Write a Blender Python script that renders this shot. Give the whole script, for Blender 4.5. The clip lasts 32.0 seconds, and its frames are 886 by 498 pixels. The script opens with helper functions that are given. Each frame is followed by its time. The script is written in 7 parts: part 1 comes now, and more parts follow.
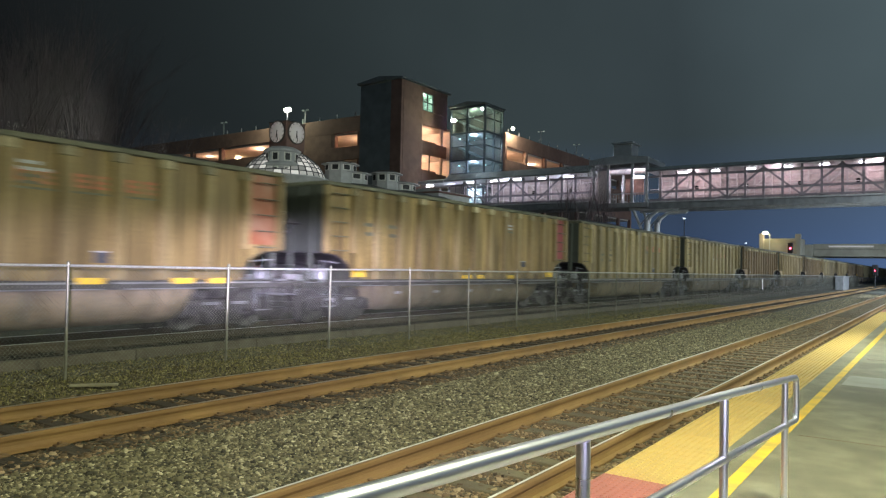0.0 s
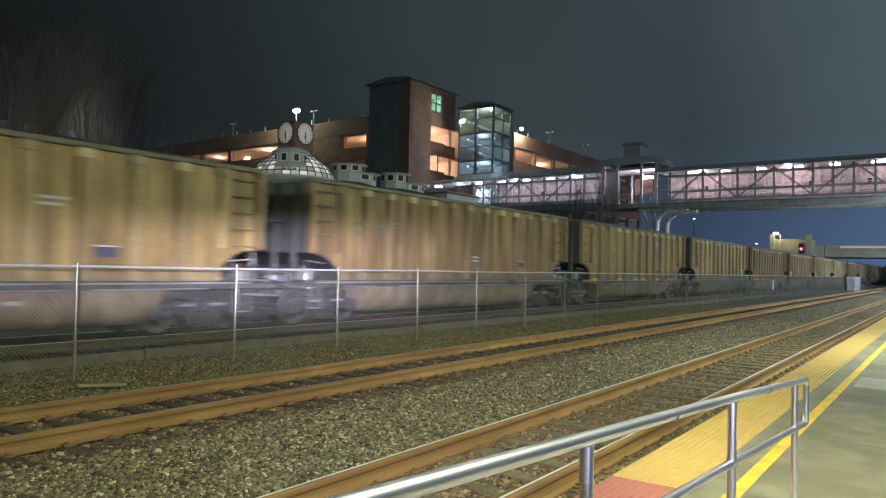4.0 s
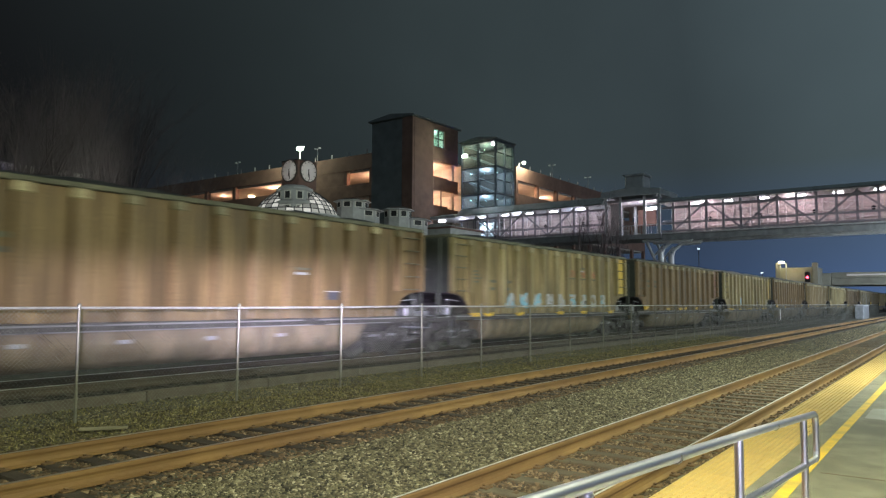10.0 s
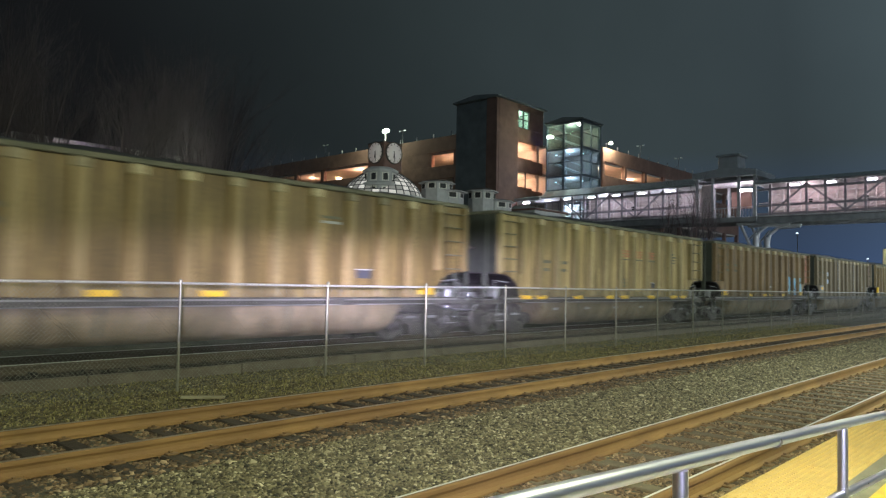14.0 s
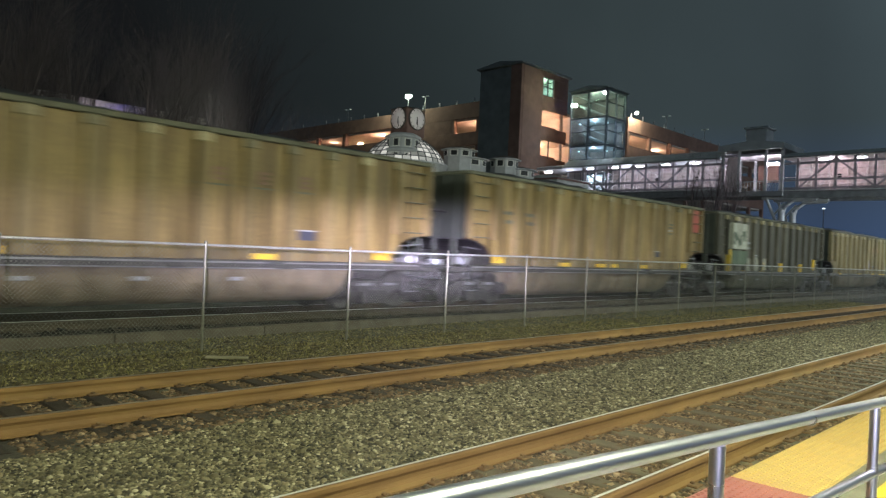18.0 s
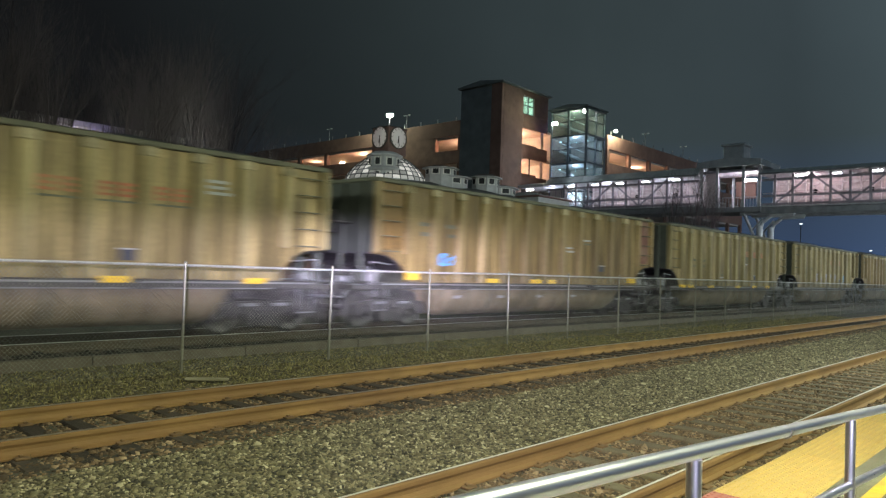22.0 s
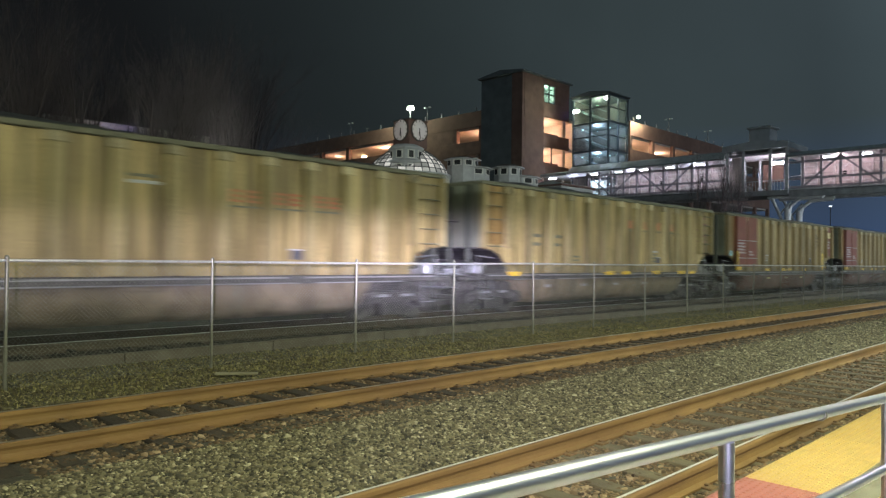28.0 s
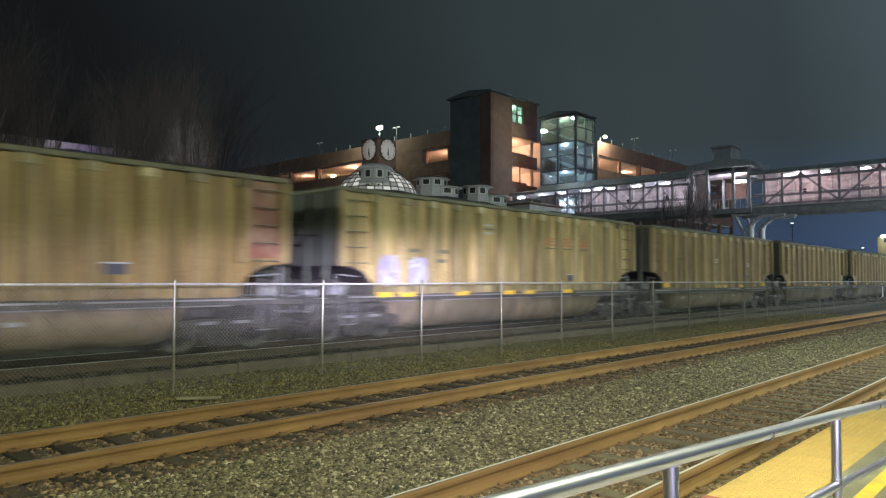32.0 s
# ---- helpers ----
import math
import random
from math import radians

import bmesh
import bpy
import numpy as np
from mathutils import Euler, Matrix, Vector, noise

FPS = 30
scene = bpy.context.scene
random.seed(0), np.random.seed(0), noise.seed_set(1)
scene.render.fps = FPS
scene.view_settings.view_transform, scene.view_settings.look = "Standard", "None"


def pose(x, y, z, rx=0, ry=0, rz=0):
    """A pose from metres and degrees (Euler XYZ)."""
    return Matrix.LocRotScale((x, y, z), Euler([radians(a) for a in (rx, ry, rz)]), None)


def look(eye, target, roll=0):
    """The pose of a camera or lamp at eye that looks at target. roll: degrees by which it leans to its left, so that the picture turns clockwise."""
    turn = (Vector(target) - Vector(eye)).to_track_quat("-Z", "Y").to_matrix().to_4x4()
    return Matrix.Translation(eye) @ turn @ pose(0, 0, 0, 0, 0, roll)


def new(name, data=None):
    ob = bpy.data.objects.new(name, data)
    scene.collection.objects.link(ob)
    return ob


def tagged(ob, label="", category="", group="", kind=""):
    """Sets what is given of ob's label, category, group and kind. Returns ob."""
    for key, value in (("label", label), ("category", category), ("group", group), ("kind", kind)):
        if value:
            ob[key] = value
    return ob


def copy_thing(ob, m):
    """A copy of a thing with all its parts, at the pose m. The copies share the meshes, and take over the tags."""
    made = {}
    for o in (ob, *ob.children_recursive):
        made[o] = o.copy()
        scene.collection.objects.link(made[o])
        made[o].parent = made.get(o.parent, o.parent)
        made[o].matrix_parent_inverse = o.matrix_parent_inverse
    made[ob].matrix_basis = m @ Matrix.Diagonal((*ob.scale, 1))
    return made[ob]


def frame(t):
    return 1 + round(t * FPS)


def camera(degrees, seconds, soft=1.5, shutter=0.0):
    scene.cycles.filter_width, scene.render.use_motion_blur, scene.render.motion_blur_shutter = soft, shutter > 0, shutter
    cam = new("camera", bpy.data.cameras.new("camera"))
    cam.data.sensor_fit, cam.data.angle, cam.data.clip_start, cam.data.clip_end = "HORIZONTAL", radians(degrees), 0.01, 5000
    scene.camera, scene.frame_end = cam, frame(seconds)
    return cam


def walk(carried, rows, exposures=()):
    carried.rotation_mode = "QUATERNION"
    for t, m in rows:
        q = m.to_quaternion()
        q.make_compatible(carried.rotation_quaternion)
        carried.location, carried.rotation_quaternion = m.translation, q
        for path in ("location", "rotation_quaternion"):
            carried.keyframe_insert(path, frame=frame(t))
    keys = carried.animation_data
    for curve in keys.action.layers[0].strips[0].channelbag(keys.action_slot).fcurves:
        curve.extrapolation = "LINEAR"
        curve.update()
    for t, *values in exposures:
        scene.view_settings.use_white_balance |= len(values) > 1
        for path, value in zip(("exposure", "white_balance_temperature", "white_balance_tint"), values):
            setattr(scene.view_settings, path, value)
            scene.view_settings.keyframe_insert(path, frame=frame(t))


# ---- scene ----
# camera: hand-held on the platform, almost only turning
CAM = [
    (0, -0.000, 0.000, 1.660, 34.94, 1.47, -1.16), (0.5, 0.001, 0.006, 1.660, 34.85, 1.46, -1.22), (1, 0.003, 0.012, 1.661, 34.85, 1.47, -1.20),
    (1.5, 0.004, 0.018, 1.661, 34.85, 1.46, -1.24), (2, 0.005, 0.024, 1.661, 35.00, 1.47, -1.17), (2.5, 0.006, 0.030, 1.662, 35.52, 1.47, -1.20),
    (3, 0.008, 0.036, 1.662, 35.66, 1.48, -1.24), (3.5, 0.005, 0.037, 1.662, 35.65, 1.49, -1.20), (5.5, -0.005, 0.038, 1.663, 35.69, 1.92, -1.23),
    (6, -0.008, 0.039, 1.664, 35.72, 2.32, -1.22), (6.5, -0.011, 0.039, 1.664, 35.72, 2.39, -1.28), (7, -0.013, 0.040, 1.664, 35.72, 2.40, -1.22),
    (7.5, -0.016, 0.040, 1.664, 35.70, 2.42, -1.24), (8, -0.010, 0.049, 1.669, 35.73, 2.41, -1.28), (8.5, -0.004, 0.059, 1.673, 35.86, 2.41, -1.31),
    (9, 0.002, 0.069, 1.678, 35.87, 2.97, -0.91), (9.5, 0.008, 0.078, 1.683, 35.89, 3.82, -0.43), (10, 0.014, 0.088, 1.687, 36.07, 4.26, -0.25),
    (10.5, 0.006, 0.087, 1.683, 36.44, 4.23, -0.24), (11, -0.001, 0.085, 1.679, 37.04, 3.80, -0.28), (11.5, -0.009, 0.084, 1.676, 38.35, 3.56, -0.43),
    (12, -0.001, 0.077, 1.671, 39.74, 3.51, -0.67), (12.5, 0.006, 0.071, 1.667, 40.83, 3.50, -0.79), (13, 0.014, 0.064, 1.663, 41.64, 3.34, -0.83),
    (13.5, 0.008, 0.061, 1.661, 42.12, 3.04, -0.85), (15.5, -0.018, 0.051, 1.651, 45.04, 1.31, -2.47), (16, -0.025, 0.048, 1.649, 45.50, 0.46, -2.48),
    (16.5, -0.035, 0.040, 1.652, 45.60, -0.02, -2.51), (17, -0.045, 0.032, 1.655, 45.61, -0.11, -2.51), (17.5, -0.056, 0.025, 1.658, 45.62, -0.11, -2.58),
    (18, -0.050, 0.023, 1.662, 44.27, 0.05, -2.52), (18.5, -0.044, 0.021, 1.666, 41.49, 0.56, -2.50), (19, -0.038, 0.019, 1.669, 39.70, 1.26, -2.37),
    (19.5, -0.034, 0.017, 1.667, 39.01, 0.89, -2.14), (20, -0.030, 0.015, 1.665, 39.69, 0.89, -2.09), (20.5, -0.026, 0.013, 1.662, 41.12, 1.15, -2.09),
    (21, -0.022, 0.012, 1.660, 42.18, 1.17, -2.11), (21.5, -0.027, 0.021, 1.661, 42.74, 1.15, -2.15), (22, -0.032, 0.030, 1.661, 42.88, 1.57, -1.97),
    (22.5, -0.037, 0.039, 1.663, 43.10, 2.73, -1.47), (23, -0.042, 0.048, 1.663, 43.40, 4.03, -0.99), (23.5, -0.041, 0.060, 1.666, 43.43, 4.83, -0.77),
    (24, -0.041, 0.073, 1.668, 43.54, 4.65, -0.60), (24.5, -0.039, 0.074, 1.669, 43.87, 3.69, -0.43), (25, -0.037, 0.075, 1.669, 43.89, 3.21, -0.45),
    (25.5, -0.037, 0.067, 1.666, 44.12, 3.09, -0.49), (27.5, -0.036, 0.037, 1.651, 46.08, 2.29, -0.34), (28, -0.036, 0.030, 1.648, 44.81, 0.86, -0.68),
    (28.5, -0.035, 0.041, 1.653, 43.78, 0.40, -0.84), (29, -0.035, 0.053, 1.658, 43.17, 0.35, -0.86), (29.5, -0.034, 0.065, 1.663, 42.98, 0.32, -0.85),
    (30, -0.034, 0.076, 1.669, 43.00, 0.46, -0.87), (30.5, -0.025, 0.077, 1.668, 42.98, 1.18, -0.73), (31, -0.017, 0.078, 1.667, 42.89, 2.38, -0.25),
    (31.5, -0.004, 0.087, 1.666, 42.54, 2.46, -0.16), (32, 0.008, 0.096, 1.666, 42.46, 2.41, -0.17),
]
cam = camera(63.9, 32.0, soft=1.25, shutter=0.4)
walk(cam, [(t, pose(x, y, z, 90 + p, r, w)) for t, x, y, z, w, p, r in CAM], exposures=[(0.0, 0.52, 6150, 6), (32.0, 0.52, 6150, 6)])

# ---- world and lights ----
world = bpy.data.worlds.new("night_sky")
scene.world = world
world.use_nodes = True
wn, wl = world.node_tree.nodes, world.node_tree.links
wn.clear()
w_out, w_bg = wn.new("ShaderNodeOutputWorld"), wn.new("ShaderNodeBackground")
# town glow: dim over the hill on one side, greyer over the station, bluish low down the line
w_tc, w_sep = wn.new("ShaderNodeTexCoord"), wn.new("ShaderNodeSeparateXYZ")
w_side, w_low, w_cloud, w_add, w_mix, w_map = wn.new("ShaderNodeValToRGB"), wn.new("ShaderNodeValToRGB"), wn.new("ShaderNodeTexNoise"), wn.new("ShaderNodeMixRGB"), wn.new("ShaderNodeMixRGB"), wn.new("ShaderNodeMapRange")
w_map.inputs["From Min"].default_value, w_map.inputs["From Max"].default_value = -1.0, 1.0
e = w_side.color_ramp.elements
e[0].position, e[0].color = 0.05, (0.0055, 0.0058, 0.0062, 1)
e[1].position, e[1].color = 0.9, (0.030, 0.040, 0.044, 1)
for at, c in ((0.15, (0.0160, 0.0205, 0.0210)), (0.25, (0.0270, 0.0350, 0.0365)), (0.36, (0.0270, 0.0350, 0.0380)), (0.49, (0.0560, 0.0740, 0.0800))):
    e.new(at).color = (*c, 1)
e = w_low.color_ramp.elements
e[0].position, e[0].color = 0.0, (1.1, 1.35, 2.5, 1)
e[1].position, e[1].color = 0.18, (1.0, 1.0, 1.0, 1)
w_cloud.inputs["Scale"].default_value, w_cloud.inputs["Detail"].default_value = 2.2, 4
wl.new(w_tc.outputs["Generated"], w_sep.inputs[0])
wl.new(w_tc.outputs["Generated"], w_cloud.inputs["Vector"])
wl.new(w_sep.outputs["X"], w_map.inputs["Value"])
wl.new(w_map.outputs[0], w_side.inputs[0])
wl.new(w_sep.outputs["Z"], w_low.inputs[0])
w_mix.blend_type, w_mix.inputs[0].default_value = "MULTIPLY", 1.0
wl.new(w_side.outputs[0], w_mix.inputs[1])
wl.new(w_low.outputs[0], w_mix.inputs[2])
w_add.blend_type, w_add.inputs[0].default_value = "SOFT_LIGHT", 0.35
wl.new(w_mix.outputs[0], w_add.inputs[1])
wl.new(w_cloud.outputs["Fac"], w_add.inputs[2])
wl.new(w_add.outputs[0], w_bg.inputs[0])
wl.new(w_bg.outputs[0], w_out.inputs[0])
w_bg.inputs[1].default_value = 1.0


def lamp(name, kind, place, watts, colour, size=0.3, target=None, cone=None, blend=0.5):
    d = bpy.data.lights.new(name, kind)
    d.energy, d.color = watts, colour
    if kind == "AREA":
        d.shape, d.size = "DISK", size
    else:
        d.shadow_soft_size = size
    if cone:
        d.spot_size, d.spot_blend = radians(cone), blend
    ob = new(name, d)
    ob.matrix_world = look(place, target) if target else pose(*place)
    return ob


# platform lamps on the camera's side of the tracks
# no fixtures; the far bluish ones are added in place of haze
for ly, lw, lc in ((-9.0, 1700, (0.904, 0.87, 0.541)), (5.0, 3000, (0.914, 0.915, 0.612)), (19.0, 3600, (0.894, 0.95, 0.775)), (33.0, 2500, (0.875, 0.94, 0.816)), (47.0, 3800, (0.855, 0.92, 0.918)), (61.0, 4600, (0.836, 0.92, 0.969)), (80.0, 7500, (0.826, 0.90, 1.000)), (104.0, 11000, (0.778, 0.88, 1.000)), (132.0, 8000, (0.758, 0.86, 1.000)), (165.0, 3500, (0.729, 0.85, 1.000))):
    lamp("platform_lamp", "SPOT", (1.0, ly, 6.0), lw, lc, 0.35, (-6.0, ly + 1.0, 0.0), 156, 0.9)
# added spots, source unseen: they lay a violet band low on the train
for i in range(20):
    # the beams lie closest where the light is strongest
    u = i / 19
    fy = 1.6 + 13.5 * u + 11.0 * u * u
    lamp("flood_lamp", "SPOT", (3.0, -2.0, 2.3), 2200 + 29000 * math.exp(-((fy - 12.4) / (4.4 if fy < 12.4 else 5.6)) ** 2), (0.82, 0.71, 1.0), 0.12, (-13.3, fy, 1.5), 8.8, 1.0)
# one more added spot, to brighten the handrail
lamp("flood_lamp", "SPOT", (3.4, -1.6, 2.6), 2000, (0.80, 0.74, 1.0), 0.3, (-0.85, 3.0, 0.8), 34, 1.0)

# ---- materials ----
def mat(name, c1, c2, rough=0.8, metal=0.0, scale=4.0, detail=6.0, bump=0.15, bump_scale=60.0, vary=0.0, space="Object", dirt=None, dirt_scale=0.7, dirt_amount=0.5, stretch=(1, 1, 1)):
    m = bpy.data.materials.new(name)
    m.use_nodes = True
    n, l = m.node_tree.nodes, m.node_tree.links
    b = n["Principled BSDF"]
    tc, mp = n.new("ShaderNodeTexCoord"), n.new("ShaderNodeMapping")
    mp.inputs["Scale"].default_value = stretch
    l.new(tc.outputs[space], mp.inputs[0])
    no = n.new("ShaderNodeTexNoise")
    no.inputs["Scale"].default_value, no.inputs["Detail"].default_value = scale, detail
    l.new(mp.outputs[0], no.inputs["Vector"])
    rp = n.new("ShaderNodeValToRGB")
    rp.color_ramp.elements[0].position, rp.color_ramp.elements[1].position = 0.32, 0.68
    rp.color_ramp.elements[0].color, rp.color_ramp.elements[1].color = (*c1, 1), (*c2, 1)
    l.new(no.outputs["Fac"], rp.inputs[0])
    col = rp.outputs[0]
    if dirt:
        n2 = n.new("ShaderNodeTexNoise")
        n2.inputs["Scale"].default_value, n2.inputs["Detail"].default_value = dirt_scale, 4
        l.new(mp.outputs[0], n2.inputs["Vector"])
        r2 = n.new("ShaderNodeValToRGB")
        r2.color_ramp.elements[0].position, r2.color_ramp.elements[1].position = 0.45, 0.65
        r2.color_ramp.elements[0].color, r2.color_ramp.elements[1].color = (0, 0, 0, 1), (dirt_amount,) * 3 + (1,)
        l.new(n2.outputs["Fac"], r2.inputs[0])
        mx = n.new("ShaderNodeMixRGB")
        mx.inputs[2].default_value = (*dirt, 1)
        l.new(r2.outputs[0], mx.inputs[0])
        l.new(col, mx.inputs[1])
        col = mx.outputs[0]
    if vary:
        oi, hs = n.new("ShaderNodeObjectInfo"), n.new("ShaderNodeHueSaturation")
        mr = n.new("ShaderNodeMapRange")
        mr.inputs["To Min"].default_value, mr.inputs["To Max"].default_value = 1 - vary, 1 + vary
        l.new(oi.outputs["Random"], mr.inputs["Value"])
        l.new(mr.outputs[0], hs.inputs["Value"])
        l.new(col, hs.inputs["Color"])
        col = hs.outputs[0]
    l.new(col, b.inputs["Base Color"])
    b.inputs["Metallic"].default_value = metal
    rr = n.new("ShaderNodeMapRange")
    rr.inputs["To Min"].default_value, rr.inputs["To Max"].default_value = max(rough - 0.12, 0.03), min(rough + 0.12, 1.0)
    l.new(no.outputs["Fac"], rr.inputs["Value"])
    l.new(rr.outputs[0], b.inputs["Roughness"])
    if bump:
        nb, bp = n.new("ShaderNodeTexNoise"), n.new("ShaderNodeBump")
        nb.inputs["Scale"].default_value, nb.inputs["Detail"].default_value = bump_scale, 5
        l.new(mp.outputs[0], nb.inputs["Vector"])
        bp.inputs["Strength"].default_value, bp.inputs["Distance"].default_value = bump, 0.02
        l.new(nb.outputs["Fac"], bp.inputs["Height"])
        l.new(bp.outputs[0], b.inputs["Normal"])
    return m


def island(name, cols, rough=0.9, pos=None):
    """Stones that differ one by one."""
    m = bpy.data.materials.new(name)
    m.use_nodes = True
    n, l = m.node_tree.nodes, m.node_tree.links
    b = n["Principled BSDF"]
    g, rp = n.new("ShaderNodeNewGeometry"), n.new("ShaderNodeValToRGB")
    while len(rp.color_ramp.elements) < len(cols):
        rp.color_ramp.elements.new(0.5)
    for i, c in enumerate(cols):
        rp.color_ramp.elements[i].position = (pos or [j / max(1, len(cols) - 1) for j in range(len(cols))])[i]
        rp.color_ramp.elements[i].color = (*c, 1)
    l.new(g.outputs["Random Per Island"], rp.inputs[0])
    no, mx = n.new("ShaderNodeTexNoise"), n.new("ShaderNodeMixRGB")
    no.inputs["Scale"].default_value = 35
    mx.blend_type, mx.inputs[0].default_value = "OVERLAY", 0.35
    l.new(rp.outputs[0], mx.inputs[1])
    l.new(no.outputs["Fac"], mx.inputs[2])
    l.new(mx.outputs[0], b.inputs["Base Color"])
    b.inputs["Roughness"].default_value = rough
    return m


def glow(name, colour, strength):
    m = bpy.data.materials.new(name)
    m.use_nodes = True
    b = m.node_tree.nodes["Principled BSDF"]
    b.inputs["Base Color"].default_value = (0.8, 0.8, 0.8, 1)
    b.inputs["Emission Color"].default_value, b.inputs["Emission Strength"].default_value = (*colour, 1), strength
    return m


def glass(name, tint=(0.75, 0.85, 0.85), mixed=0.85):
    m = bpy.data.materials.new(name)
    m.use_nodes = True
    n, l = m.node_tree.nodes, m.node_tree.links
    n.clear()
    o, t, g, x = n.new("ShaderNodeOutputMaterial"), n.new("ShaderNodeBsdfTransparent"), n.new("ShaderNodeBsdfGlossy"), n.new("ShaderNodeMixShader")
    t.inputs[0].default_value = (*tint, 1)
    g.inputs["Roughness"].default_value = 0.06
    x.inputs[0].default_value = 1 - mixed
    l.new(t.outputs[0], x.inputs[1])
    l.new(g.outputs[0], x.inputs[2])
    l.new(x.outputs[0], o.inputs[0])
    return m


GROUND = mat("gravel_soil", (0.03, 0.027, 0.019), (0.065, 0.058, 0.042), 0.95, scale=14, bump=0.8, bump_scale=24, dirt=(0.06, 0.07, 0.035), dirt_scale=0.35)
BALLAST = island("ballast_stone", [(0.020, 0.017, 0.010), (0.104, 0.088, 0.047), (0.21, 0.178, 0.098), (0.46, 0.41, 0.27)], 0.8, [0.0, 0.42, 0.85, 1.0])
BALLAST_RUST = island("rusty_ballast_stone", [(0.035, 0.023, 0.012), (0.105, 0.067, 0.033), (0.18, 0.12, 0.064), (0.34, 0.25, 0.15)], 0.85, [0.0, 0.4, 0.8, 1.0])
WEED = island("moss_and_weeds", [(0.060, 0.054, 0.016), (0.150, 0.135, 0.040), (0.26, 0.232, 0.075), (0.42, 0.36, 0.16)], 0.8)
RUST = mat("rusty_rail_steel", (0.180, 0.104, 0.033), (0.275, 0.163, 0.054), 0.75, 0.1, scale=5, bump=0.25, bump_scale=50, dirt=(0.12, 0.062, 0.024), dirt_scale=1.1, stretch=(1, 0.25, 1))
RAILHEAD = mat("worn_rail_head", (0.22, 0.19, 0.15), (0.40, 0.36, 0.31), 0.34, 0.85, scale=3, bump=0.05, stretch=(1, 0.1, 1))
WOODTIE = mat("creosoted_timber", (0.022, 0.017, 0.012), (0.06, 0.045, 0.03), 0.85, scale=9, bump=0.5, bump_scale=30, vary=0.3, stretch=(0.3, 1, 1))
CONCTIE = mat("concrete_sleeper", (0.085, 0.070, 0.043), (0.135, 0.112, 0.070), 0.9, scale=6, bump=0.3, bump_scale=70, vary=0.15, dirt=(0.10, 0.075, 0.045), dirt_scale=2.5)
CLIP = mat("rusty_clip", (0.10, 0.06, 0.028), (0.19, 0.115, 0.05), 0.8, 0.2, scale=20)
KERB = mat("kerb_concrete", (0.085, 0.070, 0.050), (0.14, 0.118, 0.088), 0.9, scale=3, bump=0.3, bump_scale=50, dirt=(0.10, 0.085, 0.06), dirt_scale=0.8)
PAVE = mat("platform_concrete", (0.15, 0.14, 0.098), (0.255, 0.24, 0.175), 0.65, scale=3.2, detail=9, bump=0.3, bump_scale=120, dirt=(0.11, 0.10, 0.07), dirt_scale=0.6, dirt_amount=0.7)
PAVE_LIGHT = mat("pale_concrete_strip", (0.30, 0.29, 0.255), (0.37, 0.36, 0.32), 0.75, scale=3, bump=0.2, bump_scale=90)
TACT_Y = mat("yellow_tactile_tile", (0.46, 0.315, 0.09), (0.56, 0.395, 0.12), 0.6, scale=5, bump=0.08, vary=0.06, dirt=(0.42, 0.31, 0.11), dirt_scale=3)
TACT_R = mat("red_tactile_tile", (0.30, 0.105, 0.085), (0.38, 0.145, 0.115), 0.6, scale=5, bump=0.08, vary=0.06, dirt=(0.30, 0.10, 0.08), dirt_scale=3)
LINE_Y = mat("yellow_line_paint", (0.66, 0.42, 0.03), (0.78, 0.52, 0.05), 0.6, scale=8, bump=0.15, dirt=(0.36, 0.28, 0.10), dirt_scale=3, dirt_amount=0.6)
WHITEPAINT = mat("worn_white_paint", (0.62, 0.61, 0.56), (0.78, 0.77, 0.73), 0.6, scale=6, bump=0.1)
# faint violet in the steel's colour stands in for violet light on it
STEEL = mat("brushed_stainless_steel", (0.90, 0.89, 0.97), (0.95, 0.94, 1.0), 0.30, 1.0, scale=3, bump=0.03, bump_scale=160, stretch=(1, 0.15, 1))
GALV = mat("galvanised_steel", (0.19, 0.18, 0.14), (0.29, 0.28, 0.215), 0.45, 0.7, scale=7, bump=0.1, bump_scale=90)
WIRE = mat("galvanised_wire", (0.15, 0.15, 0.13), (0.23, 0.23, 0.20), 0.6, 0.4, scale=7, bump=0)
# dark rail, ballast and bed tones that hold the shade under the train
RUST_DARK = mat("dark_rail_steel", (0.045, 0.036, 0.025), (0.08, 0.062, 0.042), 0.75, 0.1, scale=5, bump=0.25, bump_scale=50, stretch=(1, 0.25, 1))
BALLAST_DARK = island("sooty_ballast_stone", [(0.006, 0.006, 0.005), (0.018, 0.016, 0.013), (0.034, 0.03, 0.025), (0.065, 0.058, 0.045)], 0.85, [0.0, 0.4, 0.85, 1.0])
# worn rail head, made extra pale to carry its glint
RAIL_GLINT = mat("scoured_rail_head", (0.55, 0.54, 0.53), (0.70, 0.69, 0.68), 0.5, 0.5, scale=3, bump=0.03, stretch=(1, 0.1, 1))
BED_SHADE = mat("sooty_bed", (0.008, 0.007, 0.006), (0.02, 0.018, 0.015), 0.95, scale=12, bump=0.7, bump_scale=24)


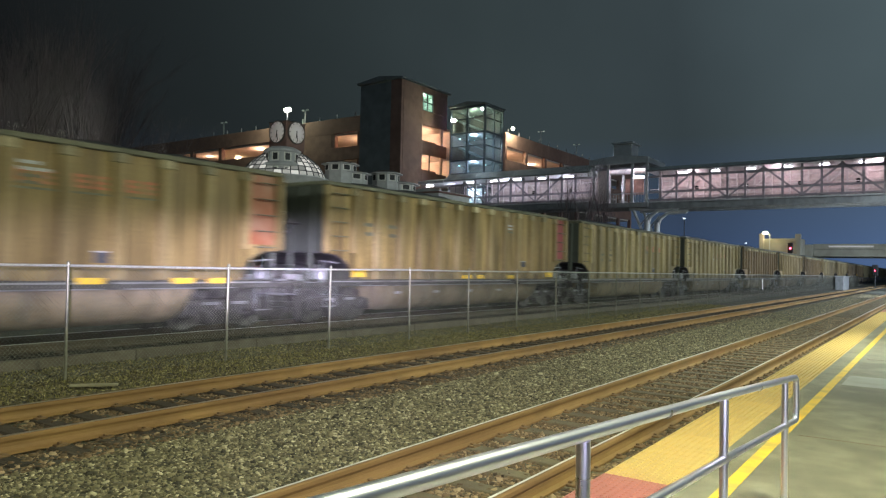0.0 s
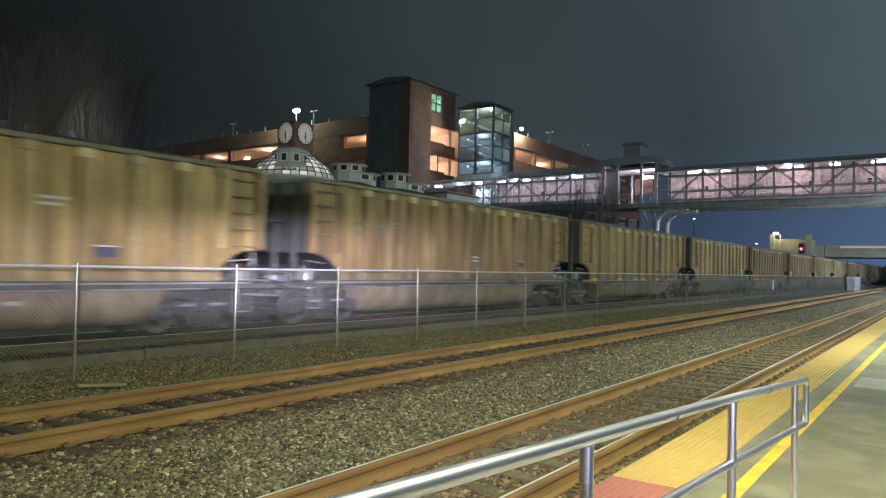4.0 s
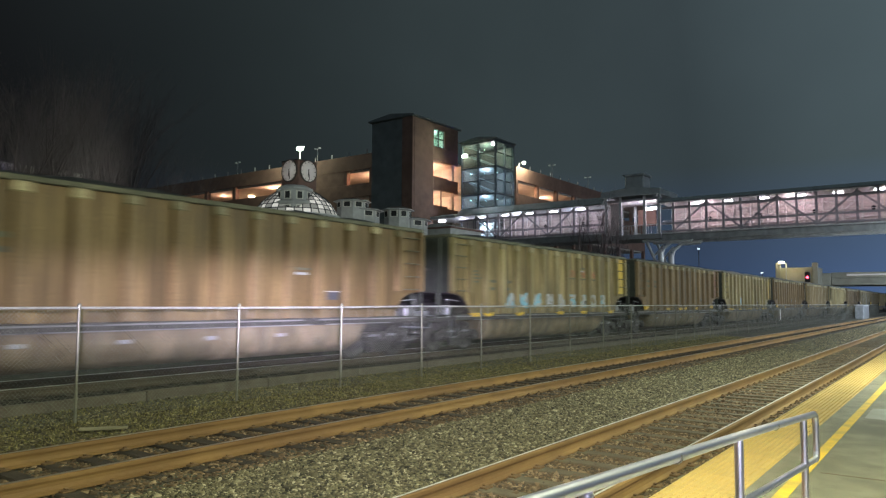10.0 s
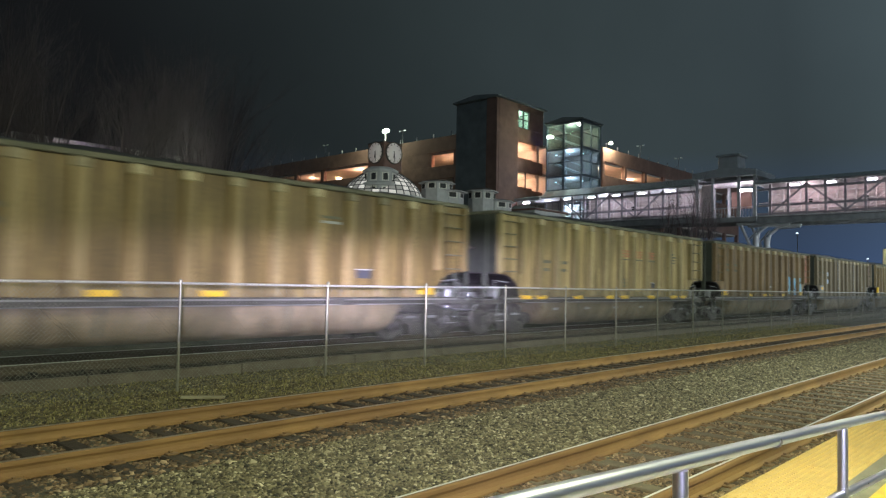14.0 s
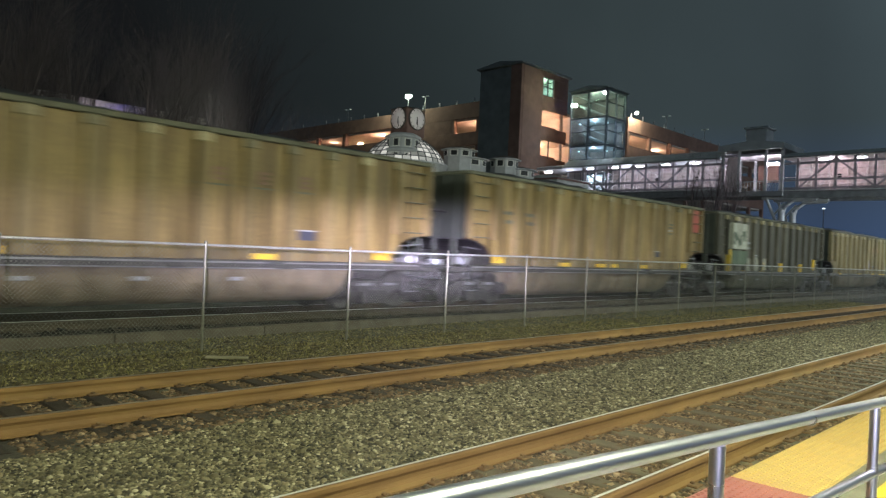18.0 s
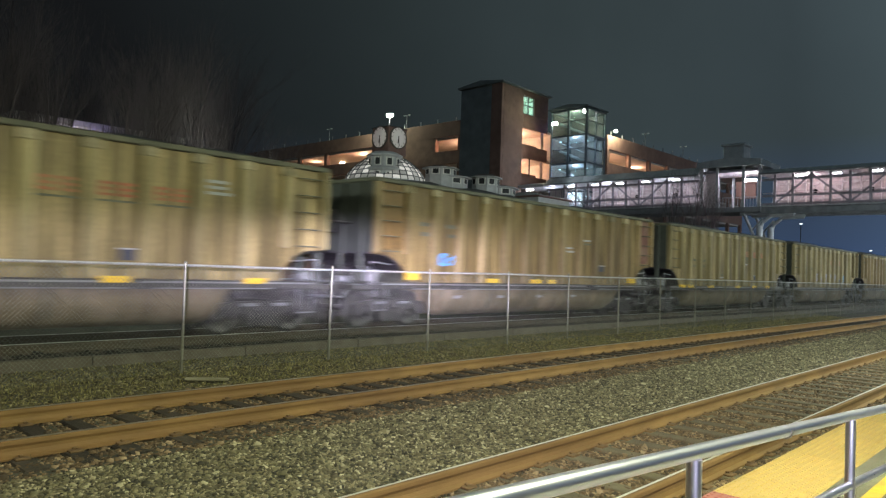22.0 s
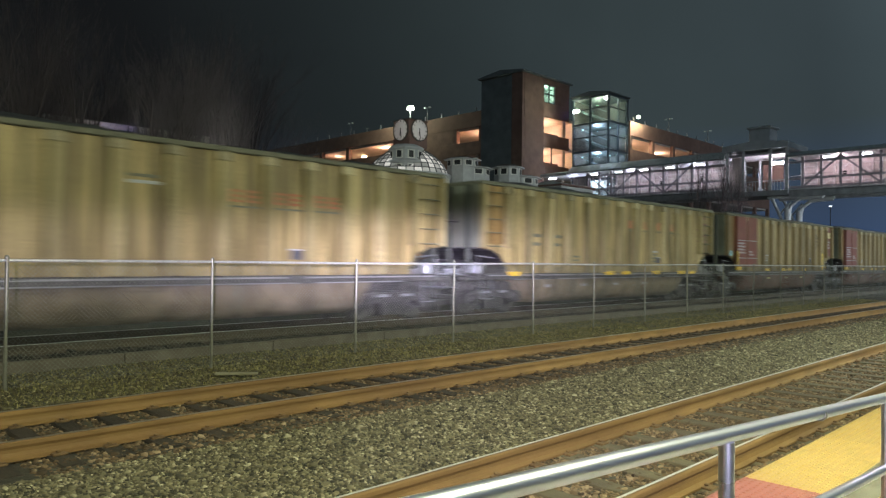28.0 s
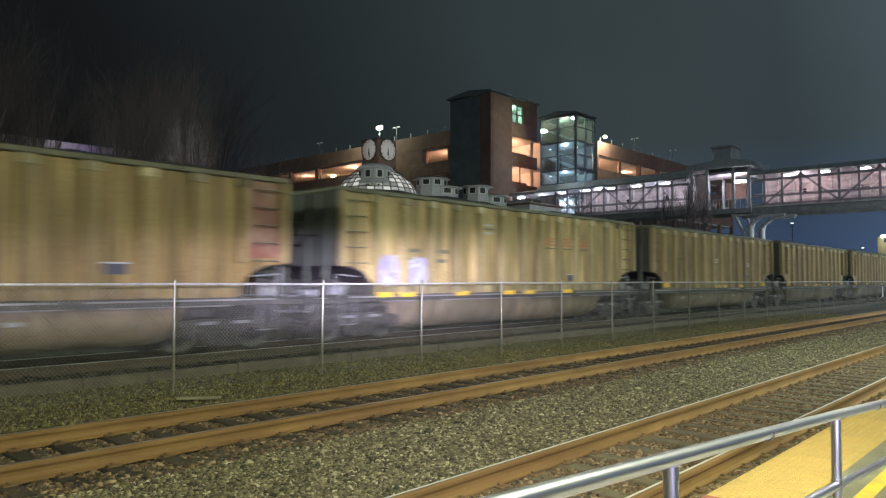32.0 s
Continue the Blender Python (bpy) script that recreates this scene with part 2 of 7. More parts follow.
# ---- mesh tools ----
class Mesh:
    """Collects pieces of one mesh."""

    def __init__(self):
        self.v, self.f, self.s = [], [], []

    def add(self, vs, fs, smooth=False):
        o = len(self.v)
        self.v += [tuple(p) for p in vs]
        self.f += [tuple(i + o for i in f) for f in fs]
        self.s += [smooth] * len(fs)
        return self

    def box(self, x0, x1, y0, y1, z0, z1, c=0.0):
        """A box; c chamfers its twelve edges."""
        if not c:
            return self.add([(x, y, z) for z in (z0, z1) for y in (y0, y1) for x in (x0, x1)], [(0, 2, 3, 1), (4, 5, 7, 6), (0, 1, 5, 4), (2, 6, 7, 3), (0, 4, 6, 2), (1, 3, 7, 5)])
        c = min(c, (x1 - x0) * 0.45, (y1 - y0) * 0.45, (z1 - z0) * 0.45)
        vs, idx = [], {}
        for i in (0, 1):
            for j in (0, 1):
                for k in (0, 1):
                    p = ((x0, x1)[i], (y0, y1)[j], (z0, z1)[k])
                    d = (c * (1 - 2 * i), c * (1 - 2 * j), c * (1 - 2 * k))
                    for a in range(3):
                        q = [p[b] + (d[b] if b != a else 0) for b in range(3)]
                        idx[i, j, k, a] = len(vs)
                        vs.append(q)
        fs = []
        for a in range(3):
            b, e = [q for q in range(3) if q != a]
            for s in (0, 1):
                loop = []
                for u, w in ((0, 0), (1, 0), (1, 1), (0, 1)):
                    key = [0, 0, 0]
                    key[a], key[b], key[e] = s, u, w
                    loop.append(idx[(*key, a)])
                fs.append(tuple(loop if (s == 1) == (a != 1) else loop[::-1]))
        for a in range(3):
            b, e = [q for q in range(3) if q != a]
            for u in (0, 1):
                for w in (0, 1):
                    k0, k1 = [0, 0, 0], [0, 0, 0]
                    k0[a], k1[a] = 0, 1
                    for k in (k0, k1):
                        k[b], k[e] = u, w
                    fs.append((idx[(*k0, b)], idx[(*k1, b)], idx[(*k1, e)], idx[(*k0, e)]))
        for i in (0, 1):
            for j in (0, 1):
                for k in (0, 1):
                    fs.append(tuple(idx[i, j, k, a] for a in range(3)))
        return self.add(vs, fs)

    def prism(self, poly, axis, a, b, smooth=False):
        """A polygon, given in the two other axes, drawn out along an axis from a to b."""
        n = len(poly)
        put = {"x": lambda p, t: (t, p[0], p[1]), "y": lambda p, t: (p[0], t, p[1]), "z": lambda p, t: (p[0], p[1], t)}[axis]
        vs = [put(p, a) for p in poly] + [put(p, b) for p in poly]
        self.add(vs, [(i, (i + 1) % n, n + (i + 1) % n, n + i) for i in range(n)], smooth)
        return self.add(vs, [tuple(range(n))[::-1], tuple(range(n, 2 * n))])

    def tube(self, p, q, r, n=8, r2=None, caps=True):
        p, q = Vector(p), Vector(q)
        d = (q - p).normalized()
        u = d.orthogonal().normalized()
        w = d.cross(u)
        r2 = r if r2 is None else r2
        ring = [(math.cos(2 * math.pi * i / n), math.sin(2 * math.pi * i / n)) for i in range(n)]
        vs = [p + (u * c + w * s) * r for c, s in ring] + [q + (u * c + w * s) * r2 for c, s in ring]
        self.add(vs, [(i, (i + 1) % n, n + (i + 1) % n, n + i) for i in range(n)], n > 4)
        if caps:
            self.add(vs, [tuple(range(n))[::-1], tuple(range(n, 2 * n))])
        return self

    def path(self, pts, r, n=8):
        for a, b in zip(pts, pts[1:]):
            self.tube(a, b, r, n)
        return self

    def lathe(self, prof, centre=(0, 0, 0), n=16, axis="z"):
        """Rings of (radius, height) turned round an axis."""
        vs = []
        for r, h in prof:
            for i in range(n):
                c, s = r * math.cos(2 * math.pi * i / n), r * math.sin(2 * math.pi * i / n)
                p = {"z": (c, s, h), "x": (h, c, s), "y": (s, h, c)}[axis]
                vs.append(tuple(p[k] + centre[k] for k in range(3)))
        fs = [(j * n + i, j * n + (i + 1) % n, (j + 1) * n + (i + 1) % n, (j + 1) * n + i) for j in range(len(prof) - 1) for i in range(n)]
        return self.add(vs, fs, n > 8)

    def data(self, name, material):
        me = bpy.data.meshes.new(name)
        me.from_pydata(self.v, [], self.f)
        me.polygons.foreach_set("use_smooth", self.s)
        me.materials.append(material)
        me.update()
        return me


def part(name, mesh, material, parent=None, label="", at=None):
    """One mesh object, under a thing or a part if a parent is given. mesh: a Mesh or mesh data that is shared."""
    me = mesh.data(name, material) if isinstance(mesh, Mesh) else mesh
    ob = new(name, me)
    if parent:
        ob.parent = parent
    if at is not None:
        ob.matrix_basis = at if isinstance(at, Matrix) else pose(*at)
    return tagged(ob, label) if label else ob


def thing(name, label, category, group="", kind="", at=(0, 0, 0)):
    ob = new(name)
    ob.empty_display_size = 0.2
    ob.matrix_basis = at if isinstance(at, Matrix) else pose(*at)
    return tagged(ob, label, category, group, kind)


def stones(name, material, boxes, density, size, height, seed, parent=None, label="", flat=0.7, kind="stuff"):
    """Loose stones strewn over rectangles (x0, x1, y0, y1): one mesh of many small lumps. height(x, y) is the ground."""
    g = np.random.default_rng(seed)
    # an angular lump: a skewed box with a broken top
    base = np.array([(-1, -0.7, -0.8), (0.9, -0.9, -0.8), (1, 0.8, -0.8), (-0.8, 1, -0.8), (-0.75, -0.5, 0.6), (0.55, -0.75, 0.75), (0.8, 0.45, 0.55), (-0.45, 0.75, 0.8)])
    tri = np.array([(0, 1, 5), (0, 5, 4), (1, 2, 6), (1, 6, 5), (2, 3, 7), (2, 7, 6), (3, 0, 4), (3, 4, 7), (4, 5, 7), (5, 6, 7)])
    nv, nf = len(base), len(tri)
    pts = []
    for x0, x1, y0, y1, k in boxes:
        n = int((x1 - x0) * (y1 - y0) * density * k)
        pts.append(np.stack([g.uniform(x0, x1, n), g.uniform(y0, y1, n)], 1))
    pts = np.concatenate(pts)
    n = len(pts)
    z = height(pts[:, 0], pts[:, 1])
    s = size * np.exp(g.normal(0, 0.32, n))
    sc = np.stack([s * g.uniform(0.75, 1.3, n), s * g.uniform(0.75, 1.3, n), s * g.uniform(flat * 0.7, flat * 1.2, n)], 1)
    v = base[None] * g.uniform(0.62, 1.22, (n, nv, 1)) * sc[:, None, :]
    th, ph = g.uniform(0, 6.283, n), g.normal(0, 0.5, n)
    c, sn, cp, sp = np.cos(th), np.sin(th), np.cos(ph), np.sin(ph)
    y, zz = v[..., 1] * cp[:, None] - v[..., 2] * sp[:, None], v[..., 1] * sp[:, None] + v[..., 2] * cp[:, None]
    x = v[..., 0]
    v = np.stack([x * c[:, None] - y * sn[:, None] + pts[:, None, 0], x * sn[:, None] + y * c[:, None] + pts[:, None, 1], zz + (z + s * g.uniform(-0.1, 0.35, n))[:, None]], 2)
    f = tri[None] + (np.arange(n) * nv)[:, None, None]
    me = bpy.data.meshes.new(name)
    me.vertices.add(n * nv)
    me.vertices.foreach_set("co", v.astype(np.float32).ravel())
    me.loops.add(n * nf * 3)
    me.loops.foreach_set("vertex_index", f.astype(np.int32).ravel())
    me.polygons.add(n * nf)
    me.polygons.foreach_set("loop_start", np.arange(0, n * nf * 3, 3, dtype=np.int32))
    me.polygons.foreach_set("loop_total", np.full(n * nf, 3, dtype=np.int32))
    me.materials.append(material)
    me.update(calc_edges=True)
    ob = new(name, me)
    if parent:
        ob.parent = parent
    return tagged(ob, label, "ballast", kind=kind)


# ---- ground, tracks, fence, platform ----
NEAR_RAILS, FAR_RAILS, TRAIN_RAILS = (-4.47, -2.965), (-9.25, -7.745), (-15.65, -14.145)
NEAR_Z, FAR_Z, TRAIN_Z = -0.20, -0.135, 0.05
Y0, Y1 = -14.0, 230.0


def bed(x, y=None):
    """Height of the ballast across the tracks."""
    x = np.asarray(x, float)
    return np.interp(x, [-80, -17.5, -16.4, -13.05, -13.0, -12.0, -10.6, -9.6, -9.38, -7.6, -7.4, -4.75, -4.55, -2.85, -2.7, -2.3, -2.2], [-0.5, -0.4, -0.17, -0.17, -0.25, -0.32, -0.34, -0.328, -0.348, -0.348, -0.328, -0.388, -0.41, -0.41, -0.39, -0.43, -0.6])


def ground():
    m = Mesh()
    xs = [-2500, -600, -150, -60, -17.5, -16.4, -15, -13.05, -12.98, -12.0, -11.2, -10.6, -10.1, -9.6, -9.38, -8.5, -7.6, -7.4, -6.4, -5.9, -5.4, -4.75, -4.55, -3.7, -2.85, -2.7, -2.3, -2.2, 12, 60, 600, 2500]
    ys = [-2500, -400, -60, -14, 0, 10, 20, 40, 80, 160, 300, 700, 2500]
    vs = [(x, y, float(bed(x)) if -60 < x < -2.2 else -0.5) for y in ys for x in xs]
    n = len(xs)
    fs = [(j * n + i, j * n + i + 1, (j + 1) * n + i + 1, (j + 1) * n + i) for j in range(len(ys) - 1) for i in range(n - 1)]
    m.add(vs, fs)
    tagged(part("ground", m, GROUND), "dark gravel and soil along the railway", "ground", kind="structure")


ground()
BZ = lambda x, y: bed(x)
stones("ballast_between_tracks", BALLAST, [(-7.0, -4.75, 1.0, 16, 1.0), (-7.0, -4.75, 16, 34, 0.5), (-7.0, -4.75, 34, 90, 0.10)], 2150, 0.0152, BZ, 3, label="grey-green crushed ballast stones between the tracks")
stones("ballast_in_near_track", BALLAST_RUST, [(-4.75, -2.3, 1.5, 14, 0.8), (-4.75, -2.3, 14, 40, 0.35)], 1500, 0.0175, lambda x, y: bed(x) + 0.002, 5, label="brown-dusted ballast stones in the near track")
stones("ballast_in_far_track", BALLAST_RUST, [(-10.3, -7.0, 2.0, 16, 0.85), (-10.3, -7.0, 16, 40, 0.4)], 800, 0.0195, lambda x, y: bed(x) - 0.005, 7, label="rust-brown ballast stones in the far track")
VERGE = island("dirty_verge_stone", [(0.026, 0.021, 0.010), (0.102, 0.086, 0.040), (0.20, 0.170, 0.082), (0.42, 0.37, 0.20)], 0.9, [0.0, 0.45, 0.88, 1.0])
stones("ballast_by_fence", VERGE, [(-13.0, -10.2, 2.0, 18, 0.8), (-13.0, -10.2, 18, 45, 0.35)], 950, 0.0145, BZ, 9, label="dirty ballast stones along the foot of the fence")


def grass(name, boxes, density, seed):
    """Short dry blades, each a bent strip of two faces."""
    g = np.random.default_rng(seed)
    m = Mesh()
    for x0, x1, y0, y1, k in boxes:
        for _ in range(int((x1 - x0) * (y1 - y0) * density * k / 6)):
            cx, cy = g.uniform(x0, x1), g.uniform(y0, y1)
            for _ in range(6):
                x, y, a = cx + g.normal(0, 0.05), cy + g.normal(0, 0.06), g.uniform(0, 6.283)
                h, lean, w = g.uniform(0.015, 0.065), g.uniform(0.02, 0.07), g.uniform(0.004, 0.009)
                c, n, z = math.cos(a), math.sin(a), float(bed(x)) - 0.005
                m.add([(x - n * w, y + c * w, z), (x + n * w, y - c * w, z), (x + n * w * 0.8 + c * lean * 0.4, y - c * w * 0.8 + n * lean * 0.4, z + h * 0.65), (x - n * w * 0.8 + c * lean * 0.4, y + c * w * 0.8 + n * lean * 0.4, z + h * 0.65), (x + c * lean, y + n * lean, z + h)], [(0, 1, 2, 3), (3, 2, 4)])
    tagged(part(name, m, WEED), "short dry grass and weeds in the ballast by the fence", "weeds", kind="stuff")


grass("weeds_by_fence", [(-12.8, -10.35, 2.0, 20, 1.0), (-12.8, -10.35, 20, 46, 0.5)], 300, 11)

RAIL = [(-0.07, -0.186), (-0.07, -0.168), (-0.026, -0.148), (-0.017, -0.11), (-0.020, -0.075), (-0.036, -0.046), (-0.037, -0.010), (-0.028, 0.0), (0.028, 0.0), (0.037, -0.010), (0.036, -0.046), (0.020, -0.075), (0.017, -0.11), (0.026, -0.148), (0.07, -0.168), (0.07, -0.186)]


def track(name, label, rails, z, tie_mat, tie, step, head, head_w, nearest, fitted, steel=RUST):
    t = thing(name, label, "railway track", kind="structure")
    for x in rails:
        r = part("rail", Mesh().prism([(x + a, z + b) for a, b in RAIL], "y", Y0, Y1), steel, t, "rust-brown steel rail")
        part("running_surface", Mesh().box(x - head_w[0], x + head_w[1], Y0, Y1, z - 0.001, z + 0.003), head, r, "worn shiny top of the rail")
    x0, x1 = sum(rails) / 2 - tie[0] / 2, sum(rails) / 2 + tie[0] / 2
    w, top = tie[1] / 2, z - 0.186 + 0.004
    one = Mesh().prism([(-w, top - 0.15), (-w, top - 0.02), (-w + 0.02, top), (w - 0.02, top), (w, top - 0.02), (w, top - 0.15)], "x", x0, x1) if tie_mat is WOODTIE else Mesh().prism([(-w, top - 0.15), (-w * 0.8, top - 0.01), (-w * 0.72, top), (w * 0.72, top), (w * 0.8, top - 0.01), (w, top - 0.15)], "x", x0, x1)
    me = one.data("tie", tie_mat)
    clip = Mesh()
    for x in rails:
        for s in (-1, 1):
            clip.box(x + s * 0.115 - 0.05, x + s * 0.115 + 0.05, -0.07, 0.07, top - 0.002, top + 0.022, 0.008)
            clip.box(x + s * 0.09 - 0.02, x + s * 0.09 + 0.02, -0.022, 0.022, top + 0.02, top + 0.042, 0.008)
    cm = clip.data("rail_fastening", CLIP)
    rest, y, k = Mesh(), Y0 + 0.2, 0
    rnd = random.Random(5)
    while y < Y1:
        if nearest[0] <= y <= nearest[1]:
            o = new("tie", me)
            o.parent = t
            o.matrix_basis = pose(0, y + rnd.uniform(-0.025, 0.025), rnd.uniform(-0.008, 0.004), 0, 0, rnd.uniform(-0.3, 0.3))
            if y < fitted:
                c = new("rail_fastening", cm)
                c.parent = o
        elif y < 130:
            rest.box(x0, x1, y - w, y + w, top - 0.1, top)
        y += step
    if rest.v:
        tagged(part("far_ties", rest, tie_mat, t), kind="stuff")
    return t


track("near_track", "railway track with concrete ties beside the platform", NEAR_RAILS, NEAR_Z, CONCTIE, (2.5, 0.27), 0.61, RAIL_GLINT, (0.03, -0.006), (-3, 75), 26, RUST)
track("far_track", "rusty railway track with dark timber ties", FAR_RAILS, FAR_Z, WOODTIE, (2.6, 0.23), 0.52, RAILHEAD, (0.026, 0.026), (-3, 80), 28)
track("freight_track", "railway track under the coal train", TRAIN_RAILS, TRAIN_Z, WOODTIE, (2.6, 0.23), 0.52, RAIL_GLINT, (0.032, 0.034), (0, 70), 0, RUST_DARK)

# dark slab and stones stand in for the train's shade
tagged(part("freight_bed", Mesh().prism([(-17.4, -0.45), (-13.03, -0.45), (-13.03, -0.155), (-16.4, -0.155)], "y", Y0, Y1), BED_SHADE), "bed under the freight track, toned dark as in shade", "track bed", kind="structure")
stones("ballast_in_freight_track", BALLAST_DARK, [(-16.3, -13.1, 2.0, 20, 0.8), (-16.3, -13.1, 20, 50, 0.35)], 260, 0.026, lambda x, y: np.full(len(x), -0.15), 13, label="ballast stones under the train, toned dark as in shade")
kerb = thing("trackside_kerb", "low grey concrete kerb below the freight track", "kerb", kind="structure")
for i in range(60):
    part("kerb_stone", Mesh().box(-13.02, -12.86, -10 + i * 3.0 + 0.006, -10 + i * 3.0 + 2.994, -0.5, -0.065 - 0.006 * (i % 3), 0.015), KERB, kerb)

PLANK = mat("weathered_board", (0.20, 0.18, 0.11), (0.33, 0.30, 0.20), 0.85, scale=6, stretch=(1, 0.2, 1))
tagged(part("loose_board", Mesh().box(-0.06, 0.06, -0.34, 0.34, 0, 0.035, 0.006), PLANK, at=(-10.7, 5.97, -0.285, 0, 1, -39)), "weathered board lying in the ballast by the fence", "board")


RAILPIPE = mat("bright_galvanised_pipe", (0.42, 0.42, 0.42), (0.58, 0.58, 0.58), 0.4, 0.6, scale=7, bump=0.05)


def fence():
    t = thing("chain_link_fence", "galvanised chain-link fence between the tracks", "fence", kind="")
    base, h, x, step = -0.33, 1.91, -11.75, 3.02
    UNEVEN = {3: -0.22, 4: -0.06, 5: 0.12, 6: 0.03, 7: 0.1}     # posts set a little off their marks
    first, count = 6.12 - 4 * step, 50
    post = Mesh().tube((0, 0, 0), (0, 0, h + 0.02), 0.026, 8)
    post.lathe([(0.034, h + 0.0), (0.036, h + 0.03), (0.02, h + 0.055), (0.002, h + 0.06)], n=8)
    post.tube((0, 0, h - 0.32), (0, 0, h - 0.29), 0.035, 8).tube((0, 0, 0.4), (0, 0, 0.43), 0.035, 8).tube((0, 0, 1.0), (0, 0, 1.03), 0.035, 8)
    pm = post.data("post", GALV)
    rm = Mesh().tube((0, 0, 0), (0, step, 0), 0.021, 7).data("top_rail", RAILPIPE)
    pitch, r, mh = 0.072, 0.0024, h - 0.05
    wires = Mesh()
    n = int(step / pitch)
    run = mh
    for s in (1, -1):
        for i in range(-int(run / pitch) - 1, n + int(run / pitch) + 2):
            ya, yb = i * pitch, i * pitch + s * run
            za, zb = 0.04, 0.04 + mh
            lo, hi = min(ya, yb), max(ya, yb)
            if hi <= 0 or lo >= step:
                continue
            fa = max(0.0, ((0 - ya) / (yb - ya)) if s == 1 else ((step - ya) / (yb - ya)))
            fb = min(1.0, ((step - ya) / (yb - ya)) if s == 1 else ((0 - ya) / (yb - ya)))
            if fb - fa < 0.005:
                continue
            p = (s * 0.0022, ya + (yb - ya) * fa, za + (zb - za) * fa)
            q = (s * 0.0022, ya + (yb - ya) * fb, za + (zb - za) * fb)
            wires.tube(p, q, r, 3, caps=False)
    wm = wires.data("wire_mesh", WIRE)
    rnd = random.Random(3)
    lean = [rnd.uniform(-0.9, 0.9) for _ in range(count + 1)]
    for i in range(count):
        y = first + i * step
        part("post", pm, None, t, at=(x, y + UNEVEN.get(i, 0.0), base, lean[i] * 0.6, 0, 0))
        part("top_rail", rm, None, t, at=(x, y, base + h - 0.02 + 0.012 * lean[i], 0.25 * (lean[i + 1] - lean[i]), 0, 0))
        part("wire_mesh", wm, None, t, at=(x + 0.034, y, base))
    part("fence_sign", Mesh().box(-0.01, 0.01, -0.14, 0.14, -0.4, 0.4, 0.004), WHITEPAINT, t, "white notice board on the fence", at=(x + 0.06, 61.75, 0.8))


fence()


def platform():
    s = part("platform", Mesh().box(-2.25, 14, -20, 150, -0.75, -0.004), PAVE)
    tagged(s, "grey concrete station platform with worn patches", "platform", kind="structure")
    part("platform_coping", Mesh().box(-2.262, -2.2, -20, 150, -0.22, -0.002, 0.01), KERB, s)
    # joints and the pale strip across the slab
    part("pale_strip", Mesh().box(-1.22, 13.9, 12.35, 13.6, -0.02, 0.0), PAVE_LIGHT, s, "paler concrete strip across the platform")
    for y in (8.2, 16.5, 20.6, 24.7, 28.8, 33):
        part("slab_joint", Mesh().box(-1.2, 13.9, y - 0.006, y + 0.006, -0.01, -0.002), CLIP, s)
    tile, n = 0.61, 10
    d = Mesh().box(-0.302, 0.302, -0.302, 0.302, -0.03, 0.006, 0.004)
    far = Mesh().box(-0.302, 0.302, -0.302, 0.302, -0.03, 0.006, 0.004)
    for i in range(n):
        for j in range(n):
            cx, cy, k = -0.3 + (i + 0.5) * 0.06, -0.3 + (j + 0.5) * 0.06, 6
            ring = lambda rr, h: [(cx + rr * math.cos(6.2832 * a / k), cy + rr * math.sin(6.2832 * a / k), h) for a in range(k)]
            d.add(ring(0.0165, 0.0055) + ring(0.011, 0.0135), [(a, (a + 1) % k, k + (a + 1) % k, k + a) for a in range(k)] + [tuple(range(k, 2 * k))])
    ym, rm = d.data("tactile_tile", TACT_Y), d.data("tactile_tile", TACT_R)
    strip = thing("tactile_strip", "yellow and red warning strip of bumpy tiles along the platform edge", "tactile paving", kind="structure")
    y = 5.58 - 12 * tile
    while y < 110:
        red = y < 5.57 or 38.5 < y < 42.5
        o = new("tactile_tile", rm if red else ym)
        o.parent = strip
        o.matrix_basis = pose(-1.945, y + tile / 2, 0.0)
        y += tile
    line = part("edge_line", Mesh().box(-1.395, -1.285, 3.6, 110, -0.01, 0.001), LINE_Y)
    tagged(line, "worn yellow painted line along the platform", "painted line", kind="structure")


platform()


def railing():
    t = thing("handrail", "shiny stainless steel ramp handrail on the platform", "railing")
    x, slope = -0.85, -0.073
    zt = lambda y: 1.068 + (slope if y > 3.63 else -0.067) * (y - 3.63)
    zm = lambda y: zt(y) - 0.308
    r = 0.0212
    end = 5.72
    part("top_rail", Mesh().path([(x, -2.6, zt(-2.6)), (x, 0.6, zt(0.6)), (x, 3.63, zt(3.63)), (x, end - 0.06, zt(end - 0.06)), (x, end - 0.015, zt(end) - 0.012), (x, end, zt(end) - 0.05)], r, 16), STEEL, t)
    part("end_loop", Mesh().path([(x, end, zt(end) - 0.05), (x, end, zm(end) + 0.05), (x, end - 0.015, zm(end) + 0.012), (x, end - 0.06, zm(end - 0.06))], r, 16), STEEL, t)
    part("mid_rail", Mesh().path([(x, -2.6, zm(-2.6)), (x, 3.63, zm(3.63)), (x, end - 0.06, zm(end - 0.06))], r * 0.92, 14), STEEL, t)
    for y in (-1.42, 0.26, 1.95, 3.61, 5.26):
        p = part("post", Mesh().tube((x, y, 0.0), (x, y, zt(y) - 0.018), 0.0212, 16), STEEL, t)
        part("base_plate", Mesh().lathe([(0.0, 0.012), (0.06, 0.012), (0.065, 0.0)], (x, y, 0), 16), STEEL, p)
        part("weld_collar", Mesh().tube((x, y, zm(y) - 0.032), (x, y, zm(y) + 0.032), 0.0238, 16), STEEL, p)
    for y in (2.72, 4.4):
        part("joint_sleeve", Mesh().tube((x, y - 0.008, zt(y - 0.008) - 0.004), (x, y + 0.008, zt(y + 0.008) - 0.004), 0.0232, 16), GALV, t)


railing()


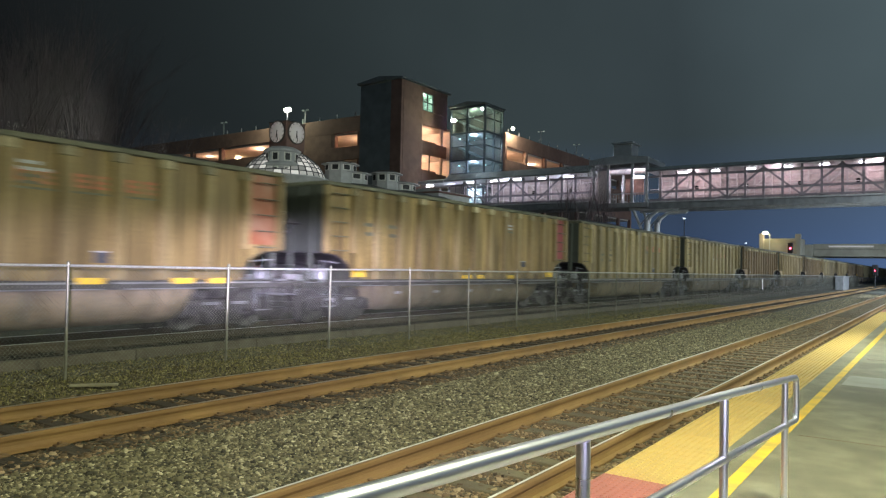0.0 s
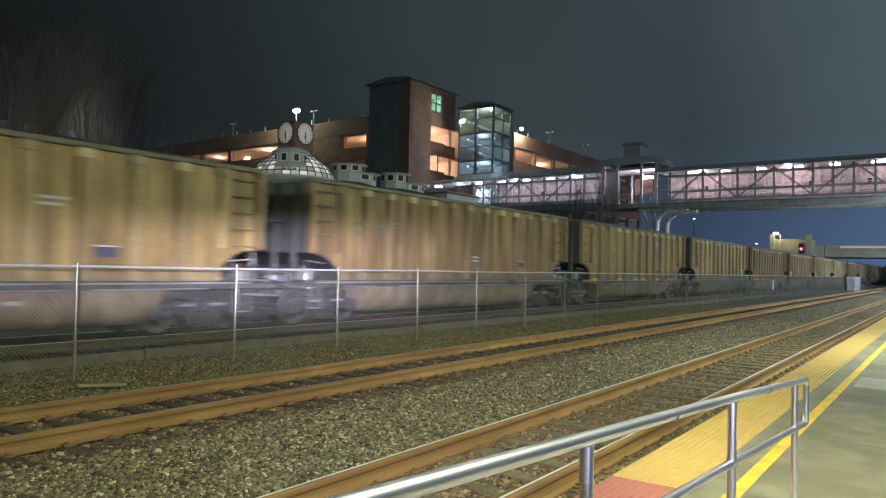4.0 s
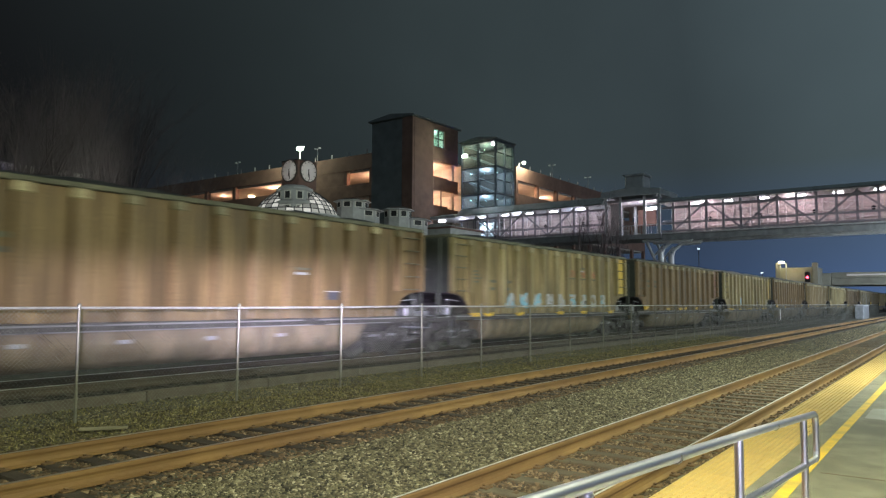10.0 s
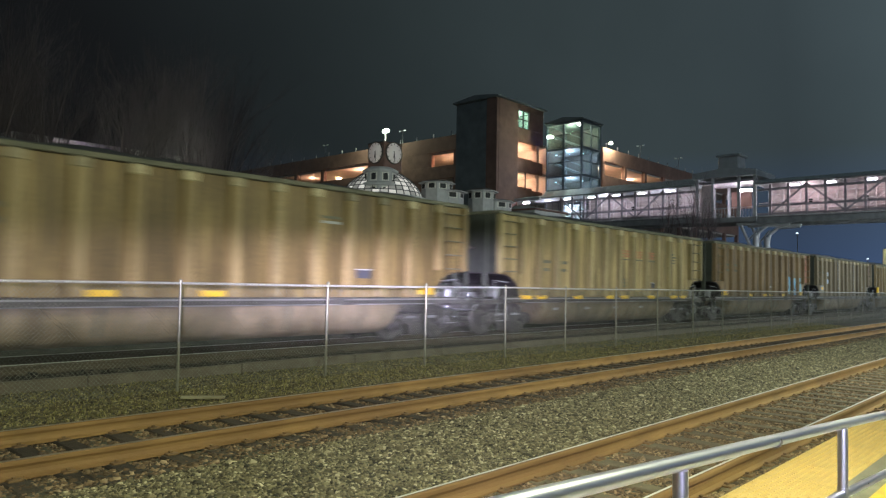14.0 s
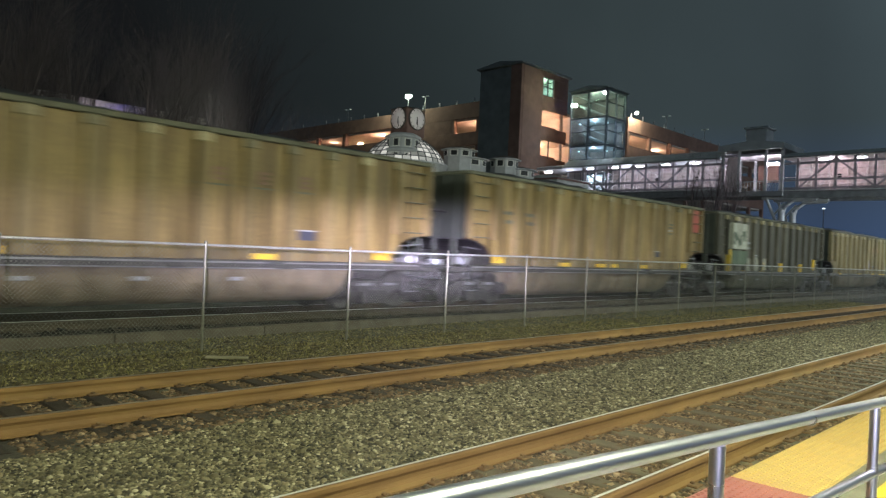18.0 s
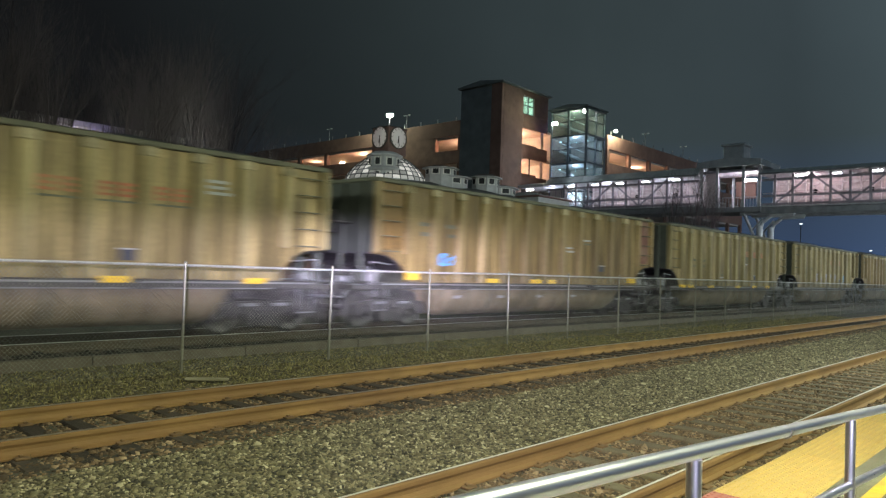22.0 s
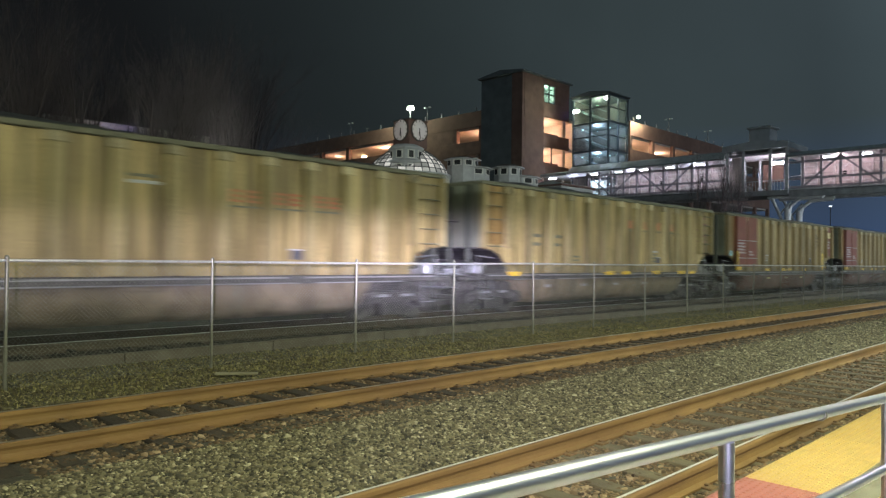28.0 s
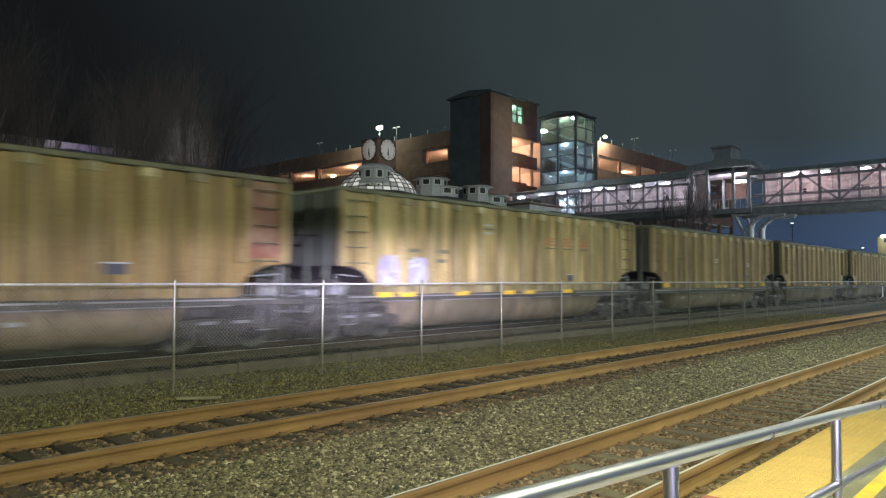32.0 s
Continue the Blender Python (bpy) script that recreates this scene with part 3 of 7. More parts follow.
# ---- car park, clock, bridge and distance ----
BRICK = mat("brick_wall", (0.18, 0.105, 0.08), (0.26, 0.158, 0.122), 0.9, scale=1.2, bump=0.2, bump_scale=20, space="Object", dirt=(0.15, 0.08, 0.06), dirt_scale=0.15)
DARKWALL = mat("dark_cladding", (0.12, 0.13, 0.13), (0.18, 0.195, 0.195), 0.7, scale=0.8, bump=0.1)
SLAB = mat("car_park_concrete", (0.42, 0.36, 0.30), (0.55, 0.48, 0.41), 0.85, scale=1.0, bump=0.1, bump_scale=14)
STEEL_D = mat("dark_painted_steel", (0.035, 0.038, 0.04), (0.07, 0.072, 0.075), 0.5, 0.4, scale=3, bump=0.05)
FRAME = mat("slate_blue_steel", (0.07, 0.085, 0.10), (0.12, 0.14, 0.16), 0.5, 0.3, scale=3, bump=0.05)
STEEL_G = mat("grey_painted_steel", (0.22, 0.22, 0.225), (0.33, 0.33, 0.335), 0.5, 0.3, scale=2, bump=0.05)
STEEL_W = mat("pale_painted_steel", (0.42, 0.42, 0.43), (0.55, 0.55, 0.56), 0.5, 0.2, scale=2, bump=0.05)
ROOFG = mat("grey_metal_roof", (0.34, 0.35, 0.355), (0.46, 0.47, 0.475), 0.55, 0.3, scale=1.5, bump=0.1)
PANEL = mat("pinkish_wall_panel", (0.50, 0.42, 0.41), (0.62, 0.53, 0.52), 0.7, scale=1.4, bump=0.05, vary=0.1)
WHITEWALL = mat("grey_white_cupola_wall", (0.40, 0.40, 0.41), (0.52, 0.52, 0.53), 0.7, scale=3, bump=0.05)
TILED = mat("dark_roof_shingles", (0.06, 0.05, 0.045), (0.11, 0.09, 0.08), 0.8, scale=6, bump=0.3)
CLOCKCASE = mat("red_brown_clock_case", (0.16, 0.09, 0.075), (0.23, 0.135, 0.115), 0.7, scale=3, bump=0.05)
CLOCKFACE = glow("lit_clock_face", (1.0, 0.74, 0.64), 0.075)
BLACKISH = mat("black_metal", (0.015, 0.015, 0.016), (0.035, 0.035, 0.037), 0.5, 0.3)
PANE = glass("window_pane")
TEALROOM = mat("pale_stair_wall", (0.46, 0.52, 0.46), (0.58, 0.64, 0.58), 0.7, scale=2)
L_WARM, L_COOL, L_WHITE, L_GREEN = glow("sodium_lamp", (1.0, 0.72, 0.42), 40), glow("cool_tube", (0.93, 0.9, 1.0), 30), glow("white_lamp", (1.0, 0.95, 0.82), 200), glow("greenish_lamp", (0.93, 1.0, 0.72), 130)
L_SPOT = glow("blue_white_lamp", (0.85, 0.92, 1.0), 3)
L_DIM = glow("dim_roof_lamp", (0.8, 1.0, 0.7), 0.06)
L_RED, L_BLUE, L_PALE = glow("red_signal", (1.0, 0.03, 0.06), 14), glow("blue_lamp", (0.12, 0.12, 1.0), 14), glow("pale_lamp", (0.9, 1.0, 0.85), 0.55)


def garage():
    t = thing("parking_garage", "brick parking garage with open lit decks", "parking garage", kind="")
    top, st = 19.7, 3.37
    decks = [17.95 - st * i for i in range(6)]
    # left wing faces the tracks' near end, right wing runs along them
    for i, zt in enumerate(decks):
        par = zt + 1.75 if i == 0 else zt + 1.55
        low = zt - 0.02
        part("spandrel", Mesh().box(-108, -52.6, 63.7, 64.0, zt - 0.1, top if i == 0 else zt + 1.5, 0.02), BRICK, t)
        part("spandrel", Mesh().box(-47.3, -47.0, 81.0, 128, zt - 0.1, top if i == 0 else zt + 1.5, 0.02), BRICK, t)
        part("deck", Mesh().box(-108, -47.4, 64.1, 128, zt - 0.35, zt - 0.1), SLAB, t)
        if i < 4:
            part("back_wall", Mesh().box(-108, -60, 79.0, 79.3, zt - st, zt - 0.36), SLAB, t)
            part("back_wall", Mesh().box(-60.3, -60.0, 79.3, 128, zt - st, zt - 0.36), SLAB, t)
    for x in (-104, -97, -90, -83.4, -72.8, -63, -61.6, -57.2, -53.2):
        part("column", Mesh().box(x - 0.35, x + 0.35, 63.78, 64.4, -0.5, 18.0, 0.03), BRICK, t)
    # solid brick bays beside the openings of the left wing
    for x0, x1 in ((-72.5, -61.8), (-57.3, -52.6)):
        part("brick_bay", Mesh().box(x0, x1, 63.74, 64.05, -0.5, 18.0, 0.02), BRICK, t)
    for y in (81.2, 87.0, 92.8, 98.6, 104.4, 110.2, 116, 122, 127.7):
        part("column", Mesh().box(-47.5, -46.98, y - 0.3, y + 0.3, -0.5, 18.0, 0.03), BRICK, t)
    for x in range(-106, -52, 3):
        part("parapet_post", Mesh().box(x - 0.05, x + 0.05, 63.8, 63.9, top, top + 0.55), STEEL_G, t)
    for y in range(82, 128, 3):
        part("parapet_post", Mesh().box(-47.2, -47.1, y - 0.05, y + 0.05, top, top + 0.55), STEEL_G, t)
    for x, y, z in ((-76.5, 69, 17.4), (-86, 69, 17.4), (-59.5, 68, 17.4), (-52, 84.5, 17.4), (-52, 96, 17.4), (-78, 69, 14.05), (-60, 68, 14.05)):
        f = part("deck_lamp", Mesh().box(-0.5, 0.5, -0.12, 0.12, -0.08, 0.0, 0.02), L_WARM, t, "glowing orange deck light", at=(x, y, z))


garage()
for gx, gy, gz, w in ((-77.5, 66.2, 17.3, 480), (-90, 67, 17.3, 220), (-59.4, 66.8, 17.3, 420), (-50.5, 84.5, 17.2, 600), (-51, 96, 17.2, 260), (-50, 66, 17.2, 420), (-50, 66, 13.9, 420)):
    lamp("deck_light", "POINT", (gx, gy, gz), w, (1.0, 0.60, 0.40), 0.2)


def stair_tower():
    t = thing("stair_tower", "tall brick stair tower with a dark front and lit openings", "tower")
    x0, x1, y0, y1, top = -52.9, -47.0, 59.0, 67.5, 22.3
    part("dark_front", Mesh().box(x0 + 0.02, x1 - 1.5, y0 - 0.02, y0 + 0.3, -0.5, 21.6, 0.03), DARKWALL, t)
    part("front_pier", Mesh().box(x1 - 1.48, x1 - 0.01, y0 - 0.05, y0 + 0.3, -0.5, 21.7, 0.03), BRICK, t)
    part("left_wall", Mesh().box(x0, x0 + 0.3, y0 + 0.31, y1, -0.5, 21.6, 0.03), BRICK, t)
    # right face, pieced round the openings
    zs = [(-0.5, 8.9), (10.8, 12.25), (14.2, 15.6), (17.5, 19.05), (21.1, 21.7)]
    part("corner_wall", Mesh().box(x1 - 0.3, x1, y0 + 0.31, 62.75, -0.5, 21.7, 0.03), BRICK, t)
    for a, b in zs:
        part("spandrel", Mesh().box(x1 - 0.29, x1 - 0.004, 62.76, y1, a, b, 0.02), BRICK, t)
    part("window_pier", Mesh().box(x1 - 0.29, x1 - 0.006, 64.85, y1, 19.06, 21.09, 0.02), BRICK, t)
    for a, b in ((8.9, 10.8), (12.25, 14.2), (15.6, 17.5)):
        part("end_column", Mesh().box(x1 - 0.28, x1 - 0.05, 66.4, 66.8, a, b), SLAB, t)
        part("landing_wall", Mesh().box(x0 + 0.4, x0 + 0.6, y0 + 0.4, y1, a - 1.3, b + 0.2), SLAB, t)
        part("landing_back", Mesh().box(x0 + 0.7, x1 - 0.4, y1 + 1.2, y1 + 1.4, a - 1.3, b + 0.2), SLAB, t)
        part("landing_ceiling", Mesh().box(x0 + 0.7, x1 - 0.4, y0 + 0.4, y1 + 1.1, b + 0.2, b + 0.4), SLAB, t)
        part("railing_band", Mesh().box(x1 - 1.6, x1 - 1.5, 62.8, y1, a, a + 0.55), BRICK, t)
    part("mullion", Mesh().box(x1 - 0.2, x1 - 0.1, 64.3, 64.4, 12.25, 14.2), STEEL_D, t)
    w = part("window", Mesh().box(x1 - 0.16, x1 - 0.14, 62.76, 64.85, 19.06, 21.09), PANE, t)
    fr = Mesh()
    for y in (62.8, 63.8, 64.8):
        fr.box(x1 - 0.2, x1 - 0.08, y - 0.05, y + 0.05, 19.06, 21.09)
    for z in (19.1, 20.05, 21.05):
        fr.box(x1 - 0.2, x1 - 0.09, 62.76, 64.85, z - 0.05, z + 0.05)
    part("window_frame", fr, STEEL_D, w)
    part("lit_room_wall", Mesh().box(x1 - 2.4, x1 - 2.3, 61.5, 66, 18.6, 21.3), TEALROOM, t)
    part("lit_room_back", Mesh().box(x0 + 0.5, x1 - 0.32, 66.6, 66.7, 18.6, 21.3), TEALROOM, t)
    part("lit_room_ceiling", Mesh().box(x0 + 0.5, x1 - 0.32, 61.5, 66.58, 21.35, 21.45), TEALROOM, t)
    part("roof", Mesh().prism([(x0 - 0.3, 21.72), (x1 + 0.3, 21.72), (x1 + 0.3, 21.88), ((x0 + x1) / 2, 22.3), (x0 - 0.3, 21.88)], "y", y0 - 0.3, y1 + 0.3), DARKWALL, t)


stair_tower()
lamp("stair_light", "POINT", (-48.6, 64.4, 20.9), 300, (0.85, 1.0, 0.78), 0.15)


SHAFT = mat("brown_shaft_wall", (0.17, 0.14, 0.13), (0.25, 0.21, 0.19), 0.6, scale=1.5)


def elevator_tower():
    t = thing("elevator_tower", "glass elevator tower with dark steel frame lit inside", "elevator tower")
    x0, x1, y0, y1, top = -44.7, -40.3, 65.0, 68.8, 19.3
    bands = [7.5, 10.4, 13.45, 16.45, 19.25]
    for i, (x, y) in enumerate(((x0, y0), (x1, y0), (x1, y1), (x0, y1))):
        part("corner_post", Mesh().box(x - 0.1, x + 0.1, y - 0.1, y + 0.1, -0.5, top, 0.02), FRAME, t)
    part("mullion", Mesh().box((x0 + x1) / 2 - 0.1, (x0 + x1) / 2 + 0.1, y0 - 0.1, y0 + 0.1, -0.5, top), FRAME, t)
    part("mullion", Mesh().box(x1 - 0.1, x1 + 0.1, (y0 + y1) / 2 - 0.07, (y0 + y1) / 2 + 0.07, -0.5, top), FRAME, t)
    for z in bands:
        part("band", Mesh().box(x0 - 0.12, x1 + 0.12, y0 - 0.12, y0 + 0.1, z - 0.1, z + 0.1, 0.02), FRAME, t)
        part("band", Mesh().box(x1 - 0.1, x1 + 0.125, y0 + 0.11, y1 + 0.1, z - 0.1, z + 0.1, 0.02), FRAME, t)
        part("floor_plate", Mesh().box(x0 + 0.1, x1 - 0.12, y0 + 0.2, y1 - 0.1, z - 0.12, z + 0.05), STEEL_G, t)
    for z in (18.0, 15.0, 12.0):
        part("glazing_bar", Mesh().box(x0, x1, y0 - 0.04, y0 + 0.04, z - 0.05, z + 0.05), STEEL_D, t)
        part("glazing_bar", Mesh().box(x1 - 0.04, x1 + 0.04, y0, y1, z - 0.05, z + 0.05), STEEL_D, t)
    for a, b in zip(bands, bands[1:]):
        for u, v in ((x0, (x0 + x1) / 2), ((x0 + x1) / 2, x1)):
            o = part("pane", Mesh().box(u + 0.12, v - 0.12, y0 + 0.0, y0 + 0.015, a + 0.16, b - 0.16), PANE, t)
            o.visible_shadow = False
        for u, v in ((y0, (y0 + y1) / 2), ((y0 + y1) / 2, y1)):
            o = part("pane", Mesh().box(x1 - 0.015, x1, u + 0.12, v - 0.1, a + 0.16, b - 0.16), PANE, t)
            o.visible_shadow = False
        # stair flight and its rail
        part("stair_flight", Mesh().prism([(x0 + 0.4, a + 1.5), (x0 + 0.4, a + 1.75), (x1 - 0.5, a + 0.25), (x1 - 0.5, a)], "y", y0 + 0.9, y0 + 1.9), STEEL_W, t)
        part("stair_rail", Mesh().tube((x0 + 0.4, y0 + 0.9, a + 2.6), (x1 - 0.5, y0 + 0.9, a + 1.1), 0.06, 6), STEEL_W, t)
    part("back_wall", Mesh().box(x0 + 0.2, x1 - 0.2, y1 - 0.14, y1 - 0.05, 8, 19.1), SHAFT, t)
    part("side_wall", Mesh().box(x0 + 0.05, x0 + 0.12, y0 + 0.2, y1 - 0.2, 8, 19.1), SHAFT, t)
    part("roof", Mesh().prism([(x0 - 0.25, 19.42), (x1 + 0.25, 19.42), (x1 + 0.25, 19.55), ((x0 + x1) / 2, 19.9), (x0 - 0.25, 19.55)], "y", y0 - 0.25, y1 + 0.25), DARKWALL, t)
    for z in (15.95, 12.95, 9.9):
        for x, y in ((-43.9, 65.6), (-41.0, 66.4)):
            part("ceiling_lamp", Mesh().lathe([(0.0, 0.0), (0.11, 0.0), (0.11, 0.08), (0.0, 0.08)], (x, y, z), 10), L_SPOT, t)
    part("ceiling_lamp", Mesh().lathe([(0.0, 0.0), (0.14, 0.0), (0.14, 0.1), (0.0, 0.1)], (-40.9, 65.5, 18.95), 10), L_WHITE, t)
    part("wall_lamp", Mesh().box(-44.55, -44.0, 64.82, 64.9, 17.85, 18.12, 0.02), L_GREEN, t, "bright greenish wall light")


elevator_tower()
for z, w in ((18.6, 110), (15.9, 240), (12.9, 240), (9.9, 180)):
    lamp("elevator_light", "POINT", (-42.4, 66.2, z), w, (0.70, 0.82, 1.0) if z < 18 else (0.92, 1.0, 0.66), 0.2)


def roof_lamp(place, lit, label):
    x, y, z = place
    t = thing("roof_lamp", label, "street lamp", "roof lamps", at=(x, y, z))
    part("pole", Mesh().tube((0, 0, -2.4), (0, 0, 0), 0.05, 8), STEEL_G, t)
    part("cross_arm", Mesh().tube((-0.5, 0, 0), (0.5, 0, 0), 0.035, 6), STEEL_G, t)
    for s in (-0.42, 0.42):
        part("lamp_head", Mesh().box(s - 0.14, s + 0.14, -0.1, 0.1, -0.06, 0.05, 0.02), lit, t)


for q in ((-83.5, 64.4, 21.6), (-67.2, 64.4, 21.6), (-47.4, 92, 21.6), (-47.4, 104.3, 21.6)):
    roof_lamp(q, L_DIM, "twin-headed pole lamp on the garage roof")
lampt = thing("flood_mast", "bright floodlight on a mast over the garage roof", "flood light", at=(-70.4, 64.3, 21.9))
part("pole", Mesh().tube((0, 0, -2.3), (0, 0, 0), 0.07, 8), STEEL_W, lampt)
part("lamp_head", Mesh().box(-0.5, 0.5, -0.2, 0.2, -0.15, 0.28, 0.08), glow("flood_glow", (0.95, 1.0, 0.66), 60), lampt)
lamp("mast_light", "POINT", (-70.4, 61.2, 22.2), 1600, (0.95, 1.0, 0.70), 0.4)
lamp("globe_light", "POINT", (-45.9, 82.0, 20.3), 1100, (1.0, 0.93, 0.64), 0.3)
lampt = thing("corner_light", "round yellow-white lamp on the garage corner", "wall light", at=(-46.6, 82.3, 20.3))
part("bracket", Mesh().tube((-0.4, 0, 0), (0, 0, 0), 0.05, 6), STEEL_W, lampt)
part("globe", Mesh().lathe([(0.0, -0.21), (0.15, -0.15), (0.21, 0), (0.15, 0.15), (0, 0.21)], (0, 0, 0), 12), glow("yellow_globe", (1.0, 0.93, 0.62), 50), lampt)
lampt = thing("blue_marker_light", "small blue light on the stair tower", "light", at=(-45.9, 67.4, 17.6))
part("globe", Mesh().lathe([(0.0, -0.16), (0.16, 0), (0, 0.16)], (0, 0, 0), 10), L_BLUE, lampt)
part("bracket", Mesh().tube((-0.9, 0, 0), (0, 0, 0), 0.03, 6), STEEL_D, lampt)


def cupola(place, r, h, label):
    x, y, z = place
    t = thing("roof_cupola", label, "cupola", "cupolas on the station roof", at=(x, y, z))
    n = 8
    part("drum", Mesh().lathe([(r, -1.2), (r, h * 0.62)], n=n), WHITEWALL, t)
    part("eave", Mesh().lathe([(r * 1.02, h * 0.56), (r * 1.22, h * 0.60), (r * 1.22, h * 0.68), (r * 0.9, h * 0.74)], n=n), WHITEWALL, t)
    part("roof", Mesh().lathe([(r * 1.15, h * 0.69), (r * 0.7, h * 0.9), (0.03, h)], n=n), TILED, t)
    for i in range(n):
        a = (i + 0.5) * math.pi / 4
        part("louvre_frame", Mesh().box(-0.03, 0.012, -r * 0.27, r * 0.27, 0.0, 0.55 * h), WHITEPAINT, t, at=(r * 0.935 * math.cos(a), r * 0.935 * math.sin(a), 0, 0, 0, math.degrees(a)))
        part("louvre", Mesh().box(-0.02, 0.02, -r * 0.2, r * 0.2, 0.06 * h, 0.5 * h), BLACKISH, t, at=(r * 0.935 * math.cos(a), r * 0.935 * math.sin(a), 0, 0, 0, math.degrees(a)))


for cy, cz, cr, ch in ((30.75, 7.18, 0.92, 0.62), (31.5, 6.72, 1.12, 0.62), (34.95, 7.02, 0.88, 0.78), (36.15, 6.55, 1.2, 0.66)):
    cupola((-29, cy, cz), cr, ch, "small white octagonal cupola with dark louvres on the station roof")
low = thing("roof_vent_house", "low pale vent house with red-brown eaves on the station roof", "roof vent", at=(-29, 41.0, 6.35))
part("wall", Mesh().box(-1.2, 1.2, -1.9, 1.9, -1.0, 0.35, 0.03), WHITEWALL, low)
part("eave", Mesh().box(-1.35, 1.35, -2.05, 2.05, 0.35, 0.47, 0.03), CLOCKCASE, low)
part("roof", Mesh().prism([(-1.3, 0.47), (1.3, 0.47), (0.4, 0.68), (-0.4, 0.68)], "y", -2.0, 2.0), ROOFG, low)


def station_hall():
    t = thing("station_hall", "low station building with dark hipped roof behind the train", "station building")
    part("wall", Mesh().box(-33, -25.5, 20, 58, -0.5, 4.4, 0.02), BRICK, t)
    part("roof", Mesh().add([(-34, 18, 4.4), (-24.5, 18, 4.4), (-24.5, 60, 4.4), (-34, 60, 4.4), (-29.6, 22, 5.9), (-28.4, 22, 5.9), (-28.4, 56, 5.9), (-29.6, 56, 5.9)], [(0, 3, 2, 1), (0, 1, 5, 4), (1, 2, 6, 5), (2, 3, 7, 6), (3, 0, 4, 7), (4, 5, 6, 7)]), TILED, t)
    for y in range(22, 58, 4):
        w = part("window", Mesh().box(-25.5, -25.45, y, y + 1.6, 1.0, 2.6), PANE, t)
        for a in (y - 0.08, y + 1.6):
            part("window_frame", Mesh().box(-25.5, -25.42, a, a + 0.08, 0.9, 2.7), WHITEWALL, w)


station_hall()


def clock_dome():
    t = thing("clock_dome", "glazed dome with a lit two-faced clock on top", "clock tower", at=(-30.2, 26.9, 5.9))
    n, rings = 32, [(2.34, 0.5), (2.24, 0.76), (2.08, 1.02), (1.87, 1.27), (1.62, 1.5), (1.36, 1.69), (1.1, 1.85)]
    part("base_ring", Mesh().lathe([(2.42, -1.2), (2.42, 0.35), (2.5, 0.4), (2.5, 0.5), (2.3, 0.52)], (0.27, 0.3, 0), n), WHITEWALL, t)
    mid = (0.27, 0.3, 0)
    ribs = Mesh()
    for i in range(n):
        a = 2 * math.pi * i / n
        ribs.path([(r * math.cos(a), r * math.sin(a), h) for r, h in rings], 0.032, 5)
    for r, h in rings:
        ribs.path([(r * math.cos(2 * math.pi * i / n), r * math.sin(2 * math.pi * i / n), h) for i in range(n + 1)], 0.03, 5)
    part("ribs", ribs, STEEL_D, t, at=mid)
    frosts = [glow("glowing_dome_glass", (1.0, 0.93, 0.84), q) for q in (0.10, 0.22, 0.42)]
    for f in frosts:
        f.node_tree.nodes["Principled BSDF"].inputs["Base Color"].default_value = (0.3, 0.3, 0.28, 1)
    pick = random.Random(8)
    for j in range(len(rings) - 1):
        for i in range(n):
            a, b = 2 * math.pi * i / n, 2 * math.pi * (i + 1) / n
            (r0, h0), (r1, h1) = rings[j], rings[j + 1]
            m = Mesh().add([(r0 * math.cos(a), r0 * math.sin(a), h0), (r0 * math.cos(b), r0 * math.sin(b), h0), (r1 * math.cos(b), r1 * math.sin(b), h1), (r1 * math.cos(a), r1 * math.sin(a), h1)], [(0, 1, 2, 3)])
            part("pane", m, pick.choice(frosts), t, at=mid)
    # a small lantern storey with openings, stepped out below the clock
    part("lower_lantern", Mesh().lathe([(1.02, 0.1), (1.02, 0.95), (1.14, 1.0), (1.14, 1.1), (0.88, 1.2), (0.88, 1.72), (1.0, 1.77), (1.0, 1.87), (0.7, 2.02)], (1.11, -0.62, 0), 8), WHITEWALL, t)
    for i in range(8):
        a = (i + 0.5) * math.pi / 4
        part("louvre_frame", Mesh().box(-0.04, 0.02, -0.24, 0.24, 0.32, 0.92), WHITEPAINT, t, at=(1.11 + 0.955 * math.cos(a), -0.62 + 0.955 * math.sin(a), 0, 0, 0, math.degrees(a)))
        part("louvre_frame", Mesh().box(-0.04, 0.02, -0.2, 0.2, 1.23, 1.69), WHITEPAINT, t, at=(1.11 + 0.825 * math.cos(a), -0.62 + 0.825 * math.sin(a), 0, 0, 0, math.degrees(a)))
        part("louvre", Mesh().box(-0.03, 0.03, -0.17, 0.17, 0.38, 0.86), BLACKISH, t, at=(1.11 + 0.955 * math.cos(a), -0.62 + 0.955 * math.sin(a), 0, 0, 0, math.degrees(a)))
        part("louvre", Mesh().box(-0.03, 0.03, -0.13, 0.13, 1.28, 1.64), BLACKISH, t, at=(1.11 + 0.825 * math.cos(a), -0.62 + 0.825 * math.sin(a), 0, 0, 0, math.degrees(a)))
    part("clock_case", Mesh().box(-0.25, 1.15, -0.4, 1.0, 2.0, 3.55, 0.05), CLOCKCASE, t, "red-brown clock case")
    for where, rz in (((1.15, 0.3, 2.98), 0), ((0.45, -0.4, 2.98), -90)):
        f = part("clock_face", Mesh().lathe([(0.0, 0.05), (0.58, 0.05), (0.58, 0.0)], n=24, axis="x"), CLOCKFACE, t, "glowing white clock face", at=(*where, 0, 0, rz))
        part("rim", Mesh().lathe([(0.575, 0.0), (0.575, 0.08), (0.63, 0.08), (0.63, 0.0)], n=24, axis="x"), TILED, f)
        part("pointer", Mesh().box(0.055, 0.07, -0.022, 0.022, -0.1, 0.30), BLACKISH, f, at=(0, 0, 0, 172, 0, 0))
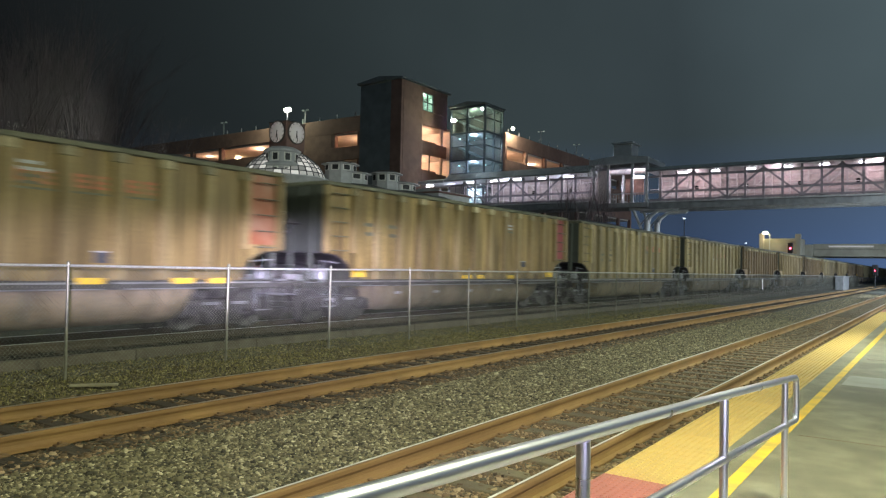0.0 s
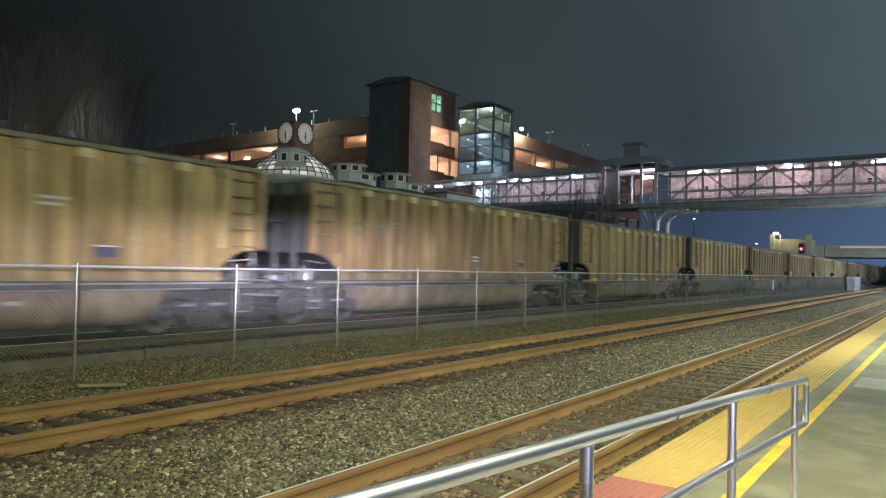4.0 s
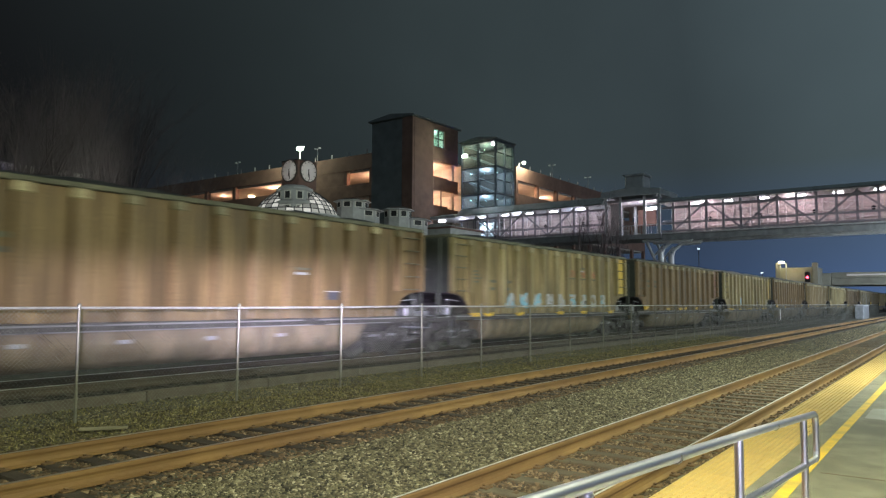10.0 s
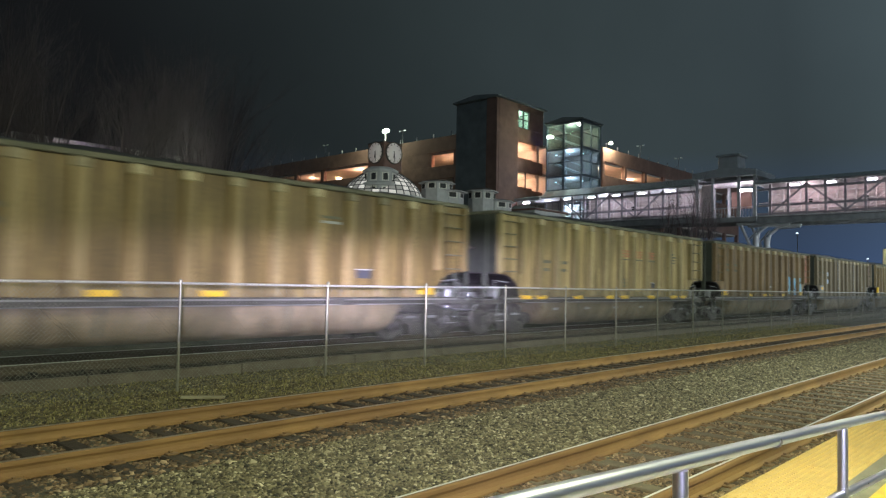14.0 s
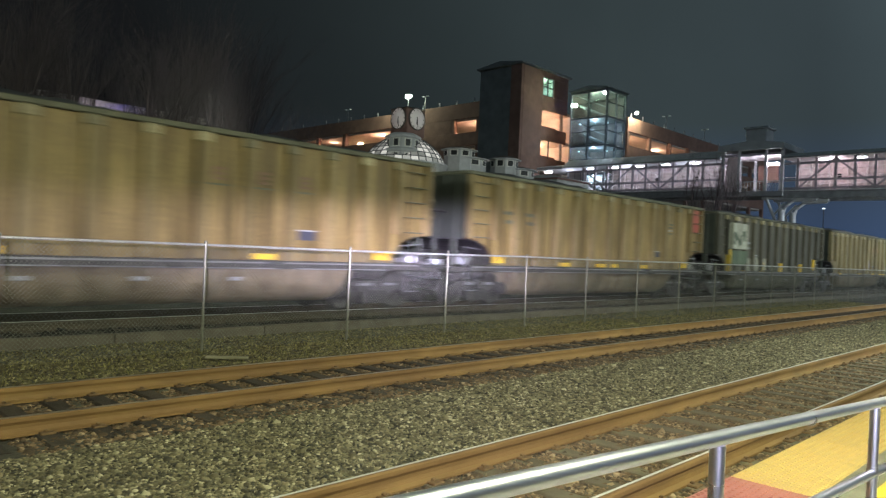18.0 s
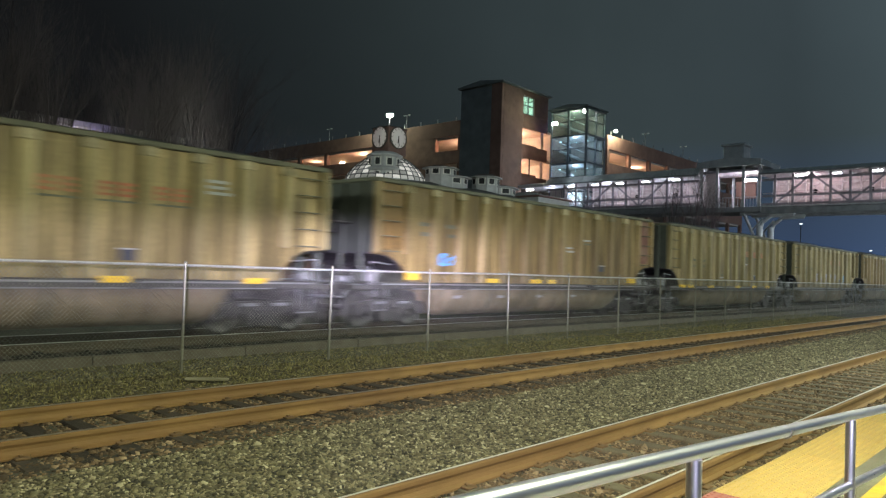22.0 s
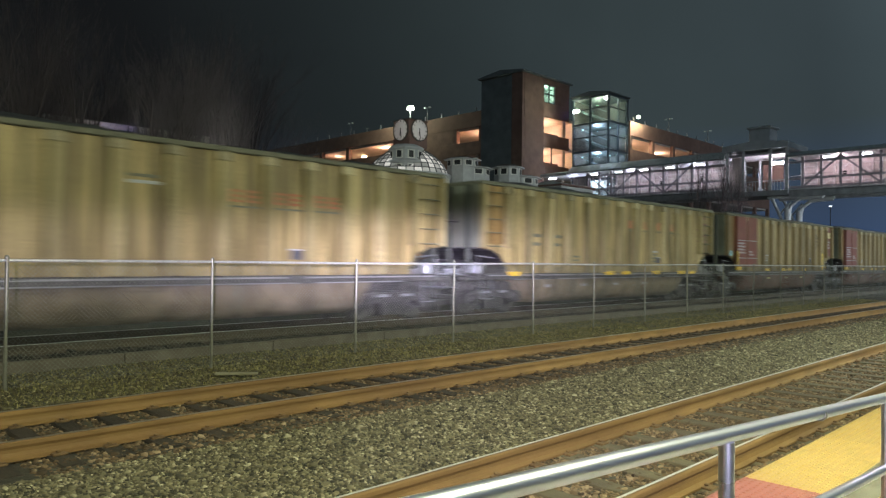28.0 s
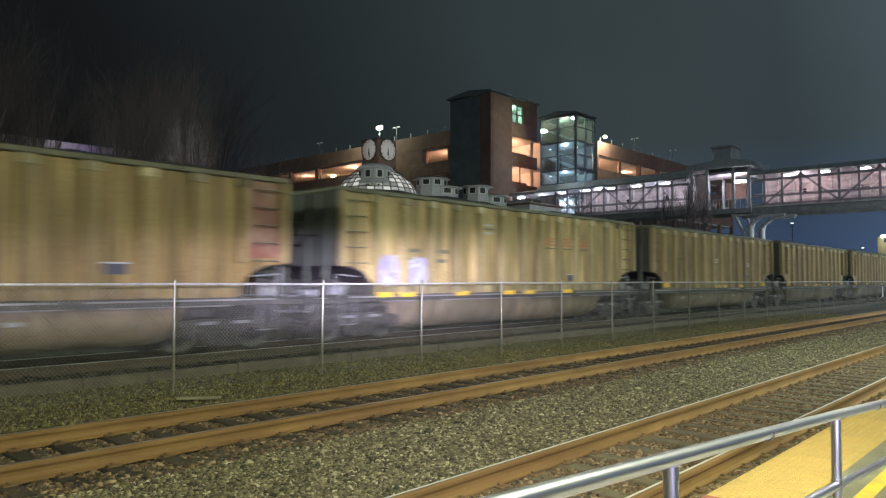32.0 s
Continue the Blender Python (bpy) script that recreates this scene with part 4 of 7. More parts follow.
        part("pointer", Mesh().box(0.055, 0.072, -0.016, 0.016, -0.1, 0.47), BLACKISH, f, at=(0, 0, 0, 188, 0, 0))
        for k in range(12):
            part("hour_mark", Mesh().box(0.052, 0.06, -0.015, 0.015, 0.46, 0.55), BLACKISH, f, at=(0, 0, 0, 30 * k, 0, 0))
    part("case_roof", Mesh().add([(-0.32, -0.47, 3.56), (1.22, -0.47, 3.56), (1.22, 1.07, 3.56), (-0.32, 1.07, 3.56), (0.45, 0.3, 3.72)], [(0, 3, 2, 1), (0, 1, 4), (1, 2, 4), (2, 3, 4), (3, 0, 4)]), TILED, t)


clock_dome()


# same steel in two tones: outer side darkened as backlit, inner paled as lit
TRUSS_BACKLIT = mat("mauve_grey_truss_steel", (0.27, 0.24, 0.265), (0.36, 0.325, 0.35), 0.55, 0.05, scale=2, bump=0.05)
TRUSS_LIT = mat("pale_pink_truss_steel", (0.52, 0.46, 0.46), (0.64, 0.57, 0.57), 0.6, 0.05, scale=2, bump=0.05)
BRIDGE_TUBE = glow("walkway_tube", (0.95, 0.93, 1.0), 26)


def footbridge():
    t = thing("pedestrian_bridge", "covered steel truss pedestrian bridge lit inside over the tracks", "footbridge")
    ya, yb = 63.0, 66.4

    def bar(name, p, q, w, y, material):
        """A flat diagonal between two nodes of a truss side."""
        d = Vector((q[0] - p[0], q[1] - p[1])).normalized()
        u, v = -d.y * w, d.x * w
        part(name, Mesh().prism([(p[0] + u, p[1] + v), (p[0] - u, p[1] - v), (q[0] - u, q[1] - v), (q[0] + u, q[1] + v)], "y", y - 0.06, y + 0.06), material, t)

    def span(x0, first, n, w, x1, lift, ridge, phase, lamps):
        """One truss span from x0 to x1 with n bays of width w from the post at first."""
        zf, zm, zu, ze = 8.08 + lift, 8.78 + lift, 10.17 + lift, 10.56 + lift
        part("floor", Mesh().box(x0, x1, ya - 0.1, yb + 0.1, zf - 0.30, zf - 0.12, 0.03), STEEL_G, t)
        # light on the floor's edge, drawn as a strip of paler steel
        part("floor_edge", Mesh().box(x0, x1, ya - 0.20, ya - 0.11, zf - 0.24, zf - 0.15), STEEL_W, t, "pale lit floor edge")
        for y in (ya - 0.16, yb - 0.1):
            part("bottom_beam", Mesh().box(x0, x1, y, y + 0.26, zf - 0.82, zf - 0.32, 0.02), STEEL_G, t)
        part("roof", Mesh().prism([(ya - 0.62, ze + 0.02), (yb + 0.62, ze + 0.02), (yb + 0.62, ze + 0.16), (yb - 0.3, ridge - 0.12), ((ya + yb) / 2, ridge), (ya + 0.3, ridge - 0.12), (ya - 0.62, ze + 0.16)], "x", x0 - 0.1, x1 + 0.1), ROOFG, t)
        part("gutter", Mesh().box(x0, x1, ya - 0.72, ya - 0.625, ze + 0.02, ze + 0.15, 0.02), STEEL_G, t)
        k = 0
        while x0 + k * 0.62 < x1:
            x = x0 + k * 0.62
            part("roof_seam", Mesh().prism([(ya - 0.62, ze + 0.16), (ya + 0.3, ridge - 0.12), (ya + 0.3, ridge - 0.07), (ya - 0.62, ze + 0.21)], "x", x, x + 0.05), ROOFG, t)
            k += 1
        part("far_wall", Mesh().box(x0, x1, yb + 0.18, yb + 0.26, zf - 0.2, ze), PANEL, t, "pinkish panelled wall of the walkway")
        posts = [first + i * w for i in range(n + 1)]
        for x in posts:
            part("truss_post", Mesh().box(x - 0.09, x + 0.09, ya - 0.09, ya + 0.09, zf - 0.3, ze + 0.02), TRUSS_BACKLIT, t)
            part("inner_post", Mesh().box(x - 0.06, x + 0.06, yb - 0.06, yb + 0.06, zf - 0.3, ze + 0.02), TRUSS_LIT, t)
        # long diagonals climb over two bays and come down over two
        for i in range(0, n - 1, 2):
            a, b = (zf, zu + 0.3) if (i // 2 + phase) % 2 == 0 else (zu + 0.3, zf)
            bar("diagonal", (posts[i], a), (posts[i + 2], b), 0.075, ya, TRUSS_BACKLIT)
            bar("inner_diagonal", (posts[i], a), (posts[i + 2], b), 0.065, yb, TRUSS_LIT)
        for z, h in ((zf, 0.08), (zm, 0.09), (zu, 0.09)):
            part("chord", Mesh().box(x0, x1, ya - 0.085, ya + 0.085, z - h, z + h), TRUSS_BACKLIT, t)
            part("inner_chord", Mesh().box(x0, x1, yb - 0.055, yb + 0.055, z - h * 0.7, z + h * 0.7), TRUSS_LIT, t)
        for j in range(8):
            part("cladding_slat", Mesh().box(x0, x1, yb + 0.10, yb + 0.16, zf + 0.10 + j * 0.26, zf + 0.22 + j * 0.26), PANEL, t)
        for i in range(n):
            if i % 3 == 1:
                x = posts[i] + w * 0.55
                part("wall_speaker", Mesh().lathe([(0.0, -0.16), (0.13, -0.14), (0.17, -0.05), (0.17, 0.02)], (x, yb + 0.08, zf + 1.35), 12, "y"), STEEL_D, t, "dark round fitting on the wall")
        for x in lamps:
            part("ceiling_lamp", Mesh().box(x - 0.34, x + 0.34, ya + 0.9, ya + 1.05, ze - 0.07, ze, 0.02), BRIDGE_TUBE, t, "glowing ceiling tube")
        part("handrail", Mesh().tube((x0, ya + 0.25, zf + 0.95), (x1, ya + 0.25, zf + 0.95), 0.03, 6), TRUSS_LIT, t)

    span(-21.5, -20.45, 25, 1.424, 16.0, 0.0, 11.2, 0, (-18.8, -16.0, -13.1, -10.3, -7.6, -4.8, -2.0, 0.9, 3.7, 6.5))
    span(-43.6, -41.5, 9, 1.424, -27.0, 0.26, 11.8, 1, (-41.3, -38.4, -35.55, -32.8, -29.75))
    # the low roof and glazed doors where the walkway meets the garage
    part("porch_roof", Mesh().prism([(62.2, 10.75), (66.8, 10.75), (66.8, 11.0), (64.7, 11.5), (62.2, 11.0)], "x", -47.0, -43.65), ROOFG, t)
    part("porch_floor", Mesh().box(-47.0, -43.65, 62.9, 66.5, 7.9, 8.15), STEEL_G, t)
    part("porch_lamp", Mesh().box(-46.9, -46.1, 63.6, 63.85, 10.6, 10.7, 0.02), BRIDGE_TUBE, t, "glowing ceiling tube")
    for x in (-43.5, -42.75, -42.0):
        d = part("glazed_door", Mesh().box(x + 0.04, x + 0.66, 63.3, 63.34, 8.2, 10.5), TRUSS_LIT, t, "pale panel beside the lift")
        part("door_frame", Mesh().box(x - 0.04, x + 0.04, 63.25, 63.4, 8.2, 10.6), TRUSS_BACKLIT, d)
    # stair landing between the two spans
    part("landing_floor", Mesh().box(-27, -21.5, ya - 0.3, yb + 0.3, 7.45, 7.9, 0.03), STEEL_G, t)
    part("landing_roof", Mesh().prism([(-27.0, 11.45), (-21.4, 11.45), (-21.4, 11.95), (-24.2, 12.25), (-27.0, 11.95)], "y", ya - 0.7, yb + 0.8), ROOFG, t)
    part("landing_beam", Mesh().box(-26.9, -21.5, ya - 0.25, ya + 0.05, 11.0, 11.2), TRUSS_BACKLIT, t)
    part("roof_lantern", Mesh().box(-25.2, -23.4, ya + 0.7, yb - 0.9, 12.2, 13.5, 0.1), ROOFG, t)
    part("lantern_cap", Mesh().box(-25.35, -23.25, ya + 0.55, yb - 0.75, 13.5, 13.7, 0.05), ROOFG, t)
    for x in (-26.7, -25.3, -23.0, -21.65):
        for y in (ya - 0.2, yb + 0.2):
            part("landing_post", Mesh().box(x - 0.11, x + 0.11, y - 0.11, y + 0.11, 7.9, 11.45), STEEL_W, t)
    part("landing_wall", Mesh().box(-26.55, -25.45, ya + 0.3, ya + 0.4, 7.95, 11.0), PANEL, t)
    part("landing_back", Mesh().box(-25.0, -23.2, yb + 0.0, yb + 0.1, 9.0, 10.6), BRICK, t, "brown brick seen through the landing")
    part("landing_ceiling", Mesh().box(-26.5, -21.8, ya + 0.1, yb, 11.0, 11.1), TRUSS_LIT, t)
    for k in range(14):
        part("baluster", Mesh().box(-25.3 + k * 0.26, -25.26 + k * 0.26, ya - 0.22, ya - 0.18, 7.9, 8.7), STEEL_W, t)
    part("landing_rail", Mesh().box(-25.4, -21.8, ya - 0.24, ya - 0.17, 8.7, 8.78), STEEL_W, t)
    part("landing_lamp", Mesh().box(-23.3, -22.2, ya + 0.4, ya + 0.7, 10.2, 10.42, 0.03), glow("bright_tube", (0.95, 0.93, 1.0), 20), t)
    part("landing_lamp", Mesh().box(-26.6, -25.8, ya + 0.4, ya + 0.6, 10.6, 10.75, 0.03), L_COOL, t)
    # pier with a forked, kneed bracket under the landing
    for y in (ya + 0.3, yb - 0.3):
        part("pier", Mesh().tube((-21.75, y, -0.5), (-21.75, y, 6.3), 0.26, 12), STEEL_W, t)
        part("knee_strut", Mesh().path([(-21.72, y, 5.6), (-21.5, y, 6.55), (-20.8, y, 7.12), (-19.0, y, 7.2)], 0.15, 8), STEEL_W, t)
        part("strut", Mesh().path([(-22.05, y, 5.0), (-22.4, y, 5.8), (-23.1, y, 7.4)], 0.14, 8), STEEL_W, t)
        part("cross_strut", Mesh().tube((-22.35, y, 5.9), (-21.5, y, 6.9), 0.09, 8), STEEL_W, t)
        part("head_beam", Mesh().box(-23.4, -18.9, y - 0.12, y + 0.12, 7.2, 7.4, 0.02), STEEL_W, t)
        part("pier", Mesh().tube((8.5, y, -0.5), (8.5, y, 7.3), 0.3, 12), STEEL_W, t)


footbridge()
for bx, w in ((-44, 90), (-37, 100), (-30.5, 100), (-24.3, 35), (-18, 110), (-11, 110), (-4, 110), (3, 110)):
    lamp("walkway_light", "POINT", (bx, 64.2, 10.2), w, (1.0, 0.74, 0.78) if bx > -20 else (0.88, 0.84, 1.0), 0.3)
lamp("landing_light", "POINT", (-22.6, 63.2, 10.3), 40, (1.0, 0.84, 0.92), 0.2)


def distance():
    CONC = mat("pale_concrete", (0.34, 0.31, 0.24), (0.45, 0.42, 0.33), 0.9, scale=0.6, bump=0.1)
    t = thing("road_overpass", "dark concrete road overpass across the tracks", "overpass")
    part("deck", Mesh().box(-19.0, 60, 146, 158, 5.0, 6.3, 0.1), CONC, t)
    part("parapet", Mesh().box(-19.0, 60, 145.8, 146.1, 6.3, 7.3, 0.05), CONC, t)
    part("abutment", Mesh().box(-21.5, -19.05, 145.5, 158, -0.5, 7.2, 0.1), CONC, t)
    for x in (6, 20, 34):
        part("pier", Mesh().box(x, x + 1.2, 148, 156, -0.5, 5.0, 0.1), CONC, t)
    part("fascia_light", Mesh().box(-16.5, -9.5, 145.72, 145.79, 6.7, 7.0), glow("dim_strip", (1.0, 0.75, 0.5), 0.10), t)
    b = thing("trackside_building", "small pale concrete building lit by a yellow lamp", "building")
    part("wall", Mesh().box(-27.0, -20.4, 140.5, 146, -0.5, 8.1, 0.05), CONC, b)
    part("left_pier", Mesh().box(-27.2, -26.4, 140.2, 141, -0.5, 9.0, 0.05), CONC, b)
    part("right_pier", Mesh().box(-21.2, -20.3, 140.2, 141, -0.5, 8.9, 0.05), CONC, b)
    part("coping", Mesh().box(-26.4, -21.2, 140.3, 140.6, 7.6, 7.9), CONC, b)
    s = thing("street_lamp", "tall street lamp with a bright yellow head", "street lamp", at=(-25.2, 139.0, -0.5))
    part("pole", Mesh().tube((0, 0, 0), (0, 0, 9.3), 0.09, 8), STEEL_W, s)
    part("arm", Mesh().tube((0, 0, 9.3), (-0.7, 0, 9.55), 0.06, 6), STEEL_W, s)
    part("lamp_head", Mesh().box(-1.15, -0.35, -0.25, 0.25, 9.4, 9.75, 0.08), glow("yellow_street_glow", (1.0, 0.88, 0.5), 26), s)
    lamp("street_light", "POINT", (-24.6, 138.6, 8.6), 110, (1.0, 0.80, 0.36), 0.3)
    for place, h, lab in (((-21.6, 138.0, -0.5), 6.78, "railway signal showing red beside the tracks"), ((-8.9, 140.0, -0.5), 3.1, "distant railway signal showing red")):
        s = thing("railway_signal", lab, "signal", "railway signals", at=place)
        part("mast", Mesh().tube((0, 0, 0), (0, 0, h), 0.09, 8), STEEL_D, s)
        part("signal_head", Mesh().box(-0.45, 0.45, -0.2, 0.12, h - 0.9, h + 0.95, 0.12), BLACKISH, s)
        part("lens", Mesh().lathe([(0.0, -0.24), (0.2 if h > 5 else 0.11, -0.24), (0.2 if h > 5 else 0.11, -0.1)], (0, 0, h - 0.05), 14, "y"), L_RED, s, "glowing red lens")
        part("hood", Mesh().lathe([(0.32, -0.5), (0.33, -0.1)], (0, 0, h - 0.05), 14, "y"), BLACKISH, s)
    c = thing("trackside_cabinet", "pale metal equipment cabinet by the fence", "cabinet", at=(-11.0, 112, -0.33))
    part("body", Mesh().box(-0.5, 0.5, -3.5, 3.5, 0, 1.75, 0.03), STEEL_G, c)
    part("lid", Mesh().box(-0.56, 0.56, -3.6, 3.6, 1.75, 1.85, 0.02), STEEL_W, c)
    for x, y, z, g in ((-39, 134, 11.6, L_PALE), (-31.5, 150, 7.6, L_PALE)):
        s = thing("distant_lamp", "small distant lamp on a pole", "street lamp", "distant lamps", at=(x, y, z))
        part("pole", Mesh().tube((0, 0, -z - 0.5), (0, 0, 0), 0.08, 6), STEEL_D, s)
        part("lamp_head", Mesh().box(-0.2, 0.2, -0.15, 0.15, 0, 0.12, 0.03), glow("small_white_glow", (0.9, 0.95, 1.0), 2.2), s)
    for i in range(6):
        s = thing("yard_light", "tiny red and white light far down the line", "light", "lights down the line", at=(-8.2 + i * 0.42, 165 + i, 0.9))
        part("globe", Mesh().lathe([(0, -0.1), (0.1, 0), (0, 0.1)], (0, 0, 0), 8), glow("tiny_glow", (1.0, 0.5, 0.5) if i % 2 else (1.0, 0.95, 0.9), 4), s)
        part("stake", Mesh().tube((0, 0, -1.4), (0, 0, -0.1), 0.03, 5), STEEL_D, s)


distance()

# ---- the lot behind the train, seen through the gaps between cars ----
CARWHITE = mat("white_car_paint", (0.62, 0.62, 0.63), (0.72, 0.72, 0.73), 0.3, scale=2, bump=0.02)
TYRE = mat("black_rubber", (0.012, 0.012, 0.012), (0.03, 0.03, 0.03), 0.8, scale=20, bump=0.2)
L_HEAD = glow("headlight_glow", (1.0, 0.93, 0.80), 25)


def parked_vehicle(name, label, place, turn, length, height, bonnet, lit):
    t = thing(name, label, "vehicle", "vehicles in the lot", at=pose(*place, 0, 0, turn))
    w, l = 0.95, length / 2
    part("body", Mesh().prism([(-l, 0.35), (-l, height * 0.48), (-l + bonnet, height * 0.55), (-l + bonnet + 0.65, height * 0.97), (-l + bonnet + 1.0, height), (l - 0.15, height), (l, height * 0.9), (l, 0.35)], "x", -w, w), CARWHITE, t)
    part("windscreen", Mesh().prism([(-l + bonnet + 0.05, height * 0.58), (-l + bonnet + 0.58, height * 0.93), (-l + bonnet + 0.56, height * 0.94), (-l + bonnet + 0.02, height * 0.585)], "x", -w + 0.12, w - 0.12), BLACKISH, t)
    for s in (-1, 1):
        part("side_window", Mesh().box(s * w - 0.008, s * w + 0.008, -l + bonnet + 0.7, -l + bonnet + 1.7, height * 0.62, height * 0.9), BLACKISH, t)
        part("headlight", Mesh().box(s * 0.7 - 0.14, s * 0.7 + 0.14, -l - 0.02, -l + 0.03, 0.72, 0.88, 0.02), L_HEAD if lit else WHITEWALL, t, "headlight")
        for y in (-l + 0.85, l - 0.9):
            part("wheel", Mesh().lathe([(0.0, 0.12), (0.2, 0.12), (0.22, 0.1), (0.36, 0.1), (0.37, -0.1), (0.0, -0.1)], (s * (w - 0.1), y, 0.37), 16, "x"), TYRE, t)
    part("bumper", Mesh().box(-w, w, -l - 0.08, -l + 0.05, 0.35, 0.6, 0.04), STEEL_G, t)
    return t


parked_vehicle("pickup_truck", "white vehicle with lit headlights behind the train", (-33.0, 20.6, -0.5), 50, 4.9, 1.85, 1.3, True)
parked_vehicle("panel_van", "white panel van parked behind the train", (-35.2, 16.0, -0.5), 100, 5.2, 2.3, 0.9, False)


def timber_house():
    t = thing("timber_house", "dim brown house behind bare trees with one lit window", "house")
    x0, x1, y0, y1 = -45.5, -38.6, 11.0, 19.0
    part("wall", Mesh().box(x0, x1, y0, y1, -0.5, 8.2, 0.03), BRICK, t)
    part("eave", Mesh().box(x0 - 0.4, x1 + 0.35, y0 - 0.4, y1 + 0.4, 8.2, 8.55, 0.04), PANEL, t, "pale eave board")
    part("roof", Mesh().prism([(x0 - 0.4, 8.56), (x1 + 0.35, 8.56), ((x0 + x1) / 2, 9.1)], "y", y0 - 0.4, y1 + 0.4), TILED, t)
    for y, lit in ((12.1, False), (13.3, True), (15.0, False), (16.4, False), (17.7, False)):
        for z in (6.9, 4.0):
            w = part("window", Mesh().box(x1 - 0.05, x1 + 0.02, y - 0.4, y + 0.4, z, z + 1.1), L_SPOT if lit and z > 5 else BLACKISH, t, "lit blue-white window" if lit and z > 5 else "")
            part("window_bar", Mesh().box(x1 + 0.021, x1 + 0.05, y - 0.03, y + 0.03, z, z + 1.1), STEEL_D, w)
            part("window_sill", Mesh().box(x1 - 0.02, x1 + 0.1, y - 0.48, y + 0.48, z - 0.08, z), WHITEWALL, w)
    for y in (15.6, 16.0):
        part("wall_lamp", Mesh().box(x1, x1 + 0.2, y - 0.1, y + 0.1, 1.95, 2.1, 0.02), L_HEAD, t, "small glowing wall lamp")
    s = thing("lot_lamp", "bright greenish-white lamp on a pole in the lot", "street lamp", at=(-30.0, 15.9, -0.5))
    part("pole", Mesh().tube((0, 0, 0), (0, 0, 6.65), 0.07, 8), STEEL_W, s)
    part("lamp_head", Mesh().box(-0.2, 0.25, -0.2, 0.2, 6.58, 6.75, 0.05), glow("lot_glow", (0.92, 1.0, 0.85), 60), s)
    m = thing("blue_lamps", "two small blue lamps on a tall thin pole", "light", at=(-37.9, 14.4, -0.5))
    part("pole", Mesh().tube((0, 0, 0), (0, 0, 8.4), 0.05, 6), STEEL_D, m)
    part("cross_arm", Mesh().tube((0, -0.1, 8.35), (0.1, 0.65, 8.33), 0.03, 6), STEEL_D, m)
    for y, z in ((0.0, 8.36), (0.55, 8.33)):
        part("globe", Mesh().lathe([(0.0, -0.1), (0.1, 0), (0, 0.1)], (0.1, y, z), 8), L_BLUE, m)


timber_house()
lamp("lot_light", "POINT", (-29.9, 15.9, 5.2), 230, (0.92, 1.0, 0.88), 0.25)
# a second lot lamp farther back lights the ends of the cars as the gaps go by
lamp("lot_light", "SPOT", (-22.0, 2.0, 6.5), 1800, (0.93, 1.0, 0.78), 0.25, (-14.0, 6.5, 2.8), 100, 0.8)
lamp("house_light", "POINT", (-38.1, 15.8, 2.0), 60, (1.0, 0.8, 0.62), 0.1)
# fill outside the lit window, added so the eave shows
lamp("window_light", "POINT", (-37.6, 13.4, 7.4), 18, (0.9, 0.85, 1.0), 0.15)

# ---- bare trees behind the train and by the bridge ----
BARK = mat("bare_grey_brown_bark", (0.080, 0.063, 0.064), (0.135, 0.106, 0.108), 0.9, scale=8, bump=0.3, stretch=(1, 1, 0.3))


def bare_tree(place, height, spread, seed, label, twigs=5):
    rnd = random.Random(seed)
    t = thing("bare_tree", label, "tree", "bare trees", at=place)
    trunk, crown = Mesh(), Mesh()

    def grow(p, d, length, r, depth, mesh):
        steps = 3
        for _ in range(steps):
            q = p + d * (length / steps)
            mesh.tube(p, q, r, 6 if depth < 2 else 4 if depth < 3 else 3, r * 0.82, caps=False)
            p, r = q, r * 0.82
            d = (d + Vector((rnd.uniform(-0.12, 0.12), rnd.uniform(-0.12, 0.12), rnd.uniform(-0.02, 0.13)))).normalized()
            if depth < 4 and (depth > 0 or p.z > height * 0.12):
                for _ in range(3 if depth < 1 else 2 if depth < 3 else twigs - 2):
                    a, lift = rnd.uniform(0, 6.283), rnd.uniform(0.8, 1.6)
                    side = Vector((math.cos(a), math.sin(a), 0)) * spread
                    grow(p, (d * lift + side * rnd.uniform(0.45, 0.8)).normalized(), length * rnd.uniform(0.42, 0.62), r * 0.42, depth + 1, crown)
        if depth == 0:
            grow(p, d, length * 0.55, r * 0.8, 1, crown)

    grow(Vector((0, 0, 0)), Vector((rnd.uniform(-0.05, 0.05), rnd.uniform(-0.05, 0.05), 1)), height * 0.6, height * 0.011 + 0.02, 0, trunk)
    part("trunk", trunk, BARK, t)
    part("crown", crown, BARK, t, "bare tangled branches")
    return t


TREES = random.Random(21)
SEEDS = [bare_tree((-28.0 - 2.3 * i, 5.0 + 2.6 * i, -0.5), (9.2, 9.0, 8.4, 8.8, 8.0)[i], (0.8, 0.42, 0.5, 0.46, 0.7)[i], 100 + i, "bare winter tree with thin upright branches", 6) for i in range(5)]
TALL = [max(v.co.z for ob in t.children for v in ob.data.vertices) for t in SEEDS]
SKYLINE = ((0, 4), (52, 5), (56.5, 7.5), (58.5, 12.3), (60, 15.0), (62, 16.4), (65, 15.8), (67, 15.2), (69.4, 13.3), (71.3, 15.2), (73, 17.0), (76, 16.5), (90, 16.0))
spots = [(-27 - TREES.uniform(0, 9.5), 3.0 + i * 0.62 + TREES.uniform(-0.8, 0.8)) for i in range(34)] + [(-47 - TREES.uniform(0, 12), 6 + i * 1.25 + TREES.uniform(-1.0, 1.0)) for i in range(22)]
